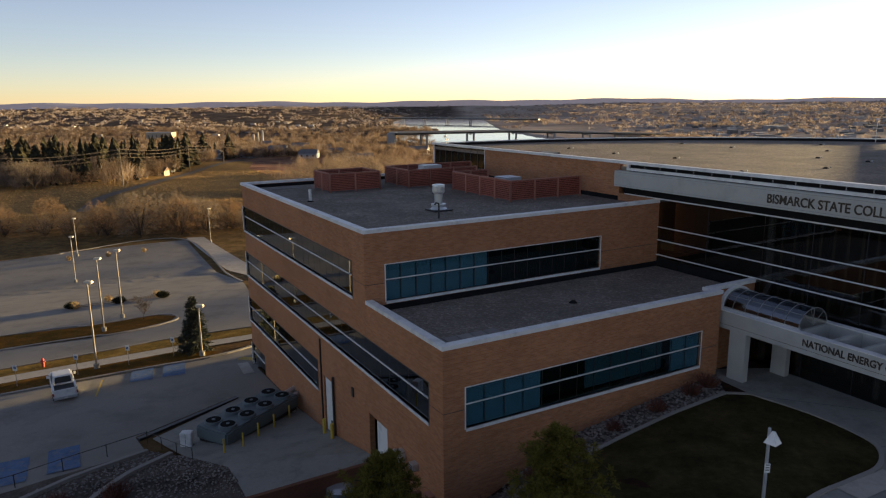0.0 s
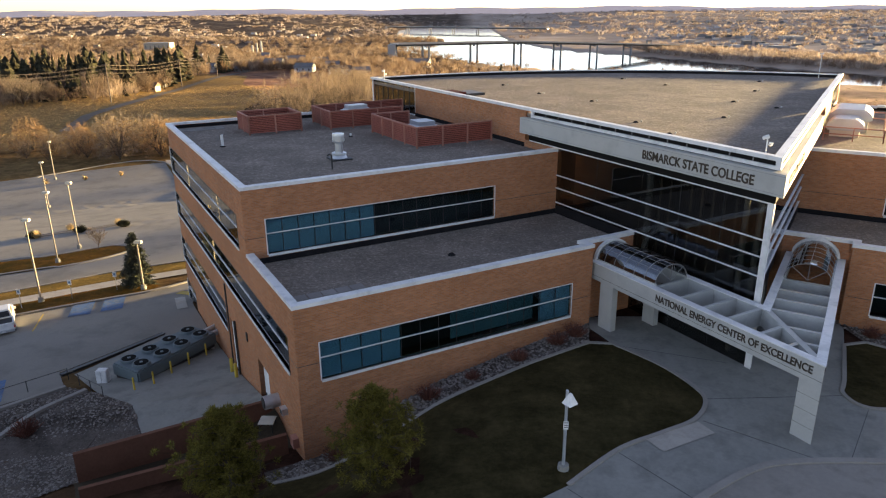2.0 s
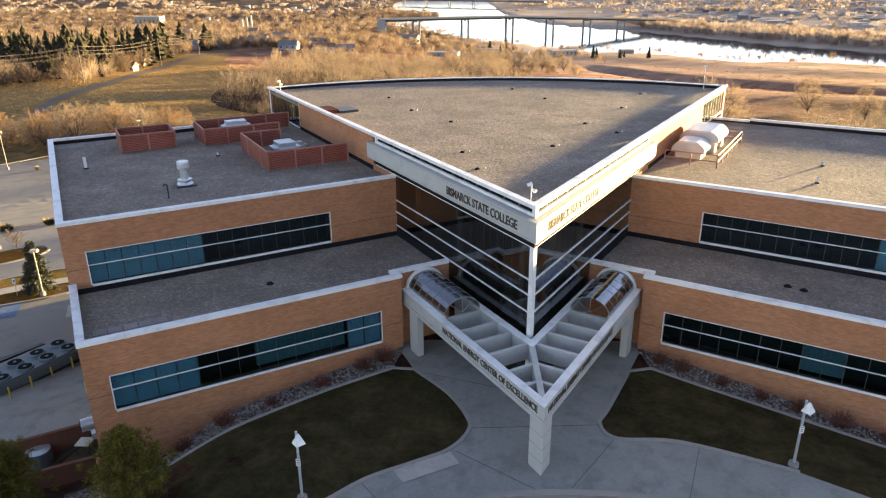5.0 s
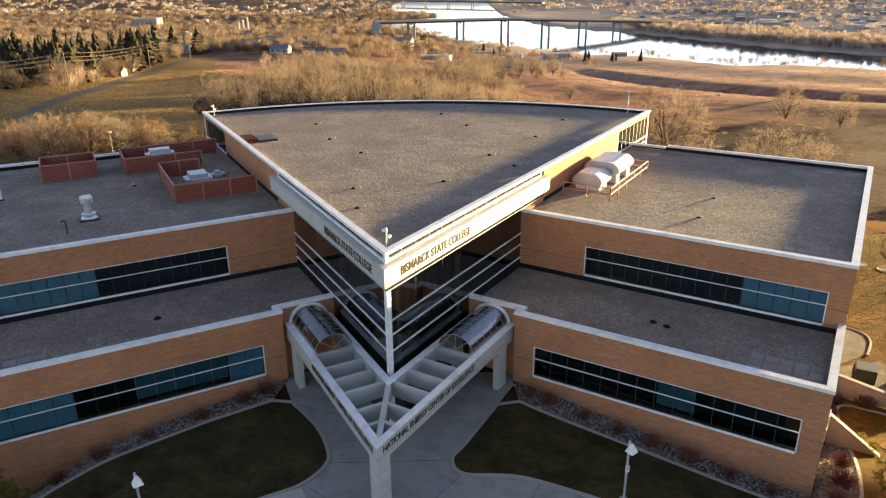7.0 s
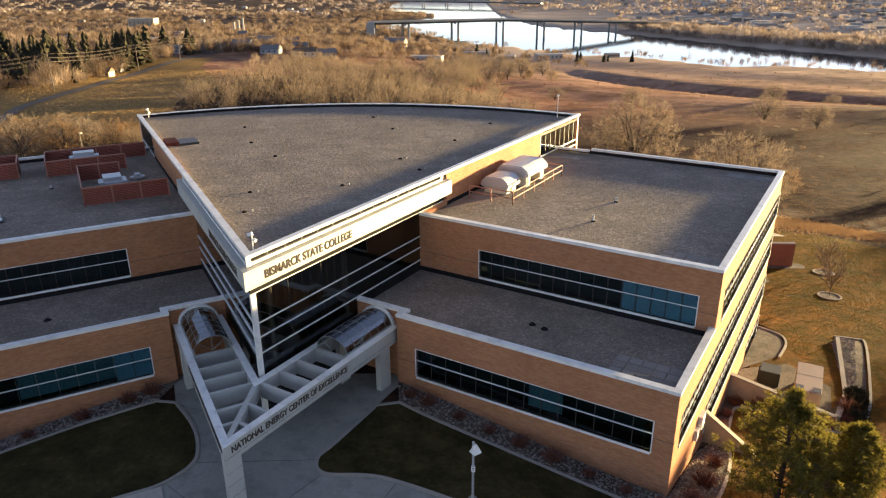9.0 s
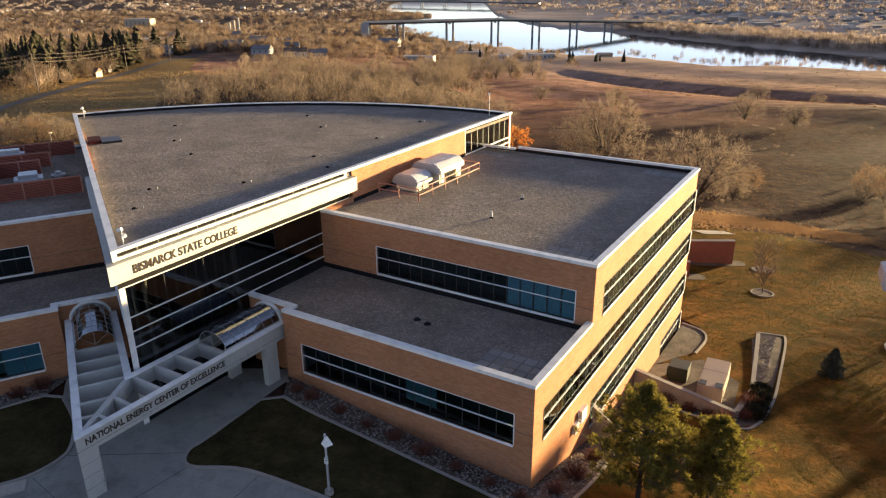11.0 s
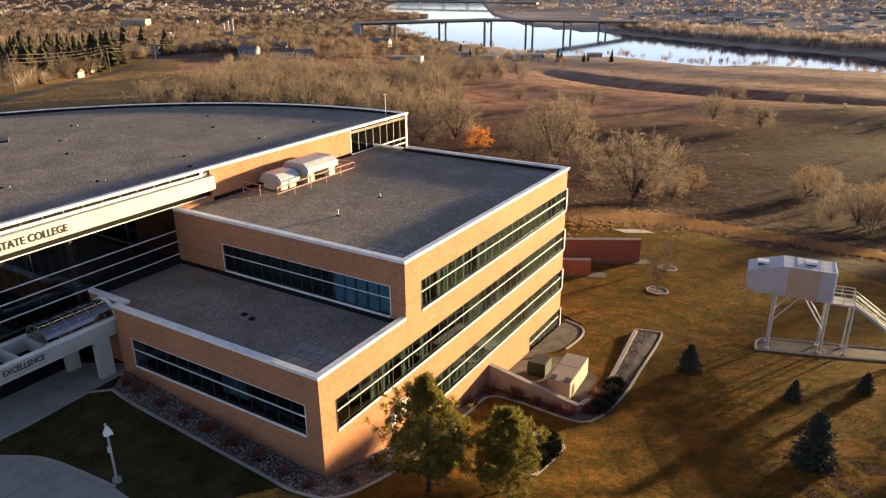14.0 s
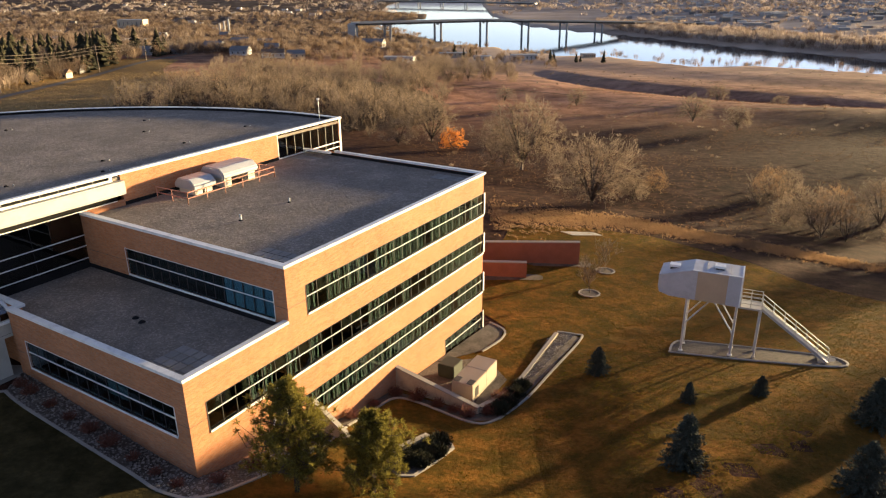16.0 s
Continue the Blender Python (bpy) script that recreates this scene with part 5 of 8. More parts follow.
# ---------- lamps, truck, hydrant, signs ----------


POSTS = surface("lamp_post_paint", (0.26, 0.215, 0.165), 0.6, 0.1, 8, 1, 0.05)


def lot_lamp(x, y, h, heads=1):
    z = float(terrain(x, y))
    t = thing("street_lamp", "tall pale car-park lamp post with a boxy head", "street lamp", "car-park lamps", at=(x, y, z))
    one("base", CONCRETE, t, lambda bm: tube(bm, (0, 0, -0.2), (0, 0, 0.6), 0.3, 0.28, 14))
    one("pole", POSTS, t, lambda bm: tube(bm, (0, 0, 0.5), (0, 0, h), 0.1, 0.07, 10))
    def head(bm):
        box(bm, -0.25, 0.55, -0.25, 0.25, h - 0.08, h + 0.2)
        bmesh.ops.bevel(bm, geom=bm.edges[:], offset=0.07, segments=2, affect="EDGES")
    one("lamp_head", surface_cream, t, head, "white boxy lamp head")


for x, y, h in ((-113, 132, 9.0), (-60.1, 37.1, 8.9), (-66.7, 51.9, 9.0), (-67.8, 59.0, 9.0), (-50.6, 40.1, 5.4), (-86.5, 147, 8.8), (-98, 103, 9.0)):
    lot_lamp(x, y, h)

t = thing("fire_hydrant", "red cast-iron fire hydrant in dry grass", "hydrant", at=(-66.2, 38.3, float(terrain(-66.2, 38.3)) + 0.12))
RED = surface("red_paint", (0.42, 0.035, 0.02), 0.5, 0.15, 9, 1, 0.1)
one("barrel", RED, t, lambda bm: tube(bm, (0, 0, -0.05), (0, 0, 0.75), 0.14, 0.13, 12))
one("bonnet", RED, t, lambda bm: tube(bm, (0, 0, 0.75), (0, 0, 0.95), 0.17, 0.05, 12))
one("nozzle", RED, t, lambda bm: tube(bm, (-0.26, 0, 0.55), (0.26, 0, 0.55), 0.07, n=8))


def sign_post(x, y, hgt=2.1):
    z = float(terrain(x, y)) + 0.1
    t = thing("parking_sign", "small white parking sign on a thin post", "sign", "parking signs", at=(x, y, z))
    one("post", STEEL, t, lambda bm: tube(bm, (0, 0, -0.1), (0, 0, hgt), 0.03, n=6))
    one("plate", WHITE, t, lambda bm: box(bm, -0.2, 0.2, -0.03, -0.01, hgt - 0.55, hgt))
    one("mark", PAINT_B, t, lambda bm: box(bm, -0.12, 0.12, -0.034, -0.03, hgt - 0.4, hgt - 0.15))


for x, y in ((-65.2, 32.4), (-61.0, 35.2), (-57.2, 37.8), (-53.6, 40.2), (-69.3, 29.8)):
    sign_post(x, y)


def pickup(x, y, turn, paint):
    z = float(terrain(x, y)) + 0.05
    t = thing("pickup_truck", "white crew-cab pickup truck parked in a bay", "truck", at=(x, y, z))
    t.rotation_euler = (0, 0, radians(turn))
    glass = GLASS_DARK
    def shell(bm):
        box(bm, -0.95, 0.95, -2.85, 2.85, 0.5, 1.12)
        bmesh.ops.bevel(bm, geom=bm.edges[:], offset=0.1, segments=2, affect="EDGES")
    one("body", paint, t, shell, "white painted lower body")
    def cabin(bm):
        lo = [(-0.9, -0.9), (0.9, -0.9), (0.9, 1.5), (-0.9, 1.5)]
        hi = [(-0.74, -0.75), (0.74, -0.75), (0.74, 0.85), (-0.74, 0.85)]
        hexa(bm, [Vector((*p, 1.1)) for p in lo] + [Vector((*p, 1.85)) for p in hi])
        bmesh.ops.bevel(bm, geom=bm.edges[:], offset=0.07, segments=2, affect="EDGES")
    one("cabin", paint, t, cabin)
    one("rear_window", DARK, t, lambda bm: hexa(bm, [Vector(p) for p in ((-0.66, -0.905, 1.25), (0.66, -0.905, 1.25), (0.66, -0.86, 1.25), (-0.66, -0.86, 1.25), (-0.6, -0.81, 1.75), (0.6, -0.81, 1.75), (0.6, -0.75, 1.75), (-0.6, -0.75, 1.75))]))
    one("windscreen", DARK, t, lambda bm: hexa(bm, [Vector(p) for p in ((-0.76, 1.42, 1.22), (0.76, 1.42, 1.22), (0.76, 1.36, 1.2), (-0.76, 1.36, 1.2), (-0.66, 0.98, 1.76), (0.66, 0.98, 1.76), (0.66, 0.9, 1.74), (-0.66, 0.9, 1.74))]))
    for sx in (-1, 1):
        one("side_window", DARK, t, lambda bm: hexa(bm, [Vector((sx * px, py, pz)) for px, py, pz in ((0.875, -0.65, 1.28), (0.875, 0.95, 1.28), (0.84, 0.95, 1.28), (0.84, -0.65, 1.28), (0.79, -0.6, 1.74), (0.79, 0.7, 1.74), (0.75, 0.7, 1.74), (0.75, -0.6, 1.74))]))
        one("tail_light", RED, t, lambda bm: box(bm, sx * 0.92 - 0.06, sx * 0.92 + 0.06, -2.875, -2.8, 0.8, 1.05))
        one("mirror", paint, t, lambda bm: box(bm, sx * 1.08 - 0.1, sx * 1.08 + 0.1, 0.95, 1.1, 1.2, 1.42))
        for yy in (-1.8, 1.85):
            wh = one("wheel", DARK, t, lambda bm: tube(bm, (sx * 0.7, yy, 0.4), (sx * 0.98, yy, 0.4), 0.4, n=18), "black tyre")
            one("rim", STEEL, wh, lambda bm: tube(bm, (sx * 0.96, yy, 0.4), (sx * 0.99, yy, 0.4), 0.23, n=14))
    one("bed", DARK, t, lambda bm: box(bm, -0.78, 0.78, -2.7, -1.05, 1.09, 1.14), "dark open load bed")
    for sx in (-1, 1):
        one("bed_side", paint, t, lambda bm: box(bm, sx * 0.87 - 0.07, sx * 0.87 + 0.07, -2.75, -0.95, 1.1, 1.3))
    one("tailgate", paint, t, lambda bm: box(bm, -0.86, 0.86, -2.84, -2.74, 0.7, 1.3))
    one("bumper", STEEL, t, lambda bm: box(bm, -0.9, 0.9, -2.97, -2.84, 0.48, 0.68))
    one("number_plate", WHITE, t, lambda bm: box(bm, -0.15, 0.15, -2.985, -2.97, 0.52, 0.64))


pickup(-59.6, 30.2, 33, WHITE)

# ---------- the east side: walls, generator, raised cabin ----------
LAWN_E = [(25.5, 1.0), (27.2, 2.2), (29.6, 6.0), (31.8, 10.5), (32.9, 14.2), (35.5, 20), (43, 33), (47.0, 37.2), (44, 42), (46, 60), (50.3, 80.7), (62.8, 81.8), (73.4, 78.7), (84.2, 65.1), (92, 49), (110, 20), (120, -20), (60, -30), (60, -8), (36, -4.5), (30, -1.5)]
patch("lawn", LAWN_E, 0.05, LAWN, 3, "sunlit autumn lawn, green turning brown", "lawn")

EW = lambda a, b: tuple(wp(1, a, b, 0)[:2])
patch("planting_bed", [EW(20.05, 25.5), EW(20.05, 37.6), (36.4, 21.6), (42.5, 18.9), (46.9, 23.4), (51.4, 34.8), (52.6, 36.4), (54.4, 35.9), (54.8, 35.1), (50.3, 26.3), (47.6, 21.4), (45.4, 17.6), (42.7, 17.2), (38.5, 20.0), (36.1, 20.6), (34.2, 17.1), (32.9, 14.2)], 0.08, ROCK, 2.0, "red-brown rock mulch bed along the low wall", "planting bed")
patch("planting_bed", [EW(20.05, 44), EW(20.05, 54.4), (45.2, 38.2), (46.6, 36.4), (46.2, 34.2), (44.2, 31.0)], 0.08, ROCK, 2.0, "grey rock mulch bed at the wing's corner", "planting bed")
patch("generator_pad", [EW(20.05, 38), EW(20.05, 44), (44.5, 29.5), (46.4, 25.0), (44, 20), (37, 22.4)], 0.07, ROCK, 2.0, "dark gravel ground under the generator", "pavement")
for ln in ([(33.0, 14.4), (34.4, 17.3), (36.1, 20.3), (38.5, 19.7), (42.7, 17.0), (44.8, 17.4), (47.8, 21.2), (50.5, 26.1), (55.0, 35.0), (54.5, 36.1), (52.6, 36.6)], [(44.2, 30.8), (46.3, 34.0), (46.7, 36.4), (45.2, 38.4)]):
    tagged(one("edging", KERB, None, lambda bm: ribbon(bm, spline(ln, 5), 0.22, 0.16)), "pale concrete lawn edging", "edging", kind="structure")


def level_wall(name, p0, p1, top0, top1, w, material, label, cat, cap=None):
    """A straight wall between two places with a sloping or level top."""
    t = thing(name, label, cat)
    d = Vector((p1[0] - p0[0], p1[1] - p0[1])).normalized()
    n = Vector((-d.y, d.x)) * w / 2
    def body(bm, g=0.0, z0=None, up=0.0):
        lo = [(*(Vector(p0) + n * (1 + g)), -12 if z0 is None else top0 + z0), (*(Vector(p0) - n * (1 + g)), -12 if z0 is None else top0 + z0), (*(Vector(p1) - n * (1 + g)), -12 if z0 is None else top1 + z0), (*(Vector(p1) + n * (1 + g)), -12 if z0 is None else top1 + z0)]
        hi = [(*(Vector(p0) + n * (1 + g)), top0 + up), (*(Vector(p0) - n * (1 + g)), top0 + up), (*(Vector(p1) - n * (1 + g)), top1 + up), (*(Vector(p1) + n * (1 + g)), top1 + up)]
        hexa(bm, [Vector(p) for p in lo + hi])
    one("body", material, t, body)
    if cap:
        one("cap", cap, t, lambda bm: body(bm, 0.3, 0.0, 0.12))
    return t


BEDS = [(36.4, 9.2), (39.7, 13.9), (41.3, 13.2), (41.5, 12.4), (38.8, 7.5), (37.6, 7.2)]
patch("planting_bed", BEDS, 0.09, ROCK, 1.5, "rock mulch bed of dark shrubs", "planting bed")
tagged(one("edging", KERB, None, lambda bm: ribbon(bm, [(39.7, 13.9), (41.3, 13.2), (41.5, 12.4), (40.2, 9.9), (38.8, 7.5), (37.6, 7.2)], 0.22, 0.16)), "pale concrete lawn edging", "edging", kind="structure")
TANWALL = surface("tan_block", (0.42, 0.33, 0.24), 0.85, 0.15, 7, 0.5, 0.15, dirt=(0.33, 0.25, 0.18))
level_wall("garden_wall", EW(20.0, 37.7), (43.6, 18.6), -4.7, -6.3, 0.35, TANWALL, "tan low wall sloping down from the wing", "wall", KERB)
level_wall("garden_wall", (43.7, 18.7), (47.0, 23.6), -6.3, -7.4, 0.35, TANWALL, "tan low wall sloping down beside the shrubs", "wall", KERB)
level_wall("garden_wall", (47.1, 23.8), (52.4, 35.7), -7.35, -8.05, 0.3, TANWALL, "low pale wall edging the rock bed", "wall", KERB)
level_wall("garden_wall", EW(20.0, 26.8), (34.2, 11.5), -2.2, -4.9, 0.35, TANWALL, "tan low wall sloping down from the wing", "wall", KERB)
level_wall("garden_wall", (36.6, 9.8), (39.5, 13.2), -4.4, -5.2, 0.35, TANWALL, "short pale low wall by the shrubs", "wall", KERB)
BROWNWALL = surface("brown_block", (0.20, 0.085, 0.055), 0.85, 0.2, 7, 0.5, 0.15)
level_wall("retaining_wall", (38, 60.5), (58.6, 60.4), -6.7, -6.7, 0.5, BROWNWALL, "long red-brown retaining wall on the lawn", "wall", KERB)
level_wall("retaining_wall", (38, 54.6), (50.6, 54.0), -7.2, -7.2, 0.5, BROWNWALL, "long red-brown retaining wall on the lawn", "wall", KERB)
patch("planting_bed", spline([(50, 53), (52.5, 53.2), (52.6, 55.0), (50, 55.2), (44, 54.4), (44, 52.6)], 5, True), 0.09, ROCK, 2, "small rock mulch bed round the wall's end", "planting bed")
patch("planting_bed", spline([(58, 59.2), (60.2, 59.6), (60.2, 61.4), (58, 61.6), (52, 61), (52, 59)], 5, True), 0.09, ROCK, 2, "small rock mulch bed round the wall's end", "planting bed")
patch("paving_slab", [(58.2, 77.6), (63.8, 78.2), (65.0, 76.2), (60.0, 75.4)], 0.1, PALE, 2, "pale concrete slab at the lawn's edge", "pavement")


level_wall("yard_wall", (-28.2, 8.5), (-37.7, 3.0), -2.9, -3.05, 0.2, FENCE, "brown panelled screen wall of the service yard", "screen wall", FENCE)
level_wall("yard_wall", (-26.4, 4.8), (-36.0, 0.3), -2.9, -3.2, 0.2, FENCE, "brown panelled screen wall of the service yard", "screen wall", FENCE)


def yard_box(name, label, cat, x, y, turn, sx, sy, h, material, extra=None, zoff=0.0):
    z = float(terrain(x, y)) + 0.07 + zoff
    t = thing(name, label, cat, at=(x, y, z))
    t.rotation_euler = (0, 0, radians(turn))
    def body(bm):
        box(bm, -sx / 2, sx / 2, -sy / 2, sy / 2, 0.15, h)
        bmesh.ops.bevel(bm, geom=bm.edges[:], offset=0.05, segments=2, affect="EDGES")
    one("casing", material, t, body)
    one("skid", DARK, t, lambda bm: box(bm, -sx / 2 + 0.1, sx / 2 - 0.1, -sy / 2 + 0.1, sy / 2 - 0.1, -0.2, 0.16))
    if extra:
        extra(t, sx, sy, h)
    return t


def gen_extra(t, sx, sy, h):
    for k in (-0.32, 0.32):
        one("louvre", DARK, t, lambda bm: box(bm, k * sx - 0.3, k * sx + 0.3, -sy / 2 + 0.1, -sy / 2 + 0.9, h, h + 0.04), "dark roof louvre")
    for k in (-0.33,):
        one("side_louvre", DARK, t, lambda bm: box(bm, sx / 2, sx / 2 + 0.02, k * sy - 0.35, k * sy + 0.35, 0.5, h - 0.5))
    one("panel_joint", DARK, t, lambda bm: box(bm, -sx / 2 - 0.005, sx / 2 + 0.005, 0.3, 0.33, 0.3, h + 0.005))


yard_box("generator", "tan steel standby generator with dark louvres", "generator", 43.3, 23.2, -27, 2.1, 5.2, 1.95, surface("tan_steel", (0.36, 0.27, 0.19), 0.6, 0.1, 8, 0.5, 0.05), gen_extra)
def tx_extra(t, sx, sy, h):
    for k in range(5):
        one("fin", DARK, t, lambda bm: box(bm, -sx / 2 - 0.12, -sx / 2, -sy / 2 + 0.2 + k * 0.3, -sy / 2 + 0.26 + k * 0.3, 0.3, h - 0.3))
GREENBOX = surface("dark_green_paint", (0.035, 0.04, 0.025), 0.55, 0.2, 8, 1, 0.05)
yard_box("transformer_box", "dark green pad-mounted transformer by the wall", "transformer", 41.0, 25.6, -27, 1.7, 1.8, 1.5, GREENBOX, tx_extra)
t = thing("wall_meter", "white meter boxes on the sunlit brick wall", "meter box")
one("box", WHITE, t, lambda bm: wbox(bm, 1, 20.0, 20.3, 23.4, 24.4, -1.6, -0.6))
one("box", WHITE, t, lambda bm: wbox(bm, 1, 20.0, 20.22, 22.5, 23.1, -2.0, -1.2))


CAB_X, CAB_Y, CAB_Z, CAB_W = 66.2, 31.9, -7.4, -22.4


def cabin_plan(x, y):
    """A place of the cabin's own plan in the world's plan."""
    q = Matrix.Rotation(radians(CAB_W), 2) @ Vector((x, y))
    return CAB_X + q.x, CAB_Y + q.y


def raised_cabin():
    t = thing("raised_cabin", "grey steel cabin on tall legs with an outside stair", "cabin", at=(CAB_X, CAB_Y, CAB_Z))
    t.rotation_euler = (0, 0, radians(CAB_W))
    CAB = surface("cabin_grey", (0.40, 0.385, 0.385), 0.5, 0.06, 8, 0.5, 0.05, dirt=(0.35, 0.335, 0.33))
    GALV = surface("galvanised_rail", (0.30, 0.285, 0.27), 0.6, 0.1, 8, 0.5, 0.05)
    TREAD = surface("steel_tread", (0.30, 0.29, 0.28), 0.6, 0.1, 8, 0.5, 0.05)
    TAN = surface("cabin_tan", (0.40, 0.28, 0.175), 0.6, 0.1, 8, 0.5, 0.05)
    x0, x1, y0, y1, z0, z1 = -4.2, 3.5, -1.6, 1.6, 5.75, 8.85
    foot = lambda x, y: float(terrain(*cabin_plan(x, y))) - CAB_Z
    def shell(bm):
        prof = [(x0, z0 + 1.0), (x0 + 0.15, z0 + 0.42), (x0 + 1.1, z0 + 0.1), (x1, z0), (x1, z1), (-1.1, z1 + 0.05), (x0, z1 - 0.85)]
        v = [[bm.verts.new((x, y, z)) for x, z in prof] for y in (y0, y1)]
        bm.faces.new(v[0])
        bm.faces.new(v[1])
        for i in range(len(prof)):
            j = (i + 1) % len(prof)
            bm.faces.new((v[0][i], v[0][j], v[1][j], v[1][i]))
    one("shell", CAB, t, shell, "pale grey metal cladding")
    one("panel", TAN, t, lambda bm: box(bm, -0.6, 2.2, y0 - 0.03, y0, z0 + 0.06, z1 - 0.02), "tan wall panel")
    one("corner_trim", WHITE, t, lambda bm: box(bm, x1 - 0.1, x1 + 0.03, y0 - 0.03, y1 + 0.03, z0, z1 + 0.03))
    one("roof_trim", WHITE, t, lambda bm: box(bm, -1.1, x1, y0 - 0.04, y0 + 0.08, z1 + 0.05, z1 + 0.1))
    for k in range(3):
        one("seam", GALV, t, lambda bm: box(bm, 0.1 + k * 1.1, 0.14 + k * 1.1, y0, y1, z1 + 0.03, z1 + 0.07))
    for x, z in ((1.3, z1), (-2.9, z1 - 0.5)):
        v = one("roof_vent", WHITE, t, lambda bm: box(bm, x - 0.5, x + 0.5, -0.4, 0.4, z + 0.12, z + 0.38), "small square roof vent")
        one("vent_base", DARK, v, lambda bm: box(bm, x - 0.42, x + 0.42, -0.45, 0.45, z - 0.1, z + 0.14))
    for x in (-1.35, 3.3):
        for y in (-1.2, 1.2):
            g = one("leg", CAB, t, lambda bm: tube(bm, (x, y, foot(x, y)), (x, y, z0 + 0.1), 0.12, n=10))
            one("foot", WHITE, g, lambda bm: tube(bm, (x, y, foot(x, y) - 0.3), (x, y, foot(x, y) + 0.28), 0.27, 0.2, 12))
    for y in (-1.2, 1.2):
        one("brace", CAB, t, lambda bm: tube(bm, (-1.35, y, 2.9), (0.8, y, z0 + 0.05), 0.075, n=8))
        one("brace", WHITE, t, lambda bm: tube(bm, (3.3, y, 2.6), (1.2, y, z0 + 0.05), 0.075, n=8))
    # landing and stair
    xs, xe = x1 + 2.05, 12.0
    zl, ze = z0 - 0.15, foot(xe, 0) + 0.15
    one("landing", GALV, t, lambda bm: box(bm, x1, xs, -1.0, 1.0, zl - 0.18, zl), "steel landing")
    for y in (-1.1, 1.1):
        g = one("leg", CAB, t, lambda bm: tube(bm, (xs - 0.1, y, foot(xs, y)), (xs - 0.1, y, zl - 0.1), 0.10, n=10))
        one("foot", GALV, g, lambda bm: tube(bm, (xs - 0.1, y, foot(xs, y) - 0.3), (xs - 0.1, y, foot(xs, y) + 0.25), 0.24, 0.18, 12))
    for y in (-0.95, 0.95):
        for z in (0.4, 0.75, 1.1):
            one("handrail", GALV, t, lambda bm: tube(bm, (x1, y, zl + z), (xs, y, zl + z), 0.035, n=6))
        for x in (x1 + 0.1, x1 + 1.0, xs - 0.05):
            one("post", GALV, t, lambda bm: tube(bm, (x, y, zl), (x, y, zl + 1.13), 0.035, n=6))
    for y in (-0.55, 0.55):
        one("stringer", GALV, t, lambda bm: hexa(bm, [Vector(p) for p in ((xs, y - 0.03, zl - 0.3), (xe, y - 0.03, ze - 0.25), (xe, y + 0.03, ze - 0.25), (xs, y + 0.03, zl - 0.3), (xs, y - 0.03, zl), (xe, y - 0.03, ze + 0.05), (xe, y + 0.03, ze + 0.05), (xs, y + 0.03, zl))]))
        for h in (0.55, 1.0):
            one("handrail", GALV, t, lambda bm: tube(bm, (xs, y, zl + h), (xe, y, ze + h), 0.035, n=6))
        for k in range(7):
            f = k / 6
            one("post", GALV, t, lambda bm: tube(bm, (xs + (xe - xs) * f, y, zl + (ze - zl) * f - 0.1), (xs + (xe - xs) * f, y, zl + (ze - zl) * f + 1.02), 0.035, n=6))
    for k in range(24):
        f = (k + 0.5) / 24
        one("tread", TREAD, t, lambda bm: box(bm, xs + (xe - xs) * f - 0.13, xs + (xe - xs) * f + 0.13, -0.52, 0.52, zl + (ze - zl) * f - 0.1, zl + (ze - zl) * f - 0.05))
    one("stair_foot", KERB, t, lambda bm: box(bm, xe - 0.9, xe + 0.7, -0.9, 0.9, ze - 1.2, ze - 0.02))


raised_cabin()
bedc = [cabin_plan(x, y) for x, y in ((-2.3, -1.5), (-1.9, 1.7), (1, 2.0), (6, 1.9), (12.6, 1.3), (13.0, -1.2), (6, -2.0), (-1.4, -2.0))]
patch("planting_bed", spline(bedc, 5, True), 0.09, ROCK, 2, "grey rock bed under the raised cabin", "planting bed")
tagged(one("edging", KERB, None, lambda bm: ribbon(bm, spline(bedc, 5, True), 0.22, 0.16, closed=True)), "pale concrete bed edging", "edging", kind="structure")
for x, y in ((58.2, 48.9), (61.9, 57.9)):
    ring = [(x + 1.3 * math.cos(k * math.pi / 6), y + 1.3 * math.sin(k * math.pi / 6)) for k in range(12)]
    patch("planting_bed", ring, 0.09, ROCK, 2, "round mulch ring at a sapling's foot", "planting bed")
    tagged(one("edging", KERB, None, lambda bm: ribbon(bm, ring, 0.2, 0.15, closed=True)), "round concrete tree-ring edging", "edging", kind="structure")

# ---------- plants ----------


def bark(name, col, var=0.35, isl=0.35, thin=0.0):
    """Bark, twigs or needles; thin lets light through as it does round fine twigs."""
    m = surface(name, col, 0.9, var, 6, 0.3, 0.0, isl=isl)
    if thin:
        nt = m.node_tree
        p = nt.nodes["Principled BSDF"]
        p.inputs["Specular IOR Level"].default_value = 0.1
        tl = nt.nodes.new("ShaderNodeBsdfTranslucent")
        nt.links.new(p.inputs["Base Color"].links[0].from_socket, tl.inputs[0])
        mx = nt.nodes.new("ShaderNodeMixShader")
        mx.inputs[0].default_value = thin
        nt.links.new(p.outputs[0], mx.inputs[1])
        nt.links.new(tl.outputs[0], mx.inputs[2])
        nt.links.new(mx.outputs[0], nt.nodes["Material Output"].inputs[0])
    return m


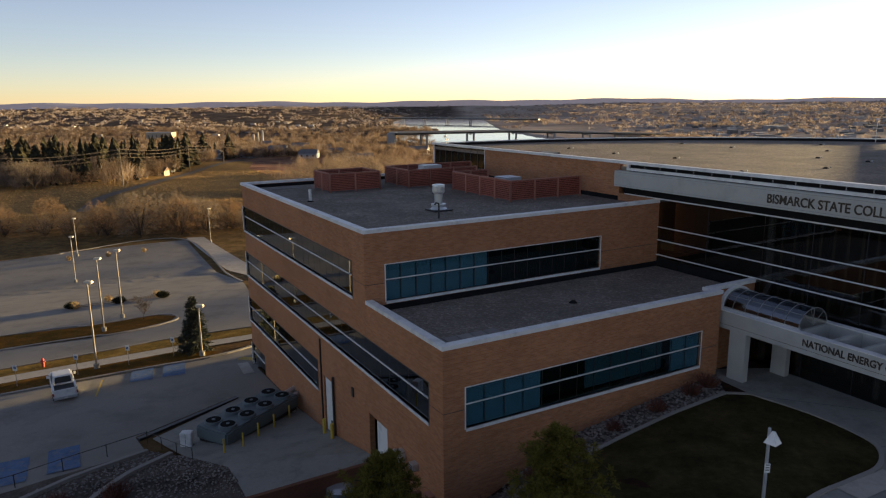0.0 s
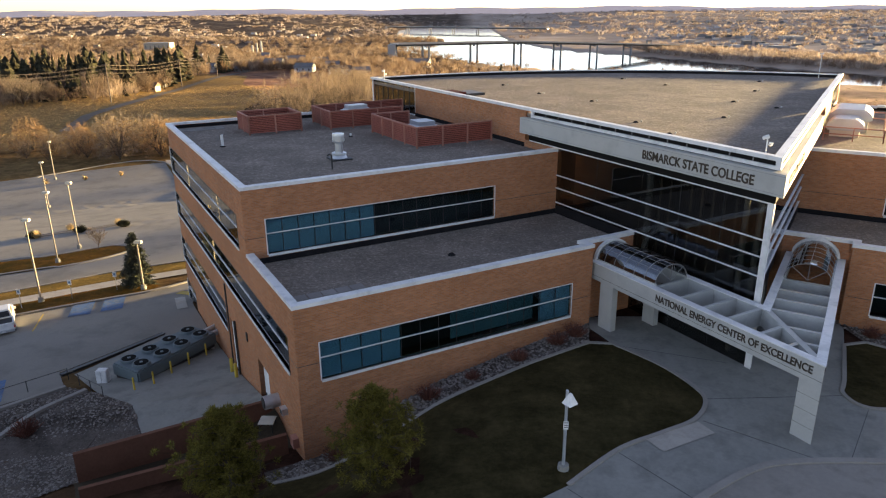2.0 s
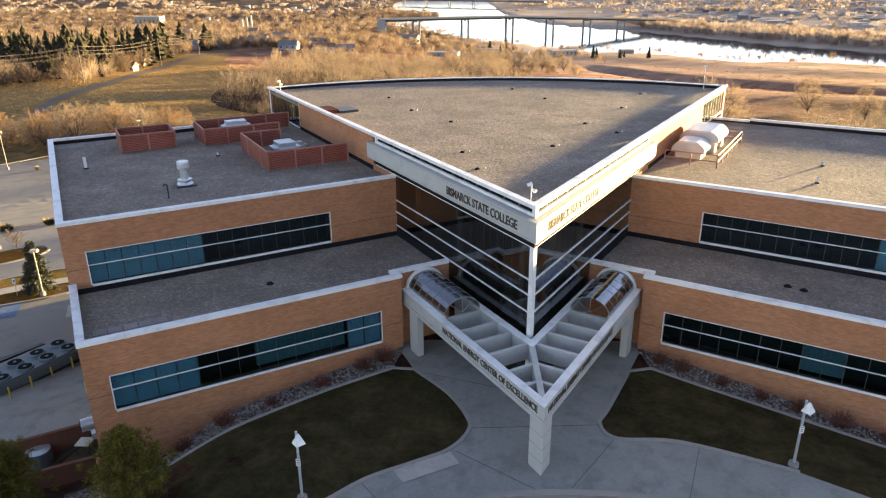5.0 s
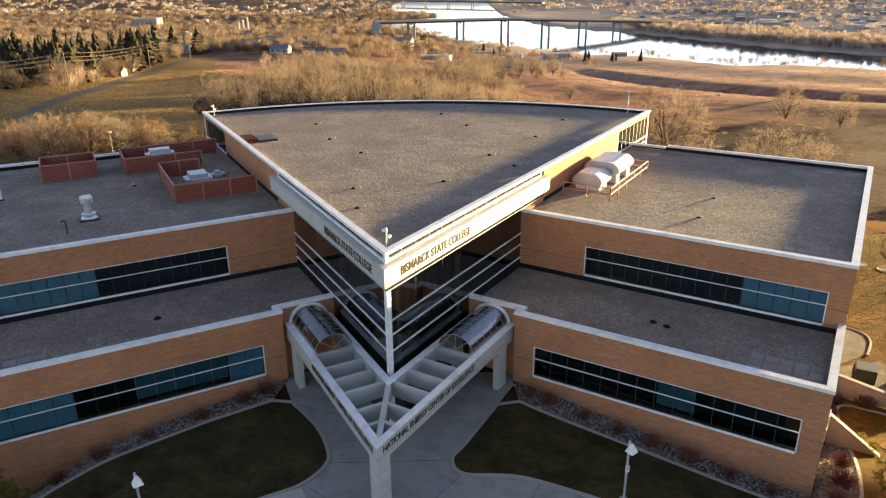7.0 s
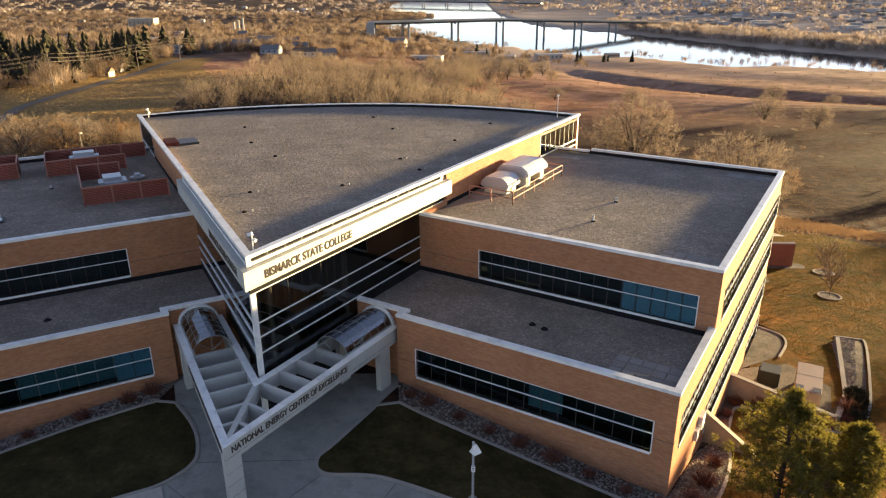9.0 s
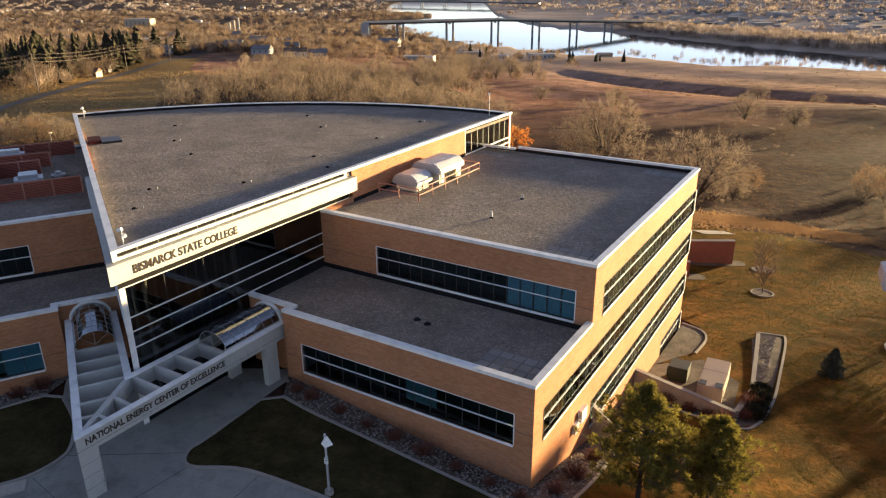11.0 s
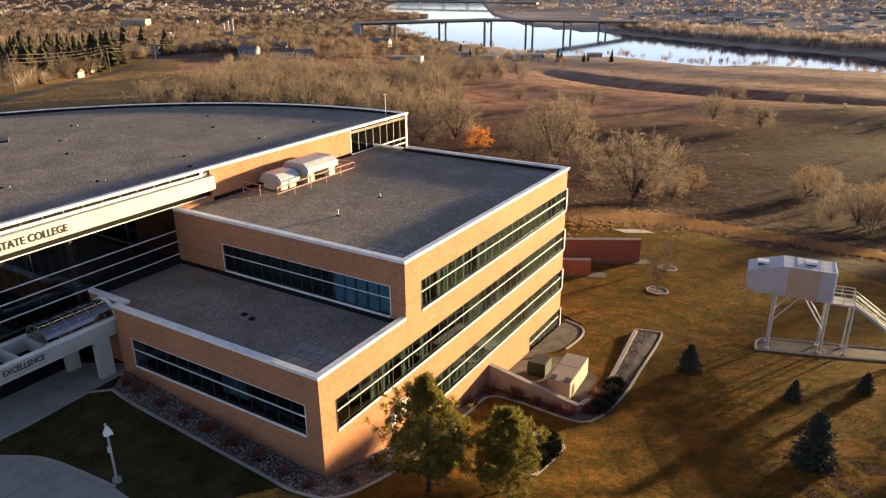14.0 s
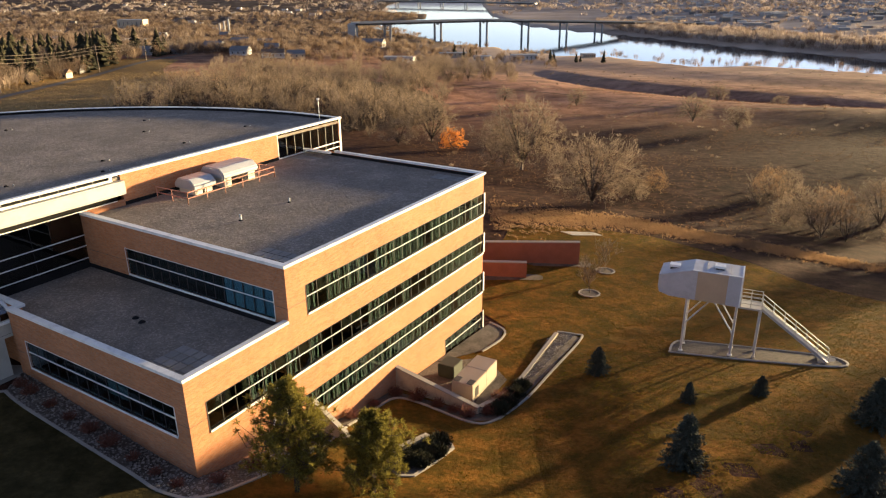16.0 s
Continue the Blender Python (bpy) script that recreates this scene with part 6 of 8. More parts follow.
TRUNK = bark("grey_bark", (0.075, 0.056, 0.042))
TWIG = bark("bare_twigs", (0.215, 0.160, 0.115), 0.2, 0.4, 0.3)
TWIG_O = bark("orange_twigs", (0.25, 0.150, 0.080), 0.2, 0.4, 0.3)
TWIG_R = bark("red_brown_shrub", (0.15, 0.06, 0.042))
WOOD = bark("far_bare_woods", (0.170, 0.122, 0.086), 0.2, 0.5, 0.3)
# The second, paler tone is for far woods: distance haze put into the colour.
BROWN_W, HAZE_W = (0.205, 0.142, 0.098), (0.335, 0.255, 0.200)
GROVE = bark("pale_grove_stems", (0.235, 0.172, 0.120), 0.2, 0.5, 0.3)
NEEDLE = bark("pine_needles", (0.150, 0.124, 0.026), 0.3, 0.5, 0.35)
SPRUCE = bark("spruce_needles", (0.056, 0.062, 0.046))
CONIFER = bark("far_conifers", (0.030, 0.027, 0.015), 0.3, 0.4)
STONE = surface("loose_stone", (0.21, 0.18, 0.155), 0.9, 0.2, 8, 1.0, 0.2, isl=0.4)


def mesh_of(name, verts, faces, material):
    me = bpy.data.meshes.new(name)
    me.from_pydata(np.asarray(verts).tolist(), [], np.asarray(faces).tolist())
    me.materials.append(material)
    return me


def rods(segs):
    """Three-sided tapered rods for rows of x0 y0 z0 x1 y1 z1 r0 r1."""
    s = np.asarray(segs, float)
    p0, p1 = s[:, :3], s[:, 3:6]
    d = p1 - p0
    d /= np.linalg.norm(d, axis=1, keepdims=True) + 1e-9
    ref = np.where(np.abs(d[:, 2:3]) > 0.9, [[1.0, 0, 0]], [[0, 0, 1.0]])
    u = np.cross(d, ref)
    u /= np.linalg.norm(u, axis=1, keepdims=True) + 1e-9
    w = np.cross(d, u)
    ring = []
    for p, r in ((p0, s[:, 6:7]), (p1, s[:, 7:8])):
        for k in range(3):
            a = 2 * math.pi * k / 3
            ring.append(p + r * (u * math.cos(a) + w * math.sin(a)))
    v = np.stack(ring, 1).reshape(-1, 3)
    b = (np.arange(len(s)) * 6)[:, None]
    f = np.concatenate([b + [k, (k + 1) % 3, 3 + (k + 1) % 3, 3 + k] for k in range(3)])
    return v, f


def branch_tree(rg, h, spread, forks=6, levels=4, r0=None, up=0.35, trunk=0.28):
    """Limbs and twigs of a bare spreading tree: two lists of rods."""
    limbs, twigs = [], []
    r0 = r0 or h * 0.026

    def grow(p, d, ln, r, lv):
        mid = p + d * ln * 0.5 + rg.normal(0, ln * 0.05, 3)
        end = p + d * ln + rg.normal(0, ln * 0.07, 3)
        to = limbs if lv < 2 else twigs
        to.append([*p, *mid, r, r * 0.8])
        to.append([*mid, *end, r * 0.8, r * 0.5])
        if lv >= levels:
            return
        n = forks + (2 if lv == 0 else 0) - (2 if lv == levels - 1 else 0)
        for k in range(n):
            f = rg.uniform(0.55, 1.0) if lv == 0 else rg.uniform(0.3, 1.0)
            q = p + (end - p) * f
            az = (k + rg.uniform(0, 0.8)) * 2 * math.pi / n
            tilt = rg.uniform(0.45, 1.1) * spread
            side = np.array([math.cos(az), math.sin(az), 0.0])
            nd = d * math.cos(tilt) + side * math.sin(tilt) + np.array([0, 0, up * 0.35])
            nd /= np.linalg.norm(nd)
            grow(q, nd, h * 0.44 * rg.uniform(0.75, 1.15) if lv == 0 else ln * rg.uniform(0.42, 0.66), max(r * (0.6 if lv == 0 else 0.48), 0.024), lv + 1)

    grow(np.array([0, 0, -0.3]), np.array([rg.normal(0, 0.06), rg.normal(0, 0.06), 1.0]), h * trunk, r0, 0)
    return limbs, twigs


def fan_spray(rg, n, h, w, r, low=0.0):
    """A spray of thin upright stems from the ground: brush and shrubs."""
    az, k = rg.uniform(0, 2 * math.pi, n), np.sqrt(rg.uniform(0, 1, n))
    x0, y0 = k * np.cos(az) * w * 0.35, k * np.sin(az) * w * 0.35
    hh = h * rg.uniform(0.55, 1.0, n) * (1 - 0.45 * k * k)
    x1, y1 = k * np.cos(az) * w * 0.95 + rg.normal(0, w * 0.1, n), k * np.sin(az) * w * 0.95 + rg.normal(0, w * 0.1, n)
    z0 = np.full(n, low) + rg.uniform(0, 0.3, n) * hh
    return np.stack([x0, y0, z0, x1, y1, hh, np.full(n, r), np.full(n, r * 0.5)], 1)


def slivers(segs):
    """Slim pointed strips for the finest twigs, of rows as for rods."""
    s = np.asarray(segs, float)
    rg = np.random.default_rng(len(s))
    p0, p1 = s[:, :3], s[:, 3:6]
    d = p1 - p0
    side = np.cross(d, rg.normal(0, 1, d.shape))
    side /= np.linalg.norm(side, axis=1, keepdims=True) + 1e-9
    mid = (p0 + p1) / 2 + rg.normal(0, 0.05, d.shape) * np.linalg.norm(d, axis=1, keepdims=True)
    v = np.stack([p0, mid + side * s[:, 6:7], p1, mid - side * s[:, 6:7]], 1).reshape(-1, 3)
    return v, np.arange(4 * len(s)).reshape(-1, 4)


def vase_tree(seed, h, stems, tilt, counts, up, trunk, r0, fine, mat, wide=1.0):
    """A bare tree: stems from a short trunk, forking outward and up into fans of fine twigs."""
    rg = np.random.default_rng(seed)
    base = np.array([0.0, 0.0, h * trunk])
    az = (np.arange(stems) + rg.uniform(0, 0.8, stems)) * 2 * math.pi / stems
    tl = tilt * rg.uniform(0.25, 1.15, stems)
    d = np.stack([np.cos(az) * np.sin(tl) * wide, np.sin(az) * np.sin(tl) * wide, np.cos(tl)], 1)
    p = np.repeat(base[None], stems, 0) * rg.uniform(0.4, 1.0, (stems, 1))
    ln = h * (1 - trunk) * 0.62 * rg.uniform(0.75, 1.1, stems)
    rad = np.full(stems, r0 * 0.55)
    wood = [np.array([[0, 0, -0.4, *base, r0, r0 * 0.7]])] if trunk > 0.02 else []
    thin = []
    for lv, n in enumerate(counts + (0,)):
        bend = rg.normal(0, 0.06, p.shape) * ln[:, None]
        mid = p + d * ln[:, None] * 0.5 + bend
        end = p + d * ln[:, None] + np.stack([np.zeros(len(p)), np.zeros(len(p)), up * 0.18 * ln], 1)
        if n:
            rows = np.concatenate([np.concatenate([p, mid, rad[:, None], rad[:, None] * 0.8], 1), np.concatenate([mid, end, rad[:, None] * 0.8, rad[:, None] * 0.45], 1)])
        else:
            rows = np.concatenate([p, end, rad[:, None], rad[:, None] * 0.5], 1)
        (wood if lv < 2 else thin).append(rows)
        if not n:
            break
        f = rg.uniform(0.28, 1.0, (len(p), n))
        q = np.where(f[..., None] < 0.5, p[:, None] + (mid - p)[:, None] * 2 * f[..., None], mid[:, None] + (end - mid)[:, None] * (2 * f[..., None] - 1)).reshape(-1, 3)
        side = rg.normal(0, 1, (len(q), 3))
        dd = np.repeat(d, n, 0) + side * 0.56 + [0, 0, up * 0.35]
        dd /= np.linalg.norm(dd, axis=1, keepdims=True)
        ln = np.repeat(ln, n) * rg.uniform(0.36, 0.68, len(q))
        rad = np.maximum(np.repeat(rad, n) * 0.5, fine)
        p, d = q, dd
    sl = np.concatenate(thin)
    parts = [("crown", mesh_of("crown", *slivers(sl), mat))]
    parts.insert(0, ("trunk", mesh_of("trunk", *rods(np.concatenate(wood)), TRUNK)))
    return Kind(parts)


class Kind:
    """A kind of plant: meshes made once and shared by all its plants."""
    def __init__(self, parts):
        self.parts = parts

    def put(self, name, x, y, label, cat, group, size=1.0, turn=0.0, lift=0.0):
        t = thing(name, label, cat, group, at=(x, y, float(terrain(x, y)) + lift))
        t.rotation_euler = (0, 0, turn)
        t.scale = (size, size, size)
        for nm, me in self.parts:
            ob = new(nm, me)
            ob.parent = t
        return t


def bare_kind(seed, h, spread, twig=None, **kw):
    rg = np.random.default_rng(seed)
    a, b = branch_tree(rg, h, spread, **kw)
    # fine outer twigs
    tips = np.array(b)[rg.integers(0, len(b), min(len(b), 900)), 3:6]
    fine = np.concatenate([tips, tips + rg.normal(0, h * 0.035, tips.shape) + [0, 0, h * 0.02], np.full((len(tips), 1), 0.022), np.full((len(tips), 1), 0.012)], 1)
    return Kind([("trunk", mesh_of("trunk", *rods(a[:1]), TRUNK)), ("crown", mesh_of("crown", *rods(np.concatenate([np.array(a[1:]), np.array(b), fine])), twig or TWIG))])


def dome_tree(seed, h, w, low, limbs, n2, n3, n4, mat, r0, twig=0.016):
    """A bare tree with a full rounded crown: arching limbs, boughs to the edge of the crown and many fine twigs."""
    rg = np.random.default_rng(seed)
    mid, rz = h * (low + (1 - low) * 0.42), h * (1 - low) * 0.58
    ph = rg.uniform(0, 6.28, 4)

    def crown(n, r_lo, r_hi, down=-0.8):
        az, u, r = rg.uniform(0, 6.283, n), rg.uniform(down, 1.0, n), rg.uniform(r_lo, r_hi, n)
        r = r * (1 + 0.13 * np.sin(3 * az + ph[0]) + 0.10 * np.sin(5 * az + ph[1] + 3 * u) + 0.08 * np.sin(7 * u + ph[2]))
        c = np.sqrt(1 - u * u)
        return np.stack([w * r * c * np.cos(az), w * r * c * np.sin(az), np.maximum(mid + rz * r * u, 0.15 * h * low + 0.3)], 1)

    def nearest(tips, stem):
        d = np.linalg.norm(tips[:, None] - stem[None], axis=2) + 0.6 * np.maximum(stem[None, :, 2] - tips[:, None, 2], 0)
        return stem[np.argmin(d, 1)]

    def arcs(a, b, bend, steps, ra, rb):
        c = (a + b) / 2 + bend + rg.normal(0, 0.05, a.shape) * np.linalg.norm(b - a, axis=1, keepdims=True)
        t = np.linspace(0, 1, steps + 1)[None, :, None]
        p = (1 - t) ** 2 * a[:, None] + 2 * t * (1 - t) * c[:, None] + t * t * b[:, None]
        r = np.broadcast_to(ra + (rb - ra) * t, p.shape[:2] + (1,))
        return p, np.concatenate([p[:, :-1], p[:, 1:], r[:, :-1], r[:, 1:]], 2).reshape(-1, 8)

    az = (np.arange(limbs) + rg.uniform(0, 0.7, limbs)) * 2.4
    el = rg.uniform(-0.1, 0.95, limbs)
    ends = np.stack([0.62 * w * np.cos(az) * np.sqrt(1 - el * el), 0.62 * w * np.sin(az) * np.sqrt(1 - el * el), mid + 0.62 * rz * el], 1)
    base = np.stack([np.zeros(limbs), np.zeros(limbs), h * low * rg.uniform(0.5, 1.1, limbs)], 1)
    p1, s1 = arcs(base, ends, np.array([0, 0, 0.04 * h]), 6, r0 * 0.5, r0 * 0.16)
    t2 = crown(n2, 0.6, 0.92)
    p2, s2 = arcs(nearest(t2, p1[:, 1:].reshape(-1, 3)), t2, np.array([0, 0, 0.02 * h]), 4, r0 * 0.11, twig * 1.3)
    t3 = crown(n3, 0.45, 1.0)
    p3, s3 = arcs(nearest(t3, p2[:, 1:].reshape(-1, 3)), t3, np.array([0, 0, 0.01 * h]), 2, twig * 1.5, twig)
    k = rg.integers(0, n3, n4)
    f = rg.uniform(0.25, 1.0, (n4, 1))
    a = p3[k, 0] + (p3[k, 2] - p3[k, 0]) * f
    out = a - np.array([0, 0, mid * 0.6])
    out /= np.linalg.norm(out, axis=1, keepdims=True) + 1e-9
    d = out * 0.7 + rg.normal(0, 0.55, (n4, 3)) + [0, 0, 0.4]
    b = a + d / np.linalg.norm(d, axis=1, keepdims=True) * h * rg.uniform(0.04, 0.10, (n4, 1))
    s4 = np.concatenate([a, b, np.full((n4, 1), twig), np.full((n4, 1), twig)], 1)
    wood = np.concatenate([[[0, 0, -0.4, 0, 0, h * low * 1.1 + 0.1, r0, r0 * 0.6]], s1, s2])
    return Kind([("trunk", mesh_of("trunk", *rods(wood), TRUNK)), ("crown", mesh_of("crown", *slivers(np.concatenate([s3, s4])), mat))])


BIG = [dome_tree(11 + k, 12.0, 8.2 - 0.8 * (k % 2), 0.11, 15, 120, 1000, 7200, TWIG, 0.34, 0.021) for k in range(4)]
DOMES = [dome_tree(31 + k, 10.0, 5.8, 0.03, 16, 100, 900, 6000, TWIG_O if k % 2 else TWIG, 0.2) for k in range(4)]
TOWN = [dome_tree(41 + k, 11.0, 5.2, 0.16, 9, 50, 260, 1000, WOOD, 0.3, 0.04) for k in range(3)]
SAP = [bare_kind(51 + k, 5.5, 0.75, forks=5, levels=3, up=0.7, r0=0.07, trunk=0.3) for k in range(2)]


def bush_kind(seed, h, w, n, r, mat):
    rg = np.random.default_rng(seed)
    s = fan_spray(rg, n, h, w, r)
    e = s[rg.integers(0, n, n), :]
    p = e[:, :3] + (e[:, 3:6] - e[:, :3]) * rg.uniform(0.4, 1, (n, 1))
    q = p + rg.normal(0, h * 0.13, p.shape) + [0, 0, h * 0.06]
    fine = np.concatenate([p, q, np.full((n, 1), r * 0.7), np.full((n, 1), r * 0.4)], 1)
    return Kind([("crown", mesh_of("crown", *rods(np.concatenate([s, fine])), mat))])


TALL = [vase_tree(61 + k, 13.5, 6, 0.55, (6, 6, 5), 0.9, 0.05, 0.2, 0.026, GROVE) for k in range(4)]
BUSH = [vase_tree(71 + k, 6.5, 9, 0.95, (5, 4, 4), 0.7, 0.03, 0.10, 0.022, TWIG if k else TWIG_O) for k in range(3)]
SHRUB = [bush_kind(81 + k, 0.9, 0.75, 160, 0.014, TWIG_R) for k in range(3)]
BALL = dome_tree(90, 3.4, 2.3, 0.04, 14, 70, 500, 3000, bark("orange_leaves", (0.50, 0.19, 0.045), 0.2, 0.25, 0.5), 0.06, 0.03)
GRASSY = bush_kind(93, 1.4, 0.7, 200, 0.012, bark("straw_grass", (0.45, 0.33, 0.17)))


def blades(rg, centres, dirs, ln, w):
    """Thin pointed needle blades at places."""
    n = len(centres)
    d = dirs / (np.linalg.norm(dirs, axis=1, keepdims=True) + 1e-9)
    side = np.cross(d, rg.normal(0, 1, (n, 3)))
    side /= np.linalg.norm(side, axis=1, keepdims=True) + 1e-9
    ln = ln * rg.uniform(0.6, 1.2, (n, 1))
    v = np.stack([centres - side * w, centres + side * w, centres + d * ln], 1).reshape(-1, 3)
    return v, np.arange(3 * n).reshape(-1, 3)


def spruce_kind(seed, h, w):
    rg = np.random.default_rng(seed)
    segs, cs, ds = [[0, 0, -0.2, 0, 0, h, h * 0.022, 0.02]], [], []
    z = h * 0.06
    while z < h * 0.97:
        f = 1 - z / h
        reach = w * (f ** 0.85) * rg.uniform(0.85, 1.1) + 0.06
        m = int(7 + 9 * f)
        for k in range(m):
            az = rg.uniform(0, 2 * math.pi)
            r = reach * rg.uniform(0.7, 1.12)
            d = np.array([math.cos(az), math.sin(az), -0.18 + 0.5 * (1 - f)])
            end = np.array([0, 0, z]) + d * r
            segs.append([0, 0, z, *end, 0.03, 0.01])
            n = int(14 + 30 * r)
            tt = rg.uniform(0.15, 1.05, (n, 1))
            cs.append(np.array([0, 0, z]) + d * r * tt + rg.normal(0, 0.07, (n, 3)))
            ds.append(d + rg.normal(0, 0.55, (n, 3)) + [0, 0, -0.15])
        z += h * 0.035 * (0.6 + 0.6 * f)
    v, f = blades(rg, np.concatenate(cs), np.concatenate(ds), 0.042 * h + 0.06, 0.042)
    return Kind([("trunk", mesh_of("trunk", *rods(segs), TRUNK)), ("crown", mesh_of("crown", v, f, SPRUCE))])


SPR = [spruce_kind(101, 5.4, 2.2), spruce_kind(102, 5.3, 2.4), spruce_kind(103, 6.0, 1.75)]


def pine_kind(seed, h, w):
    """An open pine: limbs that end in tufts of long needles."""
    rg = np.random.default_rng(seed)
    segs, cs, ds = [[0, 0, -0.3, 0.1, 0, h * 0.5, h * 0.024, h * 0.018], [0.1, 0, h * 0.5, 0, 0.1, h, h * 0.018, 0.03]], [], []
    for i in range(74):
        z = h * (0.12 + 0.86 * (i / 74) ** 0.9)
        f = math.sin(math.pi * min(1, 0.28 + 0.72 * (z / h)) ** 1.15)
        reach = w * max(0.16, f) * rg.uniform(0.6, 1.15)
        az = i * 2.4 + rg.normal(0, 0.3)
        d = np.array([math.cos(az), math.sin(az), rg.uniform(0.05, 0.6)])
        p0 = np.array([0, 0, z])
        end = p0 + d * reach
        segs.append([*p0, *end, 0.05, 0.02])
        for t in np.linspace(0.35, 1.0, int(4 + reach * 3.6)):
            c = p0 + (end - p0) * t + rg.normal(0, 0.16 * reach * t + 0.05, 3)
            segs.append([*(p0 + (end - p0) * t), *c, 0.02, 0.012])
            n = 60
            dd = rg.normal(0, 1, (n, 3)) + d * 0.5 + [0, 0, 0.55]
            dd /= np.linalg.norm(dd, axis=1, keepdims=True)
            cs.append(c + dd * rg.uniform(0.0, 0.24, (n, 1)))
            ds.append(dd)
    v, f = blades(rg, np.concatenate(cs), np.concatenate(ds), 0.20, 0.026)
    return Kind([("trunk", mesh_of("trunk", *rods(segs), TRUNK)), ("crown", mesh_of("crown", v, f, NEEDLE))])


PINE = [pine_kind(121, 8.0, 2.5), pine_kind(122, 6.5, 2.3)]
PL = "green pine tree with long needles and a visible trunk"
for x, y, k, sz, tn in ((-27.6, -1.4, 1, 0.84, 0.0), (-20.4, -2.0, 1, 0.77, 2.0), (-37.8, -7.5, 0, 0.62, 1.0), (31.6, 3.4, 0, 1.05, 0.5), (36.4, 4.6, 1, 0.98, 3.0)):
    PINE[k].put("pine_tree", x, y, PL, "tree", "pines by the wings", sz, tn)
SL = "dark blue-green spruce tree on the grass"
for x, y, h, tn in ((-51.8, 41.6, 6.2, 8), (55.1, 26.0, 3.2, 1), (57.7, 8.0, 4.7, 2), (67.8, 19.8, 2.2, 3), (74.2, 14.1, 4.8, 4), (68.6, 5.3, 4.8, 5), (61.4, 18.8, 2.2, 6)):
    SPR[2 if tn == 8 else int(tn) % 2].put("spruce_tree", x, y, SL, "tree", "spruces on the lawn", h / 6.0, tn)
for k, (x, y, sz) in enumerate(((58.2, 48.9, 1.05), (61.9, 57.9, 1.0), (-64.3, 57.4, 0.7))):
    SAP[k % 2].put("sapling", x, y, "young bare tree in a round mulch ring", "tree", "saplings", sz, k)
BL = "bare spreading deciduous tree in the dry field"
for k, (x, y, sz) in enumerate(((68.6, 107.2, 1.28), (57.1, 145.8, 1.6), (134.4, 253.4, 0.95), (142.2, 226.5, 0.8), (20, 196, 0.85), (99, 330, 0.8), (170, 330, 0.75), (30.7, 203.5, 1.3), (-226, 306, 1.25), (-238, 318, 1.1), (-221, 322, 0.8), (-250, 330, 1.2), (-262, 310, 1.2), (78, 112, 0.5), (64, 360, 0.7), (210, 350, 0.7))):
    BIG[k % 4].put("bare_tree", x, y, BL, "tree", "bare trees in the field", sz, k * 1.3)
for k, (x, y, sz) in enumerate(((53, 155, 0.9), (56, 150, 0.8), (50, 158, 0.75), (104, 110, 0.5), (107, 107, 0.5), (106.6, 88, 0.62), (110, 86, 0.6))):
    TALL[k % 3].put("bare_tree", x, y, "slender bare tree with upright stems", "tree", "bare trees in the field", sz, k)
for k, (x, y, sz) in enumerate(((108.1, 95, 0.85), (113, 96.5, 0.8), (104.0, 97, 0.6), (109.3, 118, 0.7), (115, 121, 0.6), (85.4, 121.8, 0.55), (122, 97, 1.0), (131, 104, 1.0))):
    DOMES[k % 4].put("field_bush", x, y, "large golden-brown bare bush in the field", "bush", "bushes in the field", sz, k)
BALL.put("orange_bush", 38.1, 188.4, "round orange-brown autumn bush", "bush", "", 2.0, 0)
# trees past the view, added to account for the shade on the lawn
for k, (x, y, sz) in enumerate(((116, 71, 1.0), (125, 79, 0.9), (112, 44, 0.7), (150, 88, 0.7), (124, 26, 0.6))):
    BIG[k % 4].put("shade_tree", x, y, "tall bare tree past the lawn's east edge, unseen, added for its shade", "tree", "shade trees", sz, k)

# brush round the car park and the grove behind the atrium
rp = random.Random(3)
BC = "rounded orange-brown bare tree at the car park's edge"
for k, (x, y, h) in enumerate(((-108, 155, 13.0), (-98.5, 159, 10.5), (-93, 163, 10), (-90, 171, 9), (-104.7, 170, 11), (-118, 157, 8), (-122, 160, 8.5), (-140, 169, 9.5), (-132, 165, 6.5), (-146, 157, 8.5), (-152, 161, 9), (-112, 163, 10), (-97, 168, 10), (-87, 176, 8), (-83, 169, 7), (-127, 171, 8), (-160, 152, 8), (-168, 158, 9), (-102, 180, 8))):
    DOMES[k % 4].put("brush_tree", x, y, BC, "tree", "car-park trees", h / 10.0, k * 1.7)
for k in range(26):
    f = k / 25
    x, y = -150 + 76 * f + rp.uniform(-4, 4), 148 + 24 * f + rp.uniform(-2, 14)
    BUSH[k % 3].put("brush", x, y, "orange-brown bare brush at the car park's edge", "bush", "car-park brush", rp.uniform(0.5, 0.95), k)
n = 0
while n < 245:
    x, y = rp.uniform(-98, 32), rp.uniform(225, 430)
    if abs(x + 45 - (y - 300) * 0.05) < 78 - 0.12 * abs(y - 310) and rp.random() < 0.9:
        n += 1
        TALL[n % 4].put("grove_tree", x, y, "tan bare tree in a dense grove", "tree", "grove trees", rp.uniform(0.62, 1.1), n)
for k in range(60):
    x, y = rp.uniform(-98, 30), rp.uniform(205, 300)
    BUSH[k % 3].put("brush", x, y, "tan bare brush in the grove", "bush", "grove brush", rp.uniform(0.6, 1.1), k)

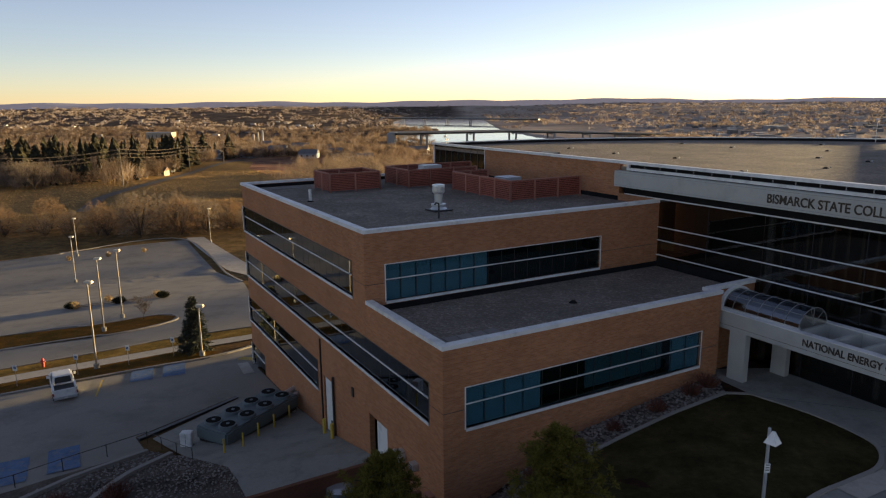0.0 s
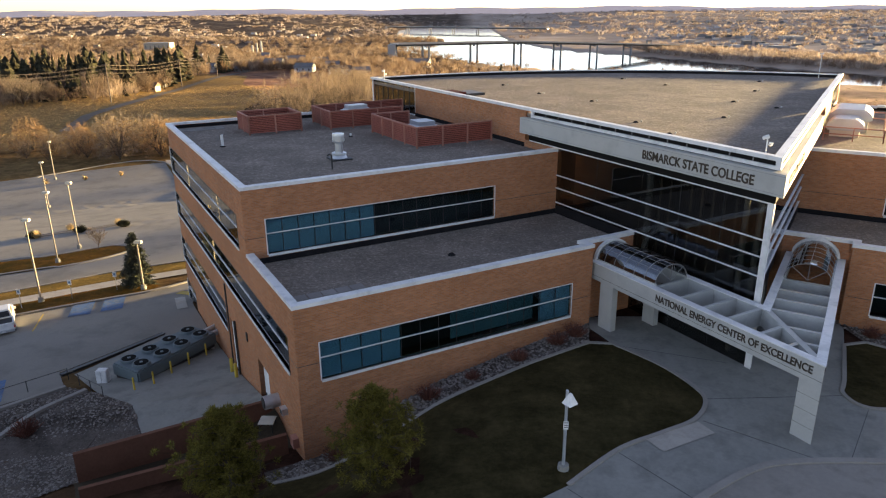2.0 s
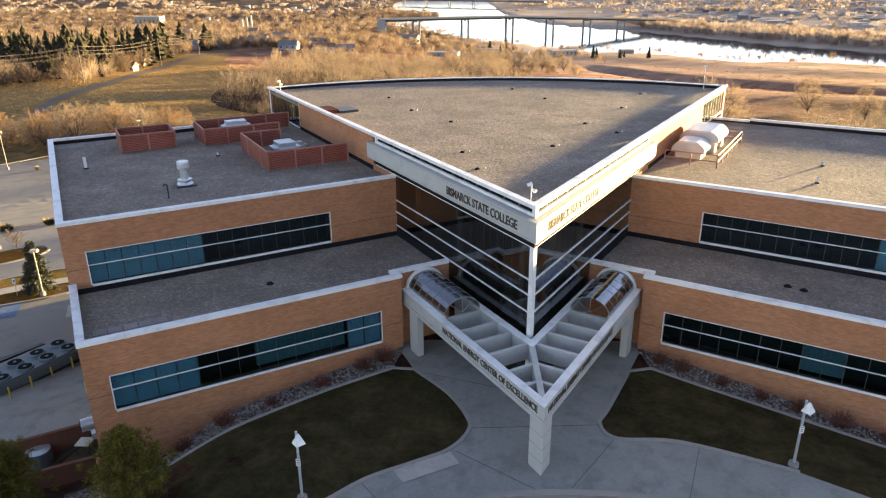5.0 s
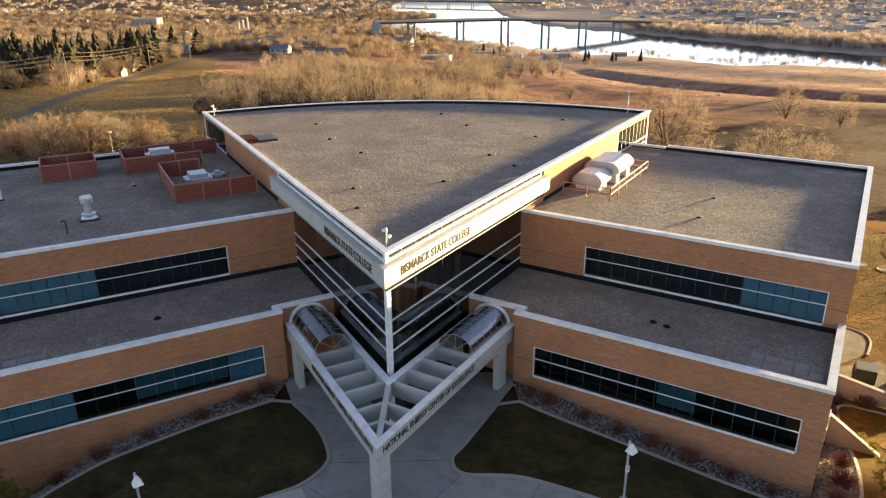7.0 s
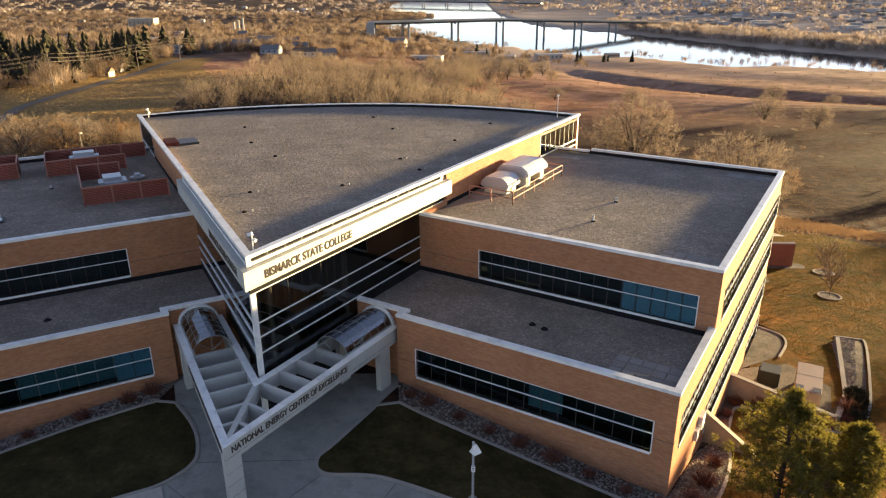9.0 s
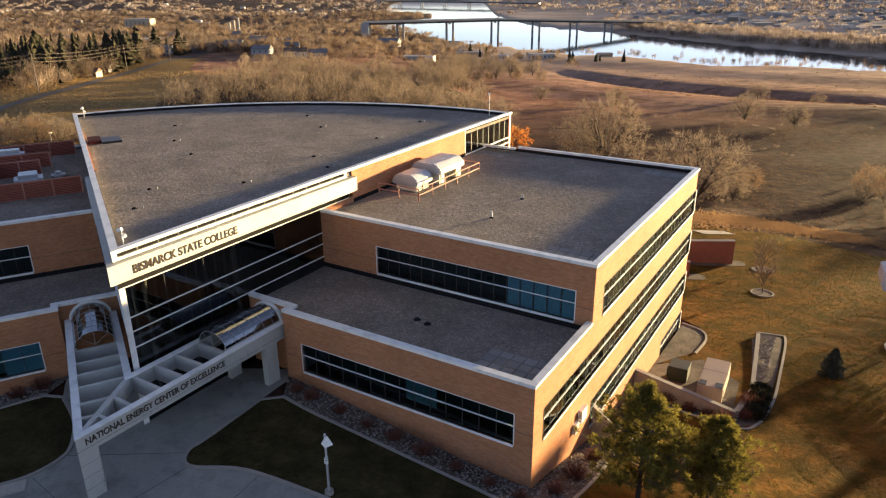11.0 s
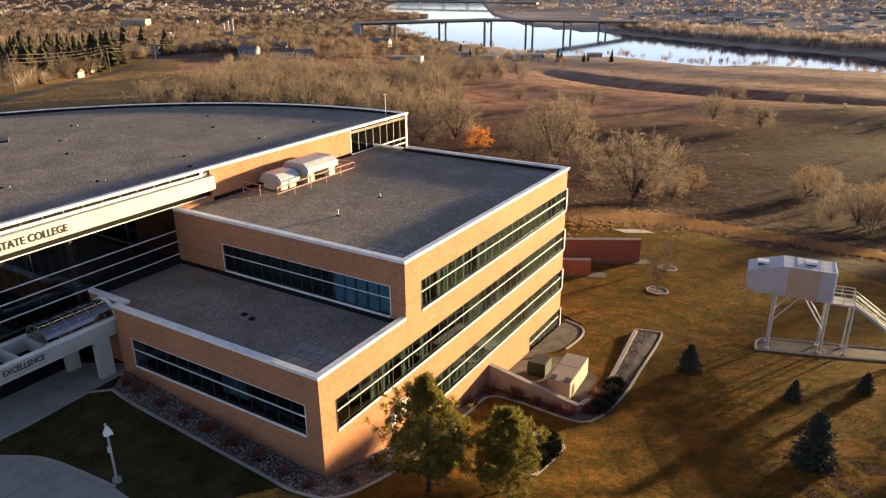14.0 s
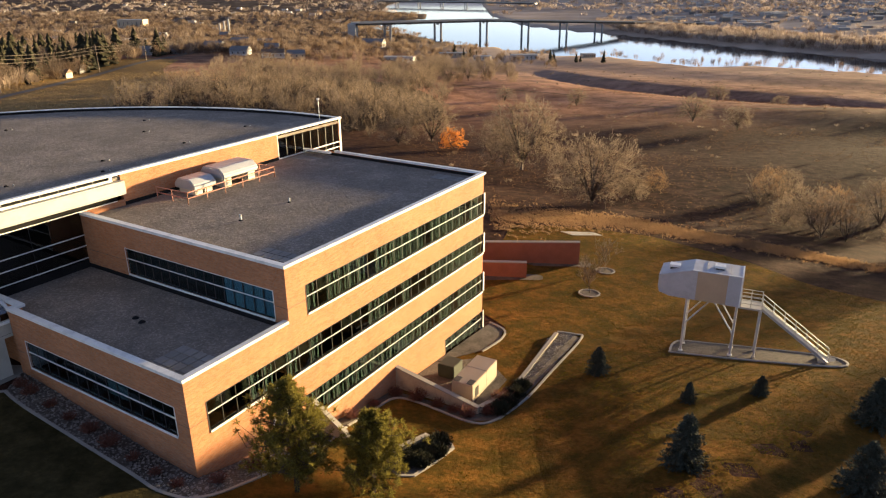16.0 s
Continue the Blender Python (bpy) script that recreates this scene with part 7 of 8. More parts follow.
# shrubs in the beds
SH = "small red-brown dormant shrub in rock mulch"
beds = [(-23.3, 2.9), (-20.6, 4.4), (-18.4, 5.7), (-15.9, 7.2), (-13.1, 8.9), (-10.6, 10.6), (10.4, 10.6), (12.6, 9.3), (14.6, 8.1), (16.6, 7.0), (18.5, 5.8), (20.6, 4.6), (22.6, 3.3), (24.4, 2.3), (-9.3, 11.6), (9.2, 11.5),
        (26.6, 3.4), (28.2, 5.7), (30.0, 9.0), (31.8, 13.0), (33.0, 16.0), (34.6, 18.6), (36.2, 20.9), (38.2, 20.3), (40.0, 19.4), (41.4, 18.6), (42.6, 18.0), (44.4, 18.6), (45.6, 20.6), (46.4, 22.2), (-45.2, 10.0), (-48.6, 9.6), (-50.5, 6.0)]
for k, (x, y) in enumerate(beds):
    SHRUB[k % 3].put("shrub", x, y, SH, "shrub", "bed shrubs", rp.uniform(0.7, 1.25) * (1.3 if x > 33 or x < -30 else 1.0), k, 0.04)
for x, y in ((-69.0, 72.6), (-75.4, 70.6), (-98.5, 135.0), (-105, 130.5), (-112.5, 127.2), (-77.8, 66.0)):
    GRASSY.put("ornamental_grass", x, y, "pale straw-coloured ornamental grass clump", "grass clump", "car-park grasses", 1.0, x)
DARKBUSH = bush_kind(97, 1.0, 0.9, 420, 0.03, bark("dark_evergreen", (0.030, 0.030, 0.018)))
for x, y in ((38.0, 9.2), (38.9, 10.5), (39.8, 11.8), (40.5, 12.7), (39.2, 9.4), (40.2, 10.9), (45.4, 18.9), (46.2, 20.3), (47.0, 21.9), (47.6, 23.2), (-67.8, 71.8), (-78.6, 66.5), (-73, 69)):
    DARKBUSH.put("evergreen_shrub", x, y, "dark low evergreen shrub in a bed", "shrub", "evergreen shrubs", 1.15, y)

# loose stones on the beds


def stones(name, spots, size):
    rg = np.random.default_rng(len(spots))
    base = np.array([(1, 0, 0), (-1, 0, 0), (0, 1, 0), (0, -1, 0), (0, 0, 0.7), (0, 0, -0.7)], float)
    fc = np.array([(0, 2, 4), (2, 1, 4), (1, 3, 4), (3, 0, 4), (2, 0, 5), (1, 2, 5), (3, 1, 5), (0, 3, 5)])
    p = np.asarray(spots)
    z = terrain(p[:, 0], p[:, 1]) + 0.08
    sc = size * rg.uniform(0.5, 1.5, (len(p), 1, 1)) * rg.uniform(0.7, 1.3, (len(p), 6, 1))
    a = rg.uniform(0, 6.28, len(p))
    rot = np.stack([np.cos(a), -np.sin(a), np.sin(a), np.cos(a)], 1).reshape(-1, 2, 2)
    v = base[None] * sc
    v[:, :, :2] = np.einsum("nij,nkj->nki", rot, v[:, :, :2])
    v += np.stack([p[:, 0], p[:, 1], z], 1)[:, None]
    f = fc[None] + (np.arange(len(p)) * 6)[:, None, None]
    ob = new(name, mesh_of(name, v.reshape(-1, 3), f.reshape(-1, 3), STONE))
    return tagged(ob, "loose grey and tan landscape stones on the beds", "stones", kind="stuff")


def inside(p, poly):
    x, y = p
    c = False
    for (x0, y0), (x1, y1) in zip(poly, poly[1:] + poly[:1]):
        if (y0 > y) != (y1 > y) and x < (x1 - x0) * (y - y0) / (y1 - y0) + x0:
            c = not c
    return c


spots = []
areas = [(wl + [(-27, 2.0)] + le, 2600), (BED[:5] + [(-52, 10), (-48, 0), (-42, -1)], 5200), (wr + [tuple(wp(1, 20.1, 25.0, 0)[:2])] + spline(SIDE, 4)[::-1] + re_[1:], 2600), ([(47.2, 24), (51.4, 34.8), (52.6, 36.4), (54.4, 35.9), (49.5, 26.5), (46.3, 21.8)], 800)]
for poly, n in areas:
    poly = [tuple(q) for q in poly]
    xs_, ys_ = [q[0] for q in poly], [q[1] for q in poly]
    got = 0
    while got < n:
        q = (rp.uniform(min(xs_), max(xs_)), rp.uniform(min(ys_), max(ys_)))
        if inside(q, poly):
            spots.append(q)
            got += 1
stones("bed_stones", spots, 0.08)

# ---------- far woods, town, bridges ----------


def woods(name, pts, hgt, wid, per, r, material, label):
    """Far woods: many fans of fine twigs, in three tones so that single crowns show."""
    pts = np.asarray(pts)
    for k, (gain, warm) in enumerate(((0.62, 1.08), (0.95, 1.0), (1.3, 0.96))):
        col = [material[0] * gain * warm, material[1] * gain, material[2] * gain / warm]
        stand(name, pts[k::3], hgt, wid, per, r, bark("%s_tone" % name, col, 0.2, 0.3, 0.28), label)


def stand(name, pts, hgt, wid, per, r, material, label):
    rg = np.random.default_rng(len(pts))
    p = np.asarray(pts)
    m = len(p)
    z = terrain(p[:, 0], p[:, 1])
    h = np.repeat(hgt * rg.uniform(0.55, 1.2, m), per)
    w = np.repeat(wid * rg.uniform(0.7, 1.3, m), per)
    n = m * per
    az, k = rg.uniform(0, 6.283, n), np.sqrt(rg.uniform(0, 1, n))
    c = np.stack([np.repeat(p[:, 0], per), np.repeat(p[:, 1], per), np.repeat(z, per)], 1)
    b0 = rg.uniform(0.0, 0.45, n)
    a = c + np.stack([k * np.cos(az) * w * 0.4, k * np.sin(az) * w * 0.4, b0 * h], 1)
    b = c + np.stack([k * np.cos(az) * w + rg.normal(0, 0.12, n) * w, k * np.sin(az) * w + rg.normal(0, 0.12, n) * w, h * (b0 + (1 - b0) * rg.uniform(0.6, 1.0, n) * (1 - 0.4 * k * k))], 1)
    d = b - a
    side = np.stack([d[:, 1] + rg.normal(0, 1, n), -d[:, 0] + rg.normal(0, 1, n), rg.normal(0, 0.6, n)], 1)
    side = np.cross(d, side)
    side = np.where(np.abs(side).sum(1, keepdims=True) < 1e-6, [[1, 0, 0]], side)
    side /= np.linalg.norm(side, axis=1, keepdims=True)
    rr = (r * rg.uniform(0.6, 1.4, n))[:, None]
    mid = (a + b) / 2 + rg.normal(0, 0.05, (n, 3)) * h[:, None]
    v = np.stack([a, mid + side * rr, b, mid - side * rr], 1).reshape(-1, 3)
    ob = new(name, mesh_of(name, v, np.arange(4 * n).reshape(-1, 4), material))
    return tagged(ob, label, "woodland", kind="stuff")


def scatter(n, x0, x1, y0, y1, keep, seed):
    rg = np.random.default_rng(seed)
    out = np.empty((0, 2))
    while len(out) < n:
        q = np.stack([rg.uniform(x0, x1, n), rg.uniform(y0, y1, n)], 1)
        q = q[river_distance(q[:, 0], q[:, 1]) > 14]
        out = np.concatenate([out, q[keep(q[:, 0], q[:, 1], rg)]])
    return out[:n]


def patchy(x, y, s=90.0):
    return np.sin(x / s + 1.3) * np.sin(y / (s * 1.4)) + 0.6 * np.sin(x / (s * 0.37) + y / (s * 0.5)) + 0.4 * np.sin(y / (s * 0.21) - x / (s * 0.3))


ROAD = [(-150, 205), (-163, 245), (-166, 275), (-172, 313), (-184, 368), (-189, 420), (-194, 504), (-196, 600)]


def off_road(x, y):
    cx = np.interp(y, [q[1] for q in ROAD], [q[0] for q in ROAD])
    return x < cx - 9


left = scatter(2700, -620, -60, 300, 760, lambda x, y, g: (off_road(x, y) | (y > 560)) & (g.uniform(0, 1, len(x)) < 0.55 + 0.35 * patchy(x, y)), 1)
for k, (x, y, sz) in enumerate(((1, 452, 1.25), (9, 441, 1.1), (17, 462, 1.3), (26, 489, 1.35), (31, 455, 1.0), (44, 462, 1.1), (56, 497, 1.2), (74, 514, 1.0), (12, 500, 1.3), (41, 514, 1.25), (-8, 470, 1.1), (22, 515, 1.2), (64, 530, 1.0))):
    BIG[k % 4].put("bank_tree", x, y, "large rounded bare tree above the river", "tree", "trees above the river", sz, k * 2.1)
for k, (x, y) in enumerate(scatter(170, -330, -195, 318, 520, lambda x, y, g: off_road(x, y), 77)):
    TOWN[k % 3].put("street_tree", x, y, "bare brown tree among the town's near houses", "tree", "street trees", 0.7 + 0.5 * ((k * 7) % 10) / 10, k)
woods("near_town_trees", left, 10.5, 5.0, 70, 0.11, BROWN_W, "bare brown trees through the town's near streets")
mid = scatter(5200, -1500, 60, 720, 1900, lambda x, y, g: (x < -10 - 0.09 * (y - 1000)) & (g.uniform(0, 1, len(x)) < 0.6 + 0.3 * patchy(x, y, 150)), 2)
woods("valley_woods", mid, 11.0, 7.4, 26, 0.28, BROWN_W, "bare brown woods on the river flats")
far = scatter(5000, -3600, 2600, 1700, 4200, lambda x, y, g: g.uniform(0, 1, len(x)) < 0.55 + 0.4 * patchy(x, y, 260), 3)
woods("distant_woods", far, 13.0, 14.0, 12, 0.9, HAZE_W, "distant bare woods along the valley")
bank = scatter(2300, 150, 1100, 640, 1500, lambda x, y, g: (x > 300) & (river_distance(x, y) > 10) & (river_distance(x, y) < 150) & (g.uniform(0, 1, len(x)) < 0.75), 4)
woods("bank_woods", bank, 13.5, 5.0, 36, 0.22, HAZE_W, "bare woods along the far river bank")
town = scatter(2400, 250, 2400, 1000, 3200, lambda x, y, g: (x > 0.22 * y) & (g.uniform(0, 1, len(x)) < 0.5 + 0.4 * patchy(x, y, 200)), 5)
woods("far_town_trees", town, 8.0, 6.0, 16, 0.45, HAZE_W, "bare trees among the far town's streets")
shore = scatter(110, 60, 420, 430, 800, lambda x, y, g: (river_distance(x, y) < 45) | ((x < 120) & (y > 520) & (river_distance(x, y) < 170)), 6)
woods("shore_trees", shore, 10.5, 3.0, 46, 0.09, BROWN_W, "bare trees along the near river bank")
riv = scatter(260, -150, 80, 430, 1000, lambda x, y, g: (x > -140 + 0.0 * y) & (g.uniform(0, 1, len(x)) < 0.6), 8)
woods("slope_trees", riv, 9.5, 4.0, 60, 0.12, BROWN_W, "bare trees on the slope above the river")
scrub = scatter(420, -140, 330, 120, 560, lambda x, y, g: ((x > 30) | (y > 430)) & (g.uniform(0, 1, len(x)) < 0.4), 9)
woods("field_scrub", scrub, 1.4, 1.2, 40, 0.04, (0.215, 0.150, 0.105), "low tan scrub in the dry field")


def conifers(name, pts, h):
    rg = np.random.default_rng(len(pts) + 1)
    vs, fs, o = [], [], 0
    for x, y in pts:
        z = float(terrain(x, y))
        hh = h * rg.uniform(0.45, 1.15)
        fat, blunt = rg.uniform(0.17, 0.33), rg.uniform(0.45, 0.95)
        lean = rg.normal(0, 0.03, 2) * hh
        for k in range(14):
            f0 = k / 14
            m = 10
            a = rg.uniform(0, 6.28) + np.arange(m) * 2 * math.pi / m
            rad = hh * fat * (1.05 - f0) ** blunt * rg.uniform(0.4, 1.3, m)
            zb = z + hh * (0.06 + 0.9 * f0) - rg.uniform(0, 0.05, m) * hh
            vs += [[x + lean[0] * f0 + r * math.cos(t), y + lean[1] * f0 + r * math.sin(t), b] for r, t, b in zip(rad, a, zb)] + [[x + lean[0] * f0, y + lean[1] * f0, z + hh * min(1.0, 0.06 + 0.9 * f0 + 0.14)]]
            fs += [[o + i, o + (i + 1) % m, o + m] for i in range(m)]
            o += m + 1
    ob = new(name, mesh_of(name, vs, fs, CONIFER))
    return tagged(ob, "dark conifers standing among the bare town trees", "woodland", kind="stuff")


cf = scatter(90, -520, -190, 310, 640, lambda x, y, g: off_road(x, y) & (g.uniform(0, 1, len(x)) < 0.5 + 0.5 * patchy(x, y, 60)), 12)
conifers("town_conifers", np.concatenate([cf, [(-222, 400), (-230, 392), (-215, 430), (-236, 415), (-246, 372), (-228, 440), (-212, 450), (-240, 350), (-252, 340), (-262, 362)], np.random.default_rng(8).uniform((-330, 362), (-218, 470), (60, 2)), np.random.default_rng(9).uniform((-222, 395), (-206, 470), (12, 2))]), 20.0)
conifers("river_conifers", [(124, 668), (128, 672), (147, 655), (152, 660), (170, 640), (40, 760), (47, 770), (54, 765), (30, 780)], 12.0)

# Brighter copy of the dry grass, low sunlight put into its gold.
MEADOW = dry_grass("sunlit_meadow", [(0.15, 0.088, 0.034), (0.24, 0.145, 0.057), (0.34, 0.215, 0.090)])
patch("meadow", [(-420, 250), (-330, 190), (-240, 150), (-160, 160), (-120, 175), (-84, 205), (-72, 240), (-100, 300), (-128, 370), (-160, 440), (-180, 520), (-215, 520), (-235, 350), (-300, 300)], 0.2, MEADOW, 8, "dry meadow beside the road, sunlit gold put into its colour", "ground")
patch("road", [(x - 2.6, y) for x, y in ROAD] + [(x + 2.6, y) for x, y in reversed(ROAD)], 0.35, surface("old_road", (0.13, 0.104, 0.083), 0.9, 0.2, 1.5, 0.1, 0.2), 12, "grey asphalt road crossing the dry field", "road")


def track(pts, w, material, label, lift=0.3):
    s = spline(pts, 8)
    a = [(x, y + w / 2) for x, y in s]
    b = [(x, y - w / 2) for x, y in reversed(s)]
    patch("track", a + b, lift, material, 10, label, "path")


track([(30, 440), (100, 378), (140, 300), (200, 270)], 2.2, surface("dark_track", (0.075, 0.048, 0.028), 0.95, 0.3, 2, 0.1, 0.3), "dark worn footpath across the field", 0.5)

# tall dry grass: an orange fringe along the lawn, tufts through the field


def tufts(name, spots, hgt, r, per, col, label):
    rg = np.random.default_rng(len(spots))
    p = np.repeat(np.asarray(spots), per, 0) + rg.normal(0, hgt * 0.35, (len(spots) * per, 2))
    z = terrain(p[:, 0], p[:, 1])
    a = np.stack([p[:, 0], p[:, 1], z], 1)
    b = a + np.stack([rg.normal(0, 0.3, len(p)) * hgt, rg.normal(0, 0.3, len(p)) * hgt, hgt * rg.uniform(0.5, 1.1, len(p))], 1)
    v, f = slivers(np.concatenate([a, b, np.full((len(p), 1), r), np.full((len(p), 1), r)], 1))
    return tagged(new(name, mesh_of(name, v, f, bark(name + "_straw", col, 0.2, 0.3, 0.4))), label, "dry grass", kind="stuff")


rg = np.random.default_rng(44)
line = np.array(spline([(48, 88), (60, 89), (73, 88.5), (82, 82.5), (92, 75.5), (102, 68), (125, 50)], 40))
q = line[rg.integers(0, len(line), 11000)]
tufts("orange_grass", q + np.stack([rg.normal(0, 0.8, len(q)), rg.normal(0.0, 1.0, len(q)) * np.interp(q[:, 0], [48, 70, 95], [6.0, 3.5, 2.0])], 1), 0.42, 0.028, 8, (0.26, 0.155, 0.085), "orange dry grass fringe along the lawn's edge")
lq = np.stack([rg.uniform(26, 112, 130000), rg.uniform(-12, 82, 130000)], 1)
hard = [EW(A1, B_LOW), EW(A1 + 12, B_LOW + 4), EW(A1 + 12, 44), EW(A1, B_BACK), EW(A0, B_BACK), EW(A0, B_LOW)]
lq = np.array([q_ for q_ in lq.tolist() if inside(q_, LAWN_E) and not inside(q_, hard) and not inside(q_, bedc)])
# Streaks run along the sun; gold blades carry its light in their colour.
streak = np.sin(lq[:, 0] * 0.55 - lq[:, 1] * 0.75) * np.sin(lq[:, 0] * 0.13 + lq[:, 1] * 0.21) + 0.7 * np.sin(lq[:, 0] * 0.31 + 1) * np.sin(lq[:, 1] * 0.27)
thick = streak + rg.normal(0, 0.55, len(lq))
tufts("lawn_grass", lq[thick > -0.1], 0.12, 0.02, 3, (0.135, 0.078, 0.012), "short lawn blades in gold, sunlit streaks put into their colour")
tufts("green_lawn_grass", lq[thick < 0.1], 0.12, 0.02, 3, (0.085, 0.072, 0.008), "short green grass blades of the lawn")
mq = np.stack([rg.uniform(-330, -70, 36000), rg.uniform(170, 420, 36000)], 1)
mq = mq[(np.abs(mq[:, 0] - np.interp(mq[:, 1], [q_[1] for q_ in ROAD], [q_[0] for q_ in ROAD])) > 5)]
# Tufts share the meadow's painted-in sunlit gold.
tufts("meadow_grass", mq, 0.45, 0.08, 3, (0.46, 0.285, 0.115), "dry grass through the meadow, sunlit gold put into its colour")
q = np.stack([rg.uniform(25, 260, 26000), rg.uniform(88, 420, 26000)], 1)
q = q[patchy(q[:, 0], q[:, 1], 22) + rg.normal(0, 0.5, len(q)) > 0.0]
tufts("field_grass", q, 0.42, 0.055, 3, (0.124, 0.064, 0.037), "tan tufts of dry grass through the field")

# Dark ground patch: the shade under the grove is put into its colour.
GROVE_FLOOR = dry_grass("shaded_grove_floor", [(0.020, 0.012, 0.008), (0.038, 0.023, 0.015), (0.070, 0.043, 0.027)])
patch("woodland_floor", spline([(-112, 300), (-96, 236), (-50, 214), (0, 226), (26, 262), (30, 330), (10, 400), (-40, 432), (-95, 390)], 4, True), 0.25, GROVE_FLOOR, 8, "dark floor under the bare grove, its shade put into the colour", "ground")

# utility poles and wires
POLE = surface("weathered_pole", (0.16, 0.125, 0.10), 0.9, 0.2, 5, 1, 0.1)
tops = []
for x, y, h in ((-212, 256, 18), (-180, 300, 18), (-193, 421, 17), (-195, 496, 16), (-193, 580, 15)):
    z = float(terrain(x, y))
    t = thing("utility_pole", "weathered wooden utility pole with crossarms", "utility pole", "utility poles", at=(x, y, z))
    one("pole", POLE, t, lambda bm: tube(bm, (0, 0, -0.5), (0, 0, h), 0.3, 0.2, 8))
    for dz in (0.6, 2.4, 4.2):
        one("crossarm", POLE, t, lambda bm: box(bm, -1.6, 1.6, -0.1, 0.1, h - dz - 0.12, h - dz + 0.12))
    tops.append((Vector((x, y, z + h)), h))
wires = thing("power_lines", "sagging power lines between utility poles", "wires")
far_end = Vector((-250, 190, tops[0][0].z))
for p, q in zip([far_end] + [v for v, _ in tops], [v for v, _ in tops]):
    for dz in (0.6, 2.4, 4.2):
        for dx in (-1.5, 1.5):
            def cable(bm):
                last = None
                for k in range(9):
                    f = k / 8
                    c = p.lerp(q, f) + Vector((dx, 0, -dz - 3.0 * 4 * f * (1 - f) * 0.5))
                    ring = [bm.verts.new(c + Vector(o)) for o in ((0.05, 0, 0), (-0.025, 0, 0.045), (-0.025, 0, -0.045))]
                    if last:
                        for i in range(3):
                            bm.faces.new((last[i], last[(i + 1) % 3], ring[(i + 1) % 3], ring[i]))
                    last = ring
            one("wire", POLE, wires, cable)

HWALL = [surface("house_wall_%s" % n, c, 0.8, 0.1, 3, 0.3, 0.0) for n, c in (("white", (0.38, 0.36, 0.33)), ("tan", (0.42, 0.33, 0.24)), ("grey", (0.30, 0.31, 0.32)), ("brick", (0.28, 0.13, 0.09)))]
HROOF = [surface("house_roof_%s" % n, c, 0.85, 0.15, 2, 0.2, 0.0) for n, c in (("grey", (0.17, 0.16, 0.155)), ("brown", (0.14, 0.095, 0.07)), ("light", (0.36, 0.35, 0.33)))]


def house(x, y, w, d, h, turn, wall, roof, flat=False, win=3, nm="house"):
    z = float(terrain(x, y))
    t = thing(nm, "%s with a %s roof among bare trees" % (("low flat-roofed building" if flat else "small gabled house"), "flat pale" if flat else "pitched grey"), "building" if flat else "house", "town houses", at=(x, y, z))
    t.rotation_euler = (0, 0, turn)
    one("wall", wall, t, lambda bm: box(bm, -w / 2, w / 2, -d / 2, d / 2, -1.5, h))
    def top(bm):
        if flat:
            box(bm, -w / 2 - 0.2, w / 2 + 0.2, -d / 2 - 0.2, d / 2 + 0.2, h, h + 0.5)
        else:
            v = [bm.verts.new(c) for c in ((-w / 2 - 0.4, -d / 2 - 0.5, h), (w / 2 + 0.4, -d / 2 - 0.5, h), (w / 2 + 0.4, d / 2 + 0.5, h), (-w / 2 - 0.4, d / 2 + 0.5, h), (-w / 2 - 0.4, 0, h + d * 0.32), (w / 2 + 0.4, 0, h + d * 0.32))]
            for f in ((0, 1, 2, 3), (0, 1, 5, 4), (2, 3, 4, 5), (0, 4, 3), (1, 2, 5)):
                bm.faces.new([v[i] for i in f])
    one("roof", roof, t, top)
    for k in range(win):
        xk = -w / 2 + w * (k + 0.5) / win
        one("window", DARK, t, lambda bm: box(bm, xk - 0.6, xk + 0.6, -d / 2 - 0.03, -d / 2 + 0.05, h * 0.35, h * 0.75))


hs = random.Random(9)
for x, y, w, d, h in ((-199, 388, 9, 7, 3.2), (-206, 420, 10, 8, 3.2), (-180, 603, 16, 12, 5), (-144, 561, 15, 10, 4), (-113, 547, 18, 9, 4), (-97, 556, 14, 9, 4), (-64, 800, 26, 12, 5), (-205, 581, 14, 6, 2.6), (-168, 640, 16, 12, 6), (-150, 660, 14, 10, 5), (-128, 600, 12, 9, 4), (-190, 660, 12, 10, 5)):
    house(x, y, w, d, h, hs.uniform(-0.4, 0.4), HWALL[hs.randrange(3)], HROOF[hs.randrange(2)])
for k in range(34):
    x, y = hs.uniform(-640, -215), hs.uniform(360, 900)
    house(x, y, hs.uniform(10, 16), hs.uniform(8, 11), hs.uniform(3, 5.5), hs.uniform(-0.6, 0.6), HWALL[hs.randrange(4)], HROOF[hs.randrange(3)])
for x, y, w, d, h in ((-575, 1310, 48, 24, 16), (28, 770, 30, 10, 4), (102, 714, 26, 12, 5), (60, 735, 18, 10, 4), (173, 745, 14, 9, 4), (-20, 640, 30, 12, 4), (-330, 760, 40, 20, 6)):
    house(x, y, w, d, h, hs.uniform(-0.2, 0.2), HWALL[hs.randrange(3)], HROOF[2], True, 6, "low_building")
t = thing("silo_towers", "cluster of pale concrete towers far off in town", "silo")
for k in range(3):
    q = (-335 + k * 7, 1080, float(terrain(-335, 1080)))
    one("tower", HWALL[0], t, lambda bm: tube(bm, q, (q[0], q[1], q[2] + 16 + 3 * k), 1.6, n=12))


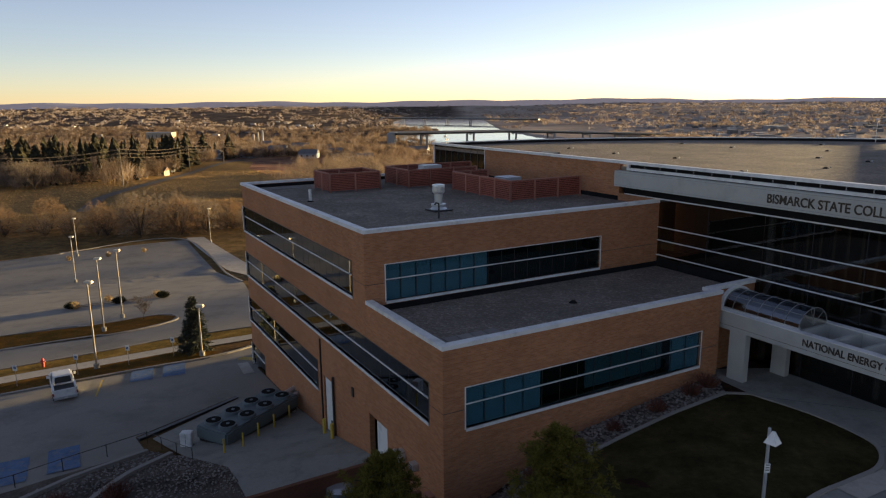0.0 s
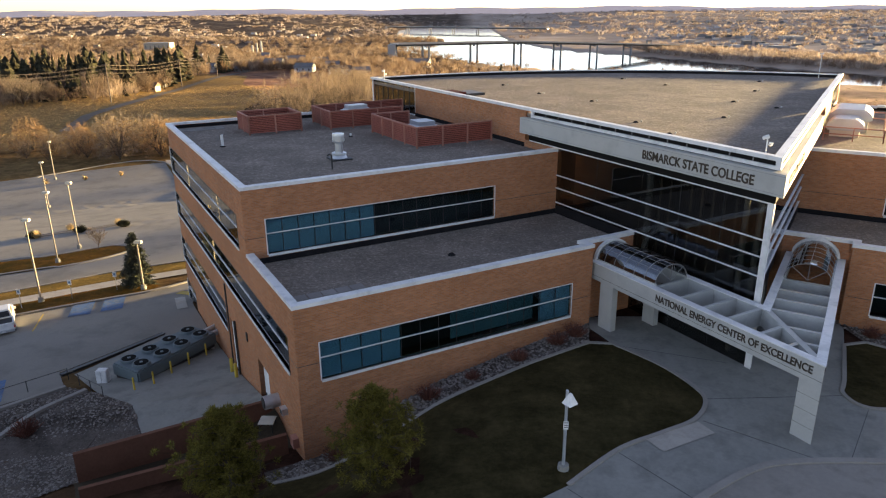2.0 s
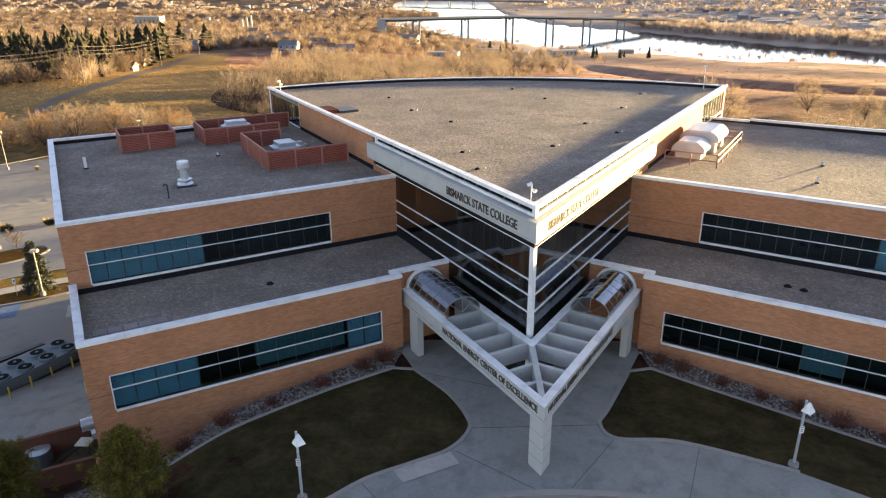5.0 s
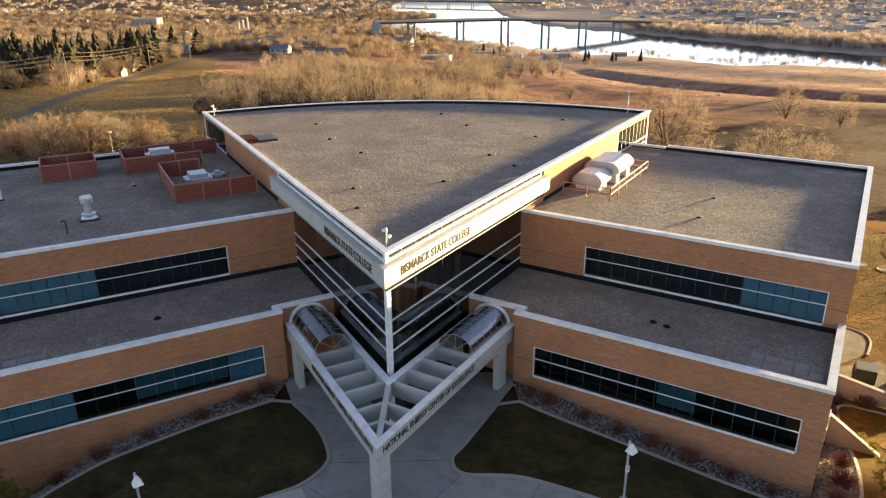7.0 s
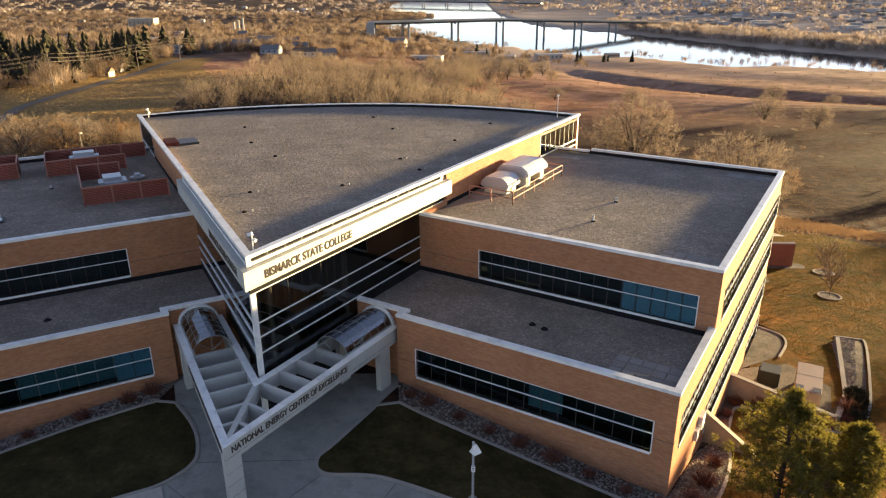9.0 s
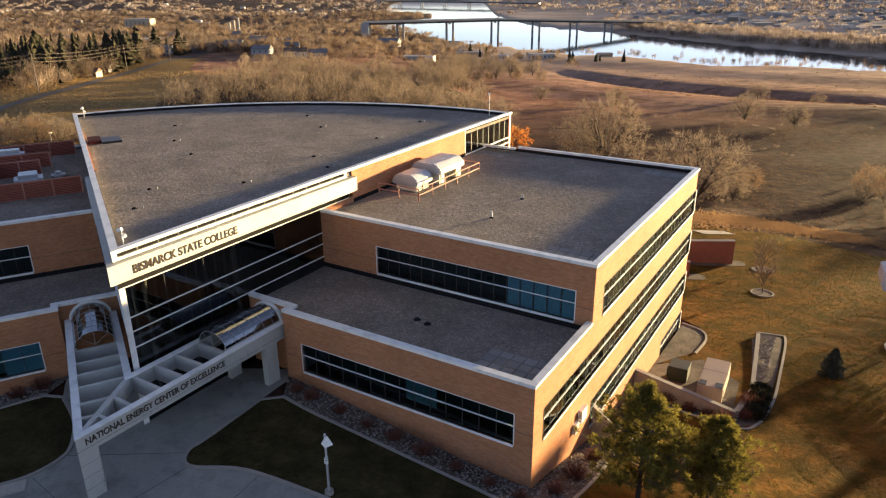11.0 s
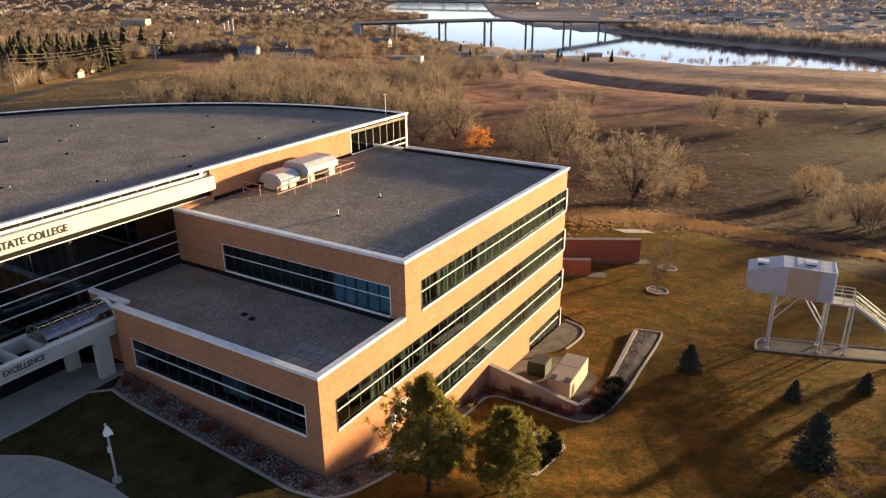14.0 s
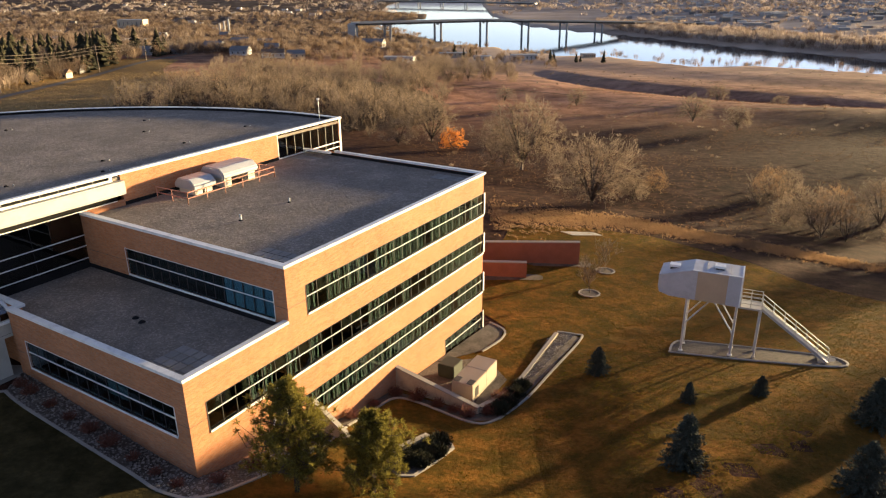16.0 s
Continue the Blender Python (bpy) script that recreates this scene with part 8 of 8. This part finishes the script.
def far_town(name, n, x0, x1, y0, y1, keep, seed, big):
    rg = np.random.default_rng(seed)
    p = scatter(n, x0, x1, y0, y1, keep, seed)
    z = terrain(p[:, 0], p[:, 1])
    w, d, h = rg.uniform(8, 26, n) * big, rg.uniform(8, 16, n) * big, rg.uniform(3.5, 8, n) * (0.6 + 0.4 * big)
    c = np.array([(-1, -1, 0), (1, -1, 0), (1, 1, 0), (-1, 1, 0), (-1, -1, 1), (1, -1, 1), (1, 1, 1), (-1, 1, 1)], float)
    v = c[None] * np.stack([w / 2, d / 2, h], 1)[:, None] + np.stack([p[:, 0], p[:, 1], z - 0.5], 1)[:, None]
    fc = np.array([(0, 1, 5, 4), (1, 2, 6, 5), (2, 3, 7, 6), (3, 0, 4, 7), (4, 5, 6, 7)])
    f = fc[None] + (np.arange(n) * 8)[:, None, None]
    # Pale grey with the distance haze put into it.
    m = surface(name + "_mix", (0.25, 0.235, 0.225), 0.7, 0.1, 1, 0.02, 0.0, isl=0.7)
    ob = new(name, mesh_of(name, v.reshape(-1, 3), f.reshape(-1, 4), m))
    return tagged(ob, "scattered far-off town buildings beyond the river", "town", kind="stuff")


far_town("far_town", 760, 230, 2300, 1050, 2800, lambda x, y, g: (x > 0.22 * y) & (river_distance(x, y) > 120), 21, 0.75)
far_town("industrial_sheds", 60, 420, 1900, 1250, 2200, lambda x, y, g: (x > 0.3 * y) & (river_distance(x, y) > 180), 22, 1.7)
far_town("valley_houses", 60, -1500, -150, 700, 2400, lambda x, y, g: x < -150, 23, 0.7)

BR = surface("bridge_concrete", (0.30, 0.29, 0.275), 0.85, 0.1, 1, 0.1, 0.0)


def bridge(line, piers, wd, hd, label):
    """A deck on girders along a bending line of (x, y, deck height), on pairs of piers at fractions of its run."""
    t = thing("river_bridge", label, "bridge", "river bridges")
    d = Vector((line[-1][0] - line[0][0], line[-1][1] - line[0][1]))
    n = Vector((-d.y, d.x)).normalized() * wd / 2
    def run(bm, lo, hi, z0, z1):
        for (xa, ya, za), (xb, yb, zb) in zip(line, line[1:]):
            a0, a1, b0, b1 = [Vector((x + n.x * k, y + n.y * k, z)) for x, y, z in ((xa, ya, za), (xb, yb, zb)) for k in (hi, lo)]
            hexa(bm, [p + Vector((0, 0, z0)) for p in (a0, a1, b1, b0)] + [p + Vector((0, 0, z1)) for p in (a0, a1, b1, b0)])
    one("deck", BR, t, lambda bm: run(bm, -1, 1, -0.8, 0))
    one("girder", DARK, t, lambda bm: run(bm, -0.7, 0.7, -hd, -0.8))
    for lo, hi in ((-1, -0.94), (0.94, 1)):
        one("parapet", BR, t, lambda bm: run(bm, lo, hi, 0, 1.0))
    for f in piers:
        x = line[0][0] + d.x * f
        c = Vector((x, line[0][1] + d.y * f))
        zd = float(np.interp(x, [q[0] for q in line], [q[2] for q in line]))
        for sgn in (-0.7, 0.7):
            q = c + n * sgn
            one("pier", BR, t, lambda bm: tube(bm, (q.x, q.y, WATER_Z - 4), (q.x, q.y, zd - hd), 1.7, 1.5, 12))
        one("pier_cap", BR, t, lambda bm: box(bm, c.x - 1.6, c.x + 1.6, c.y - wd / 2, c.y + wd / 2, zd - hd - 1.6, zd - hd))
    x, y, z = line[0]
    one("abutment", BR, t, lambda bm: box(bm, x - 8, x + 2, y - wd / 2, y + wd / 2, float(terrain(x, y)) - 3, z - 0.8))


bridge([(-101, 911, -23.6), (68, 1041, -27.5), (523, 1391, -55)], (0.0625, 0.1667, 0.271, 0.375, 0.479, 0.583, 0.6875), 22, 3.2, "long pale concrete highway bridge on paired piers over the river")
bridge([(-284, 2662, -43), (260, 2270, -43)], (0.15, 0.3, 0.45, 0.6), 18, 4.0, "second long low bridge further up the river")
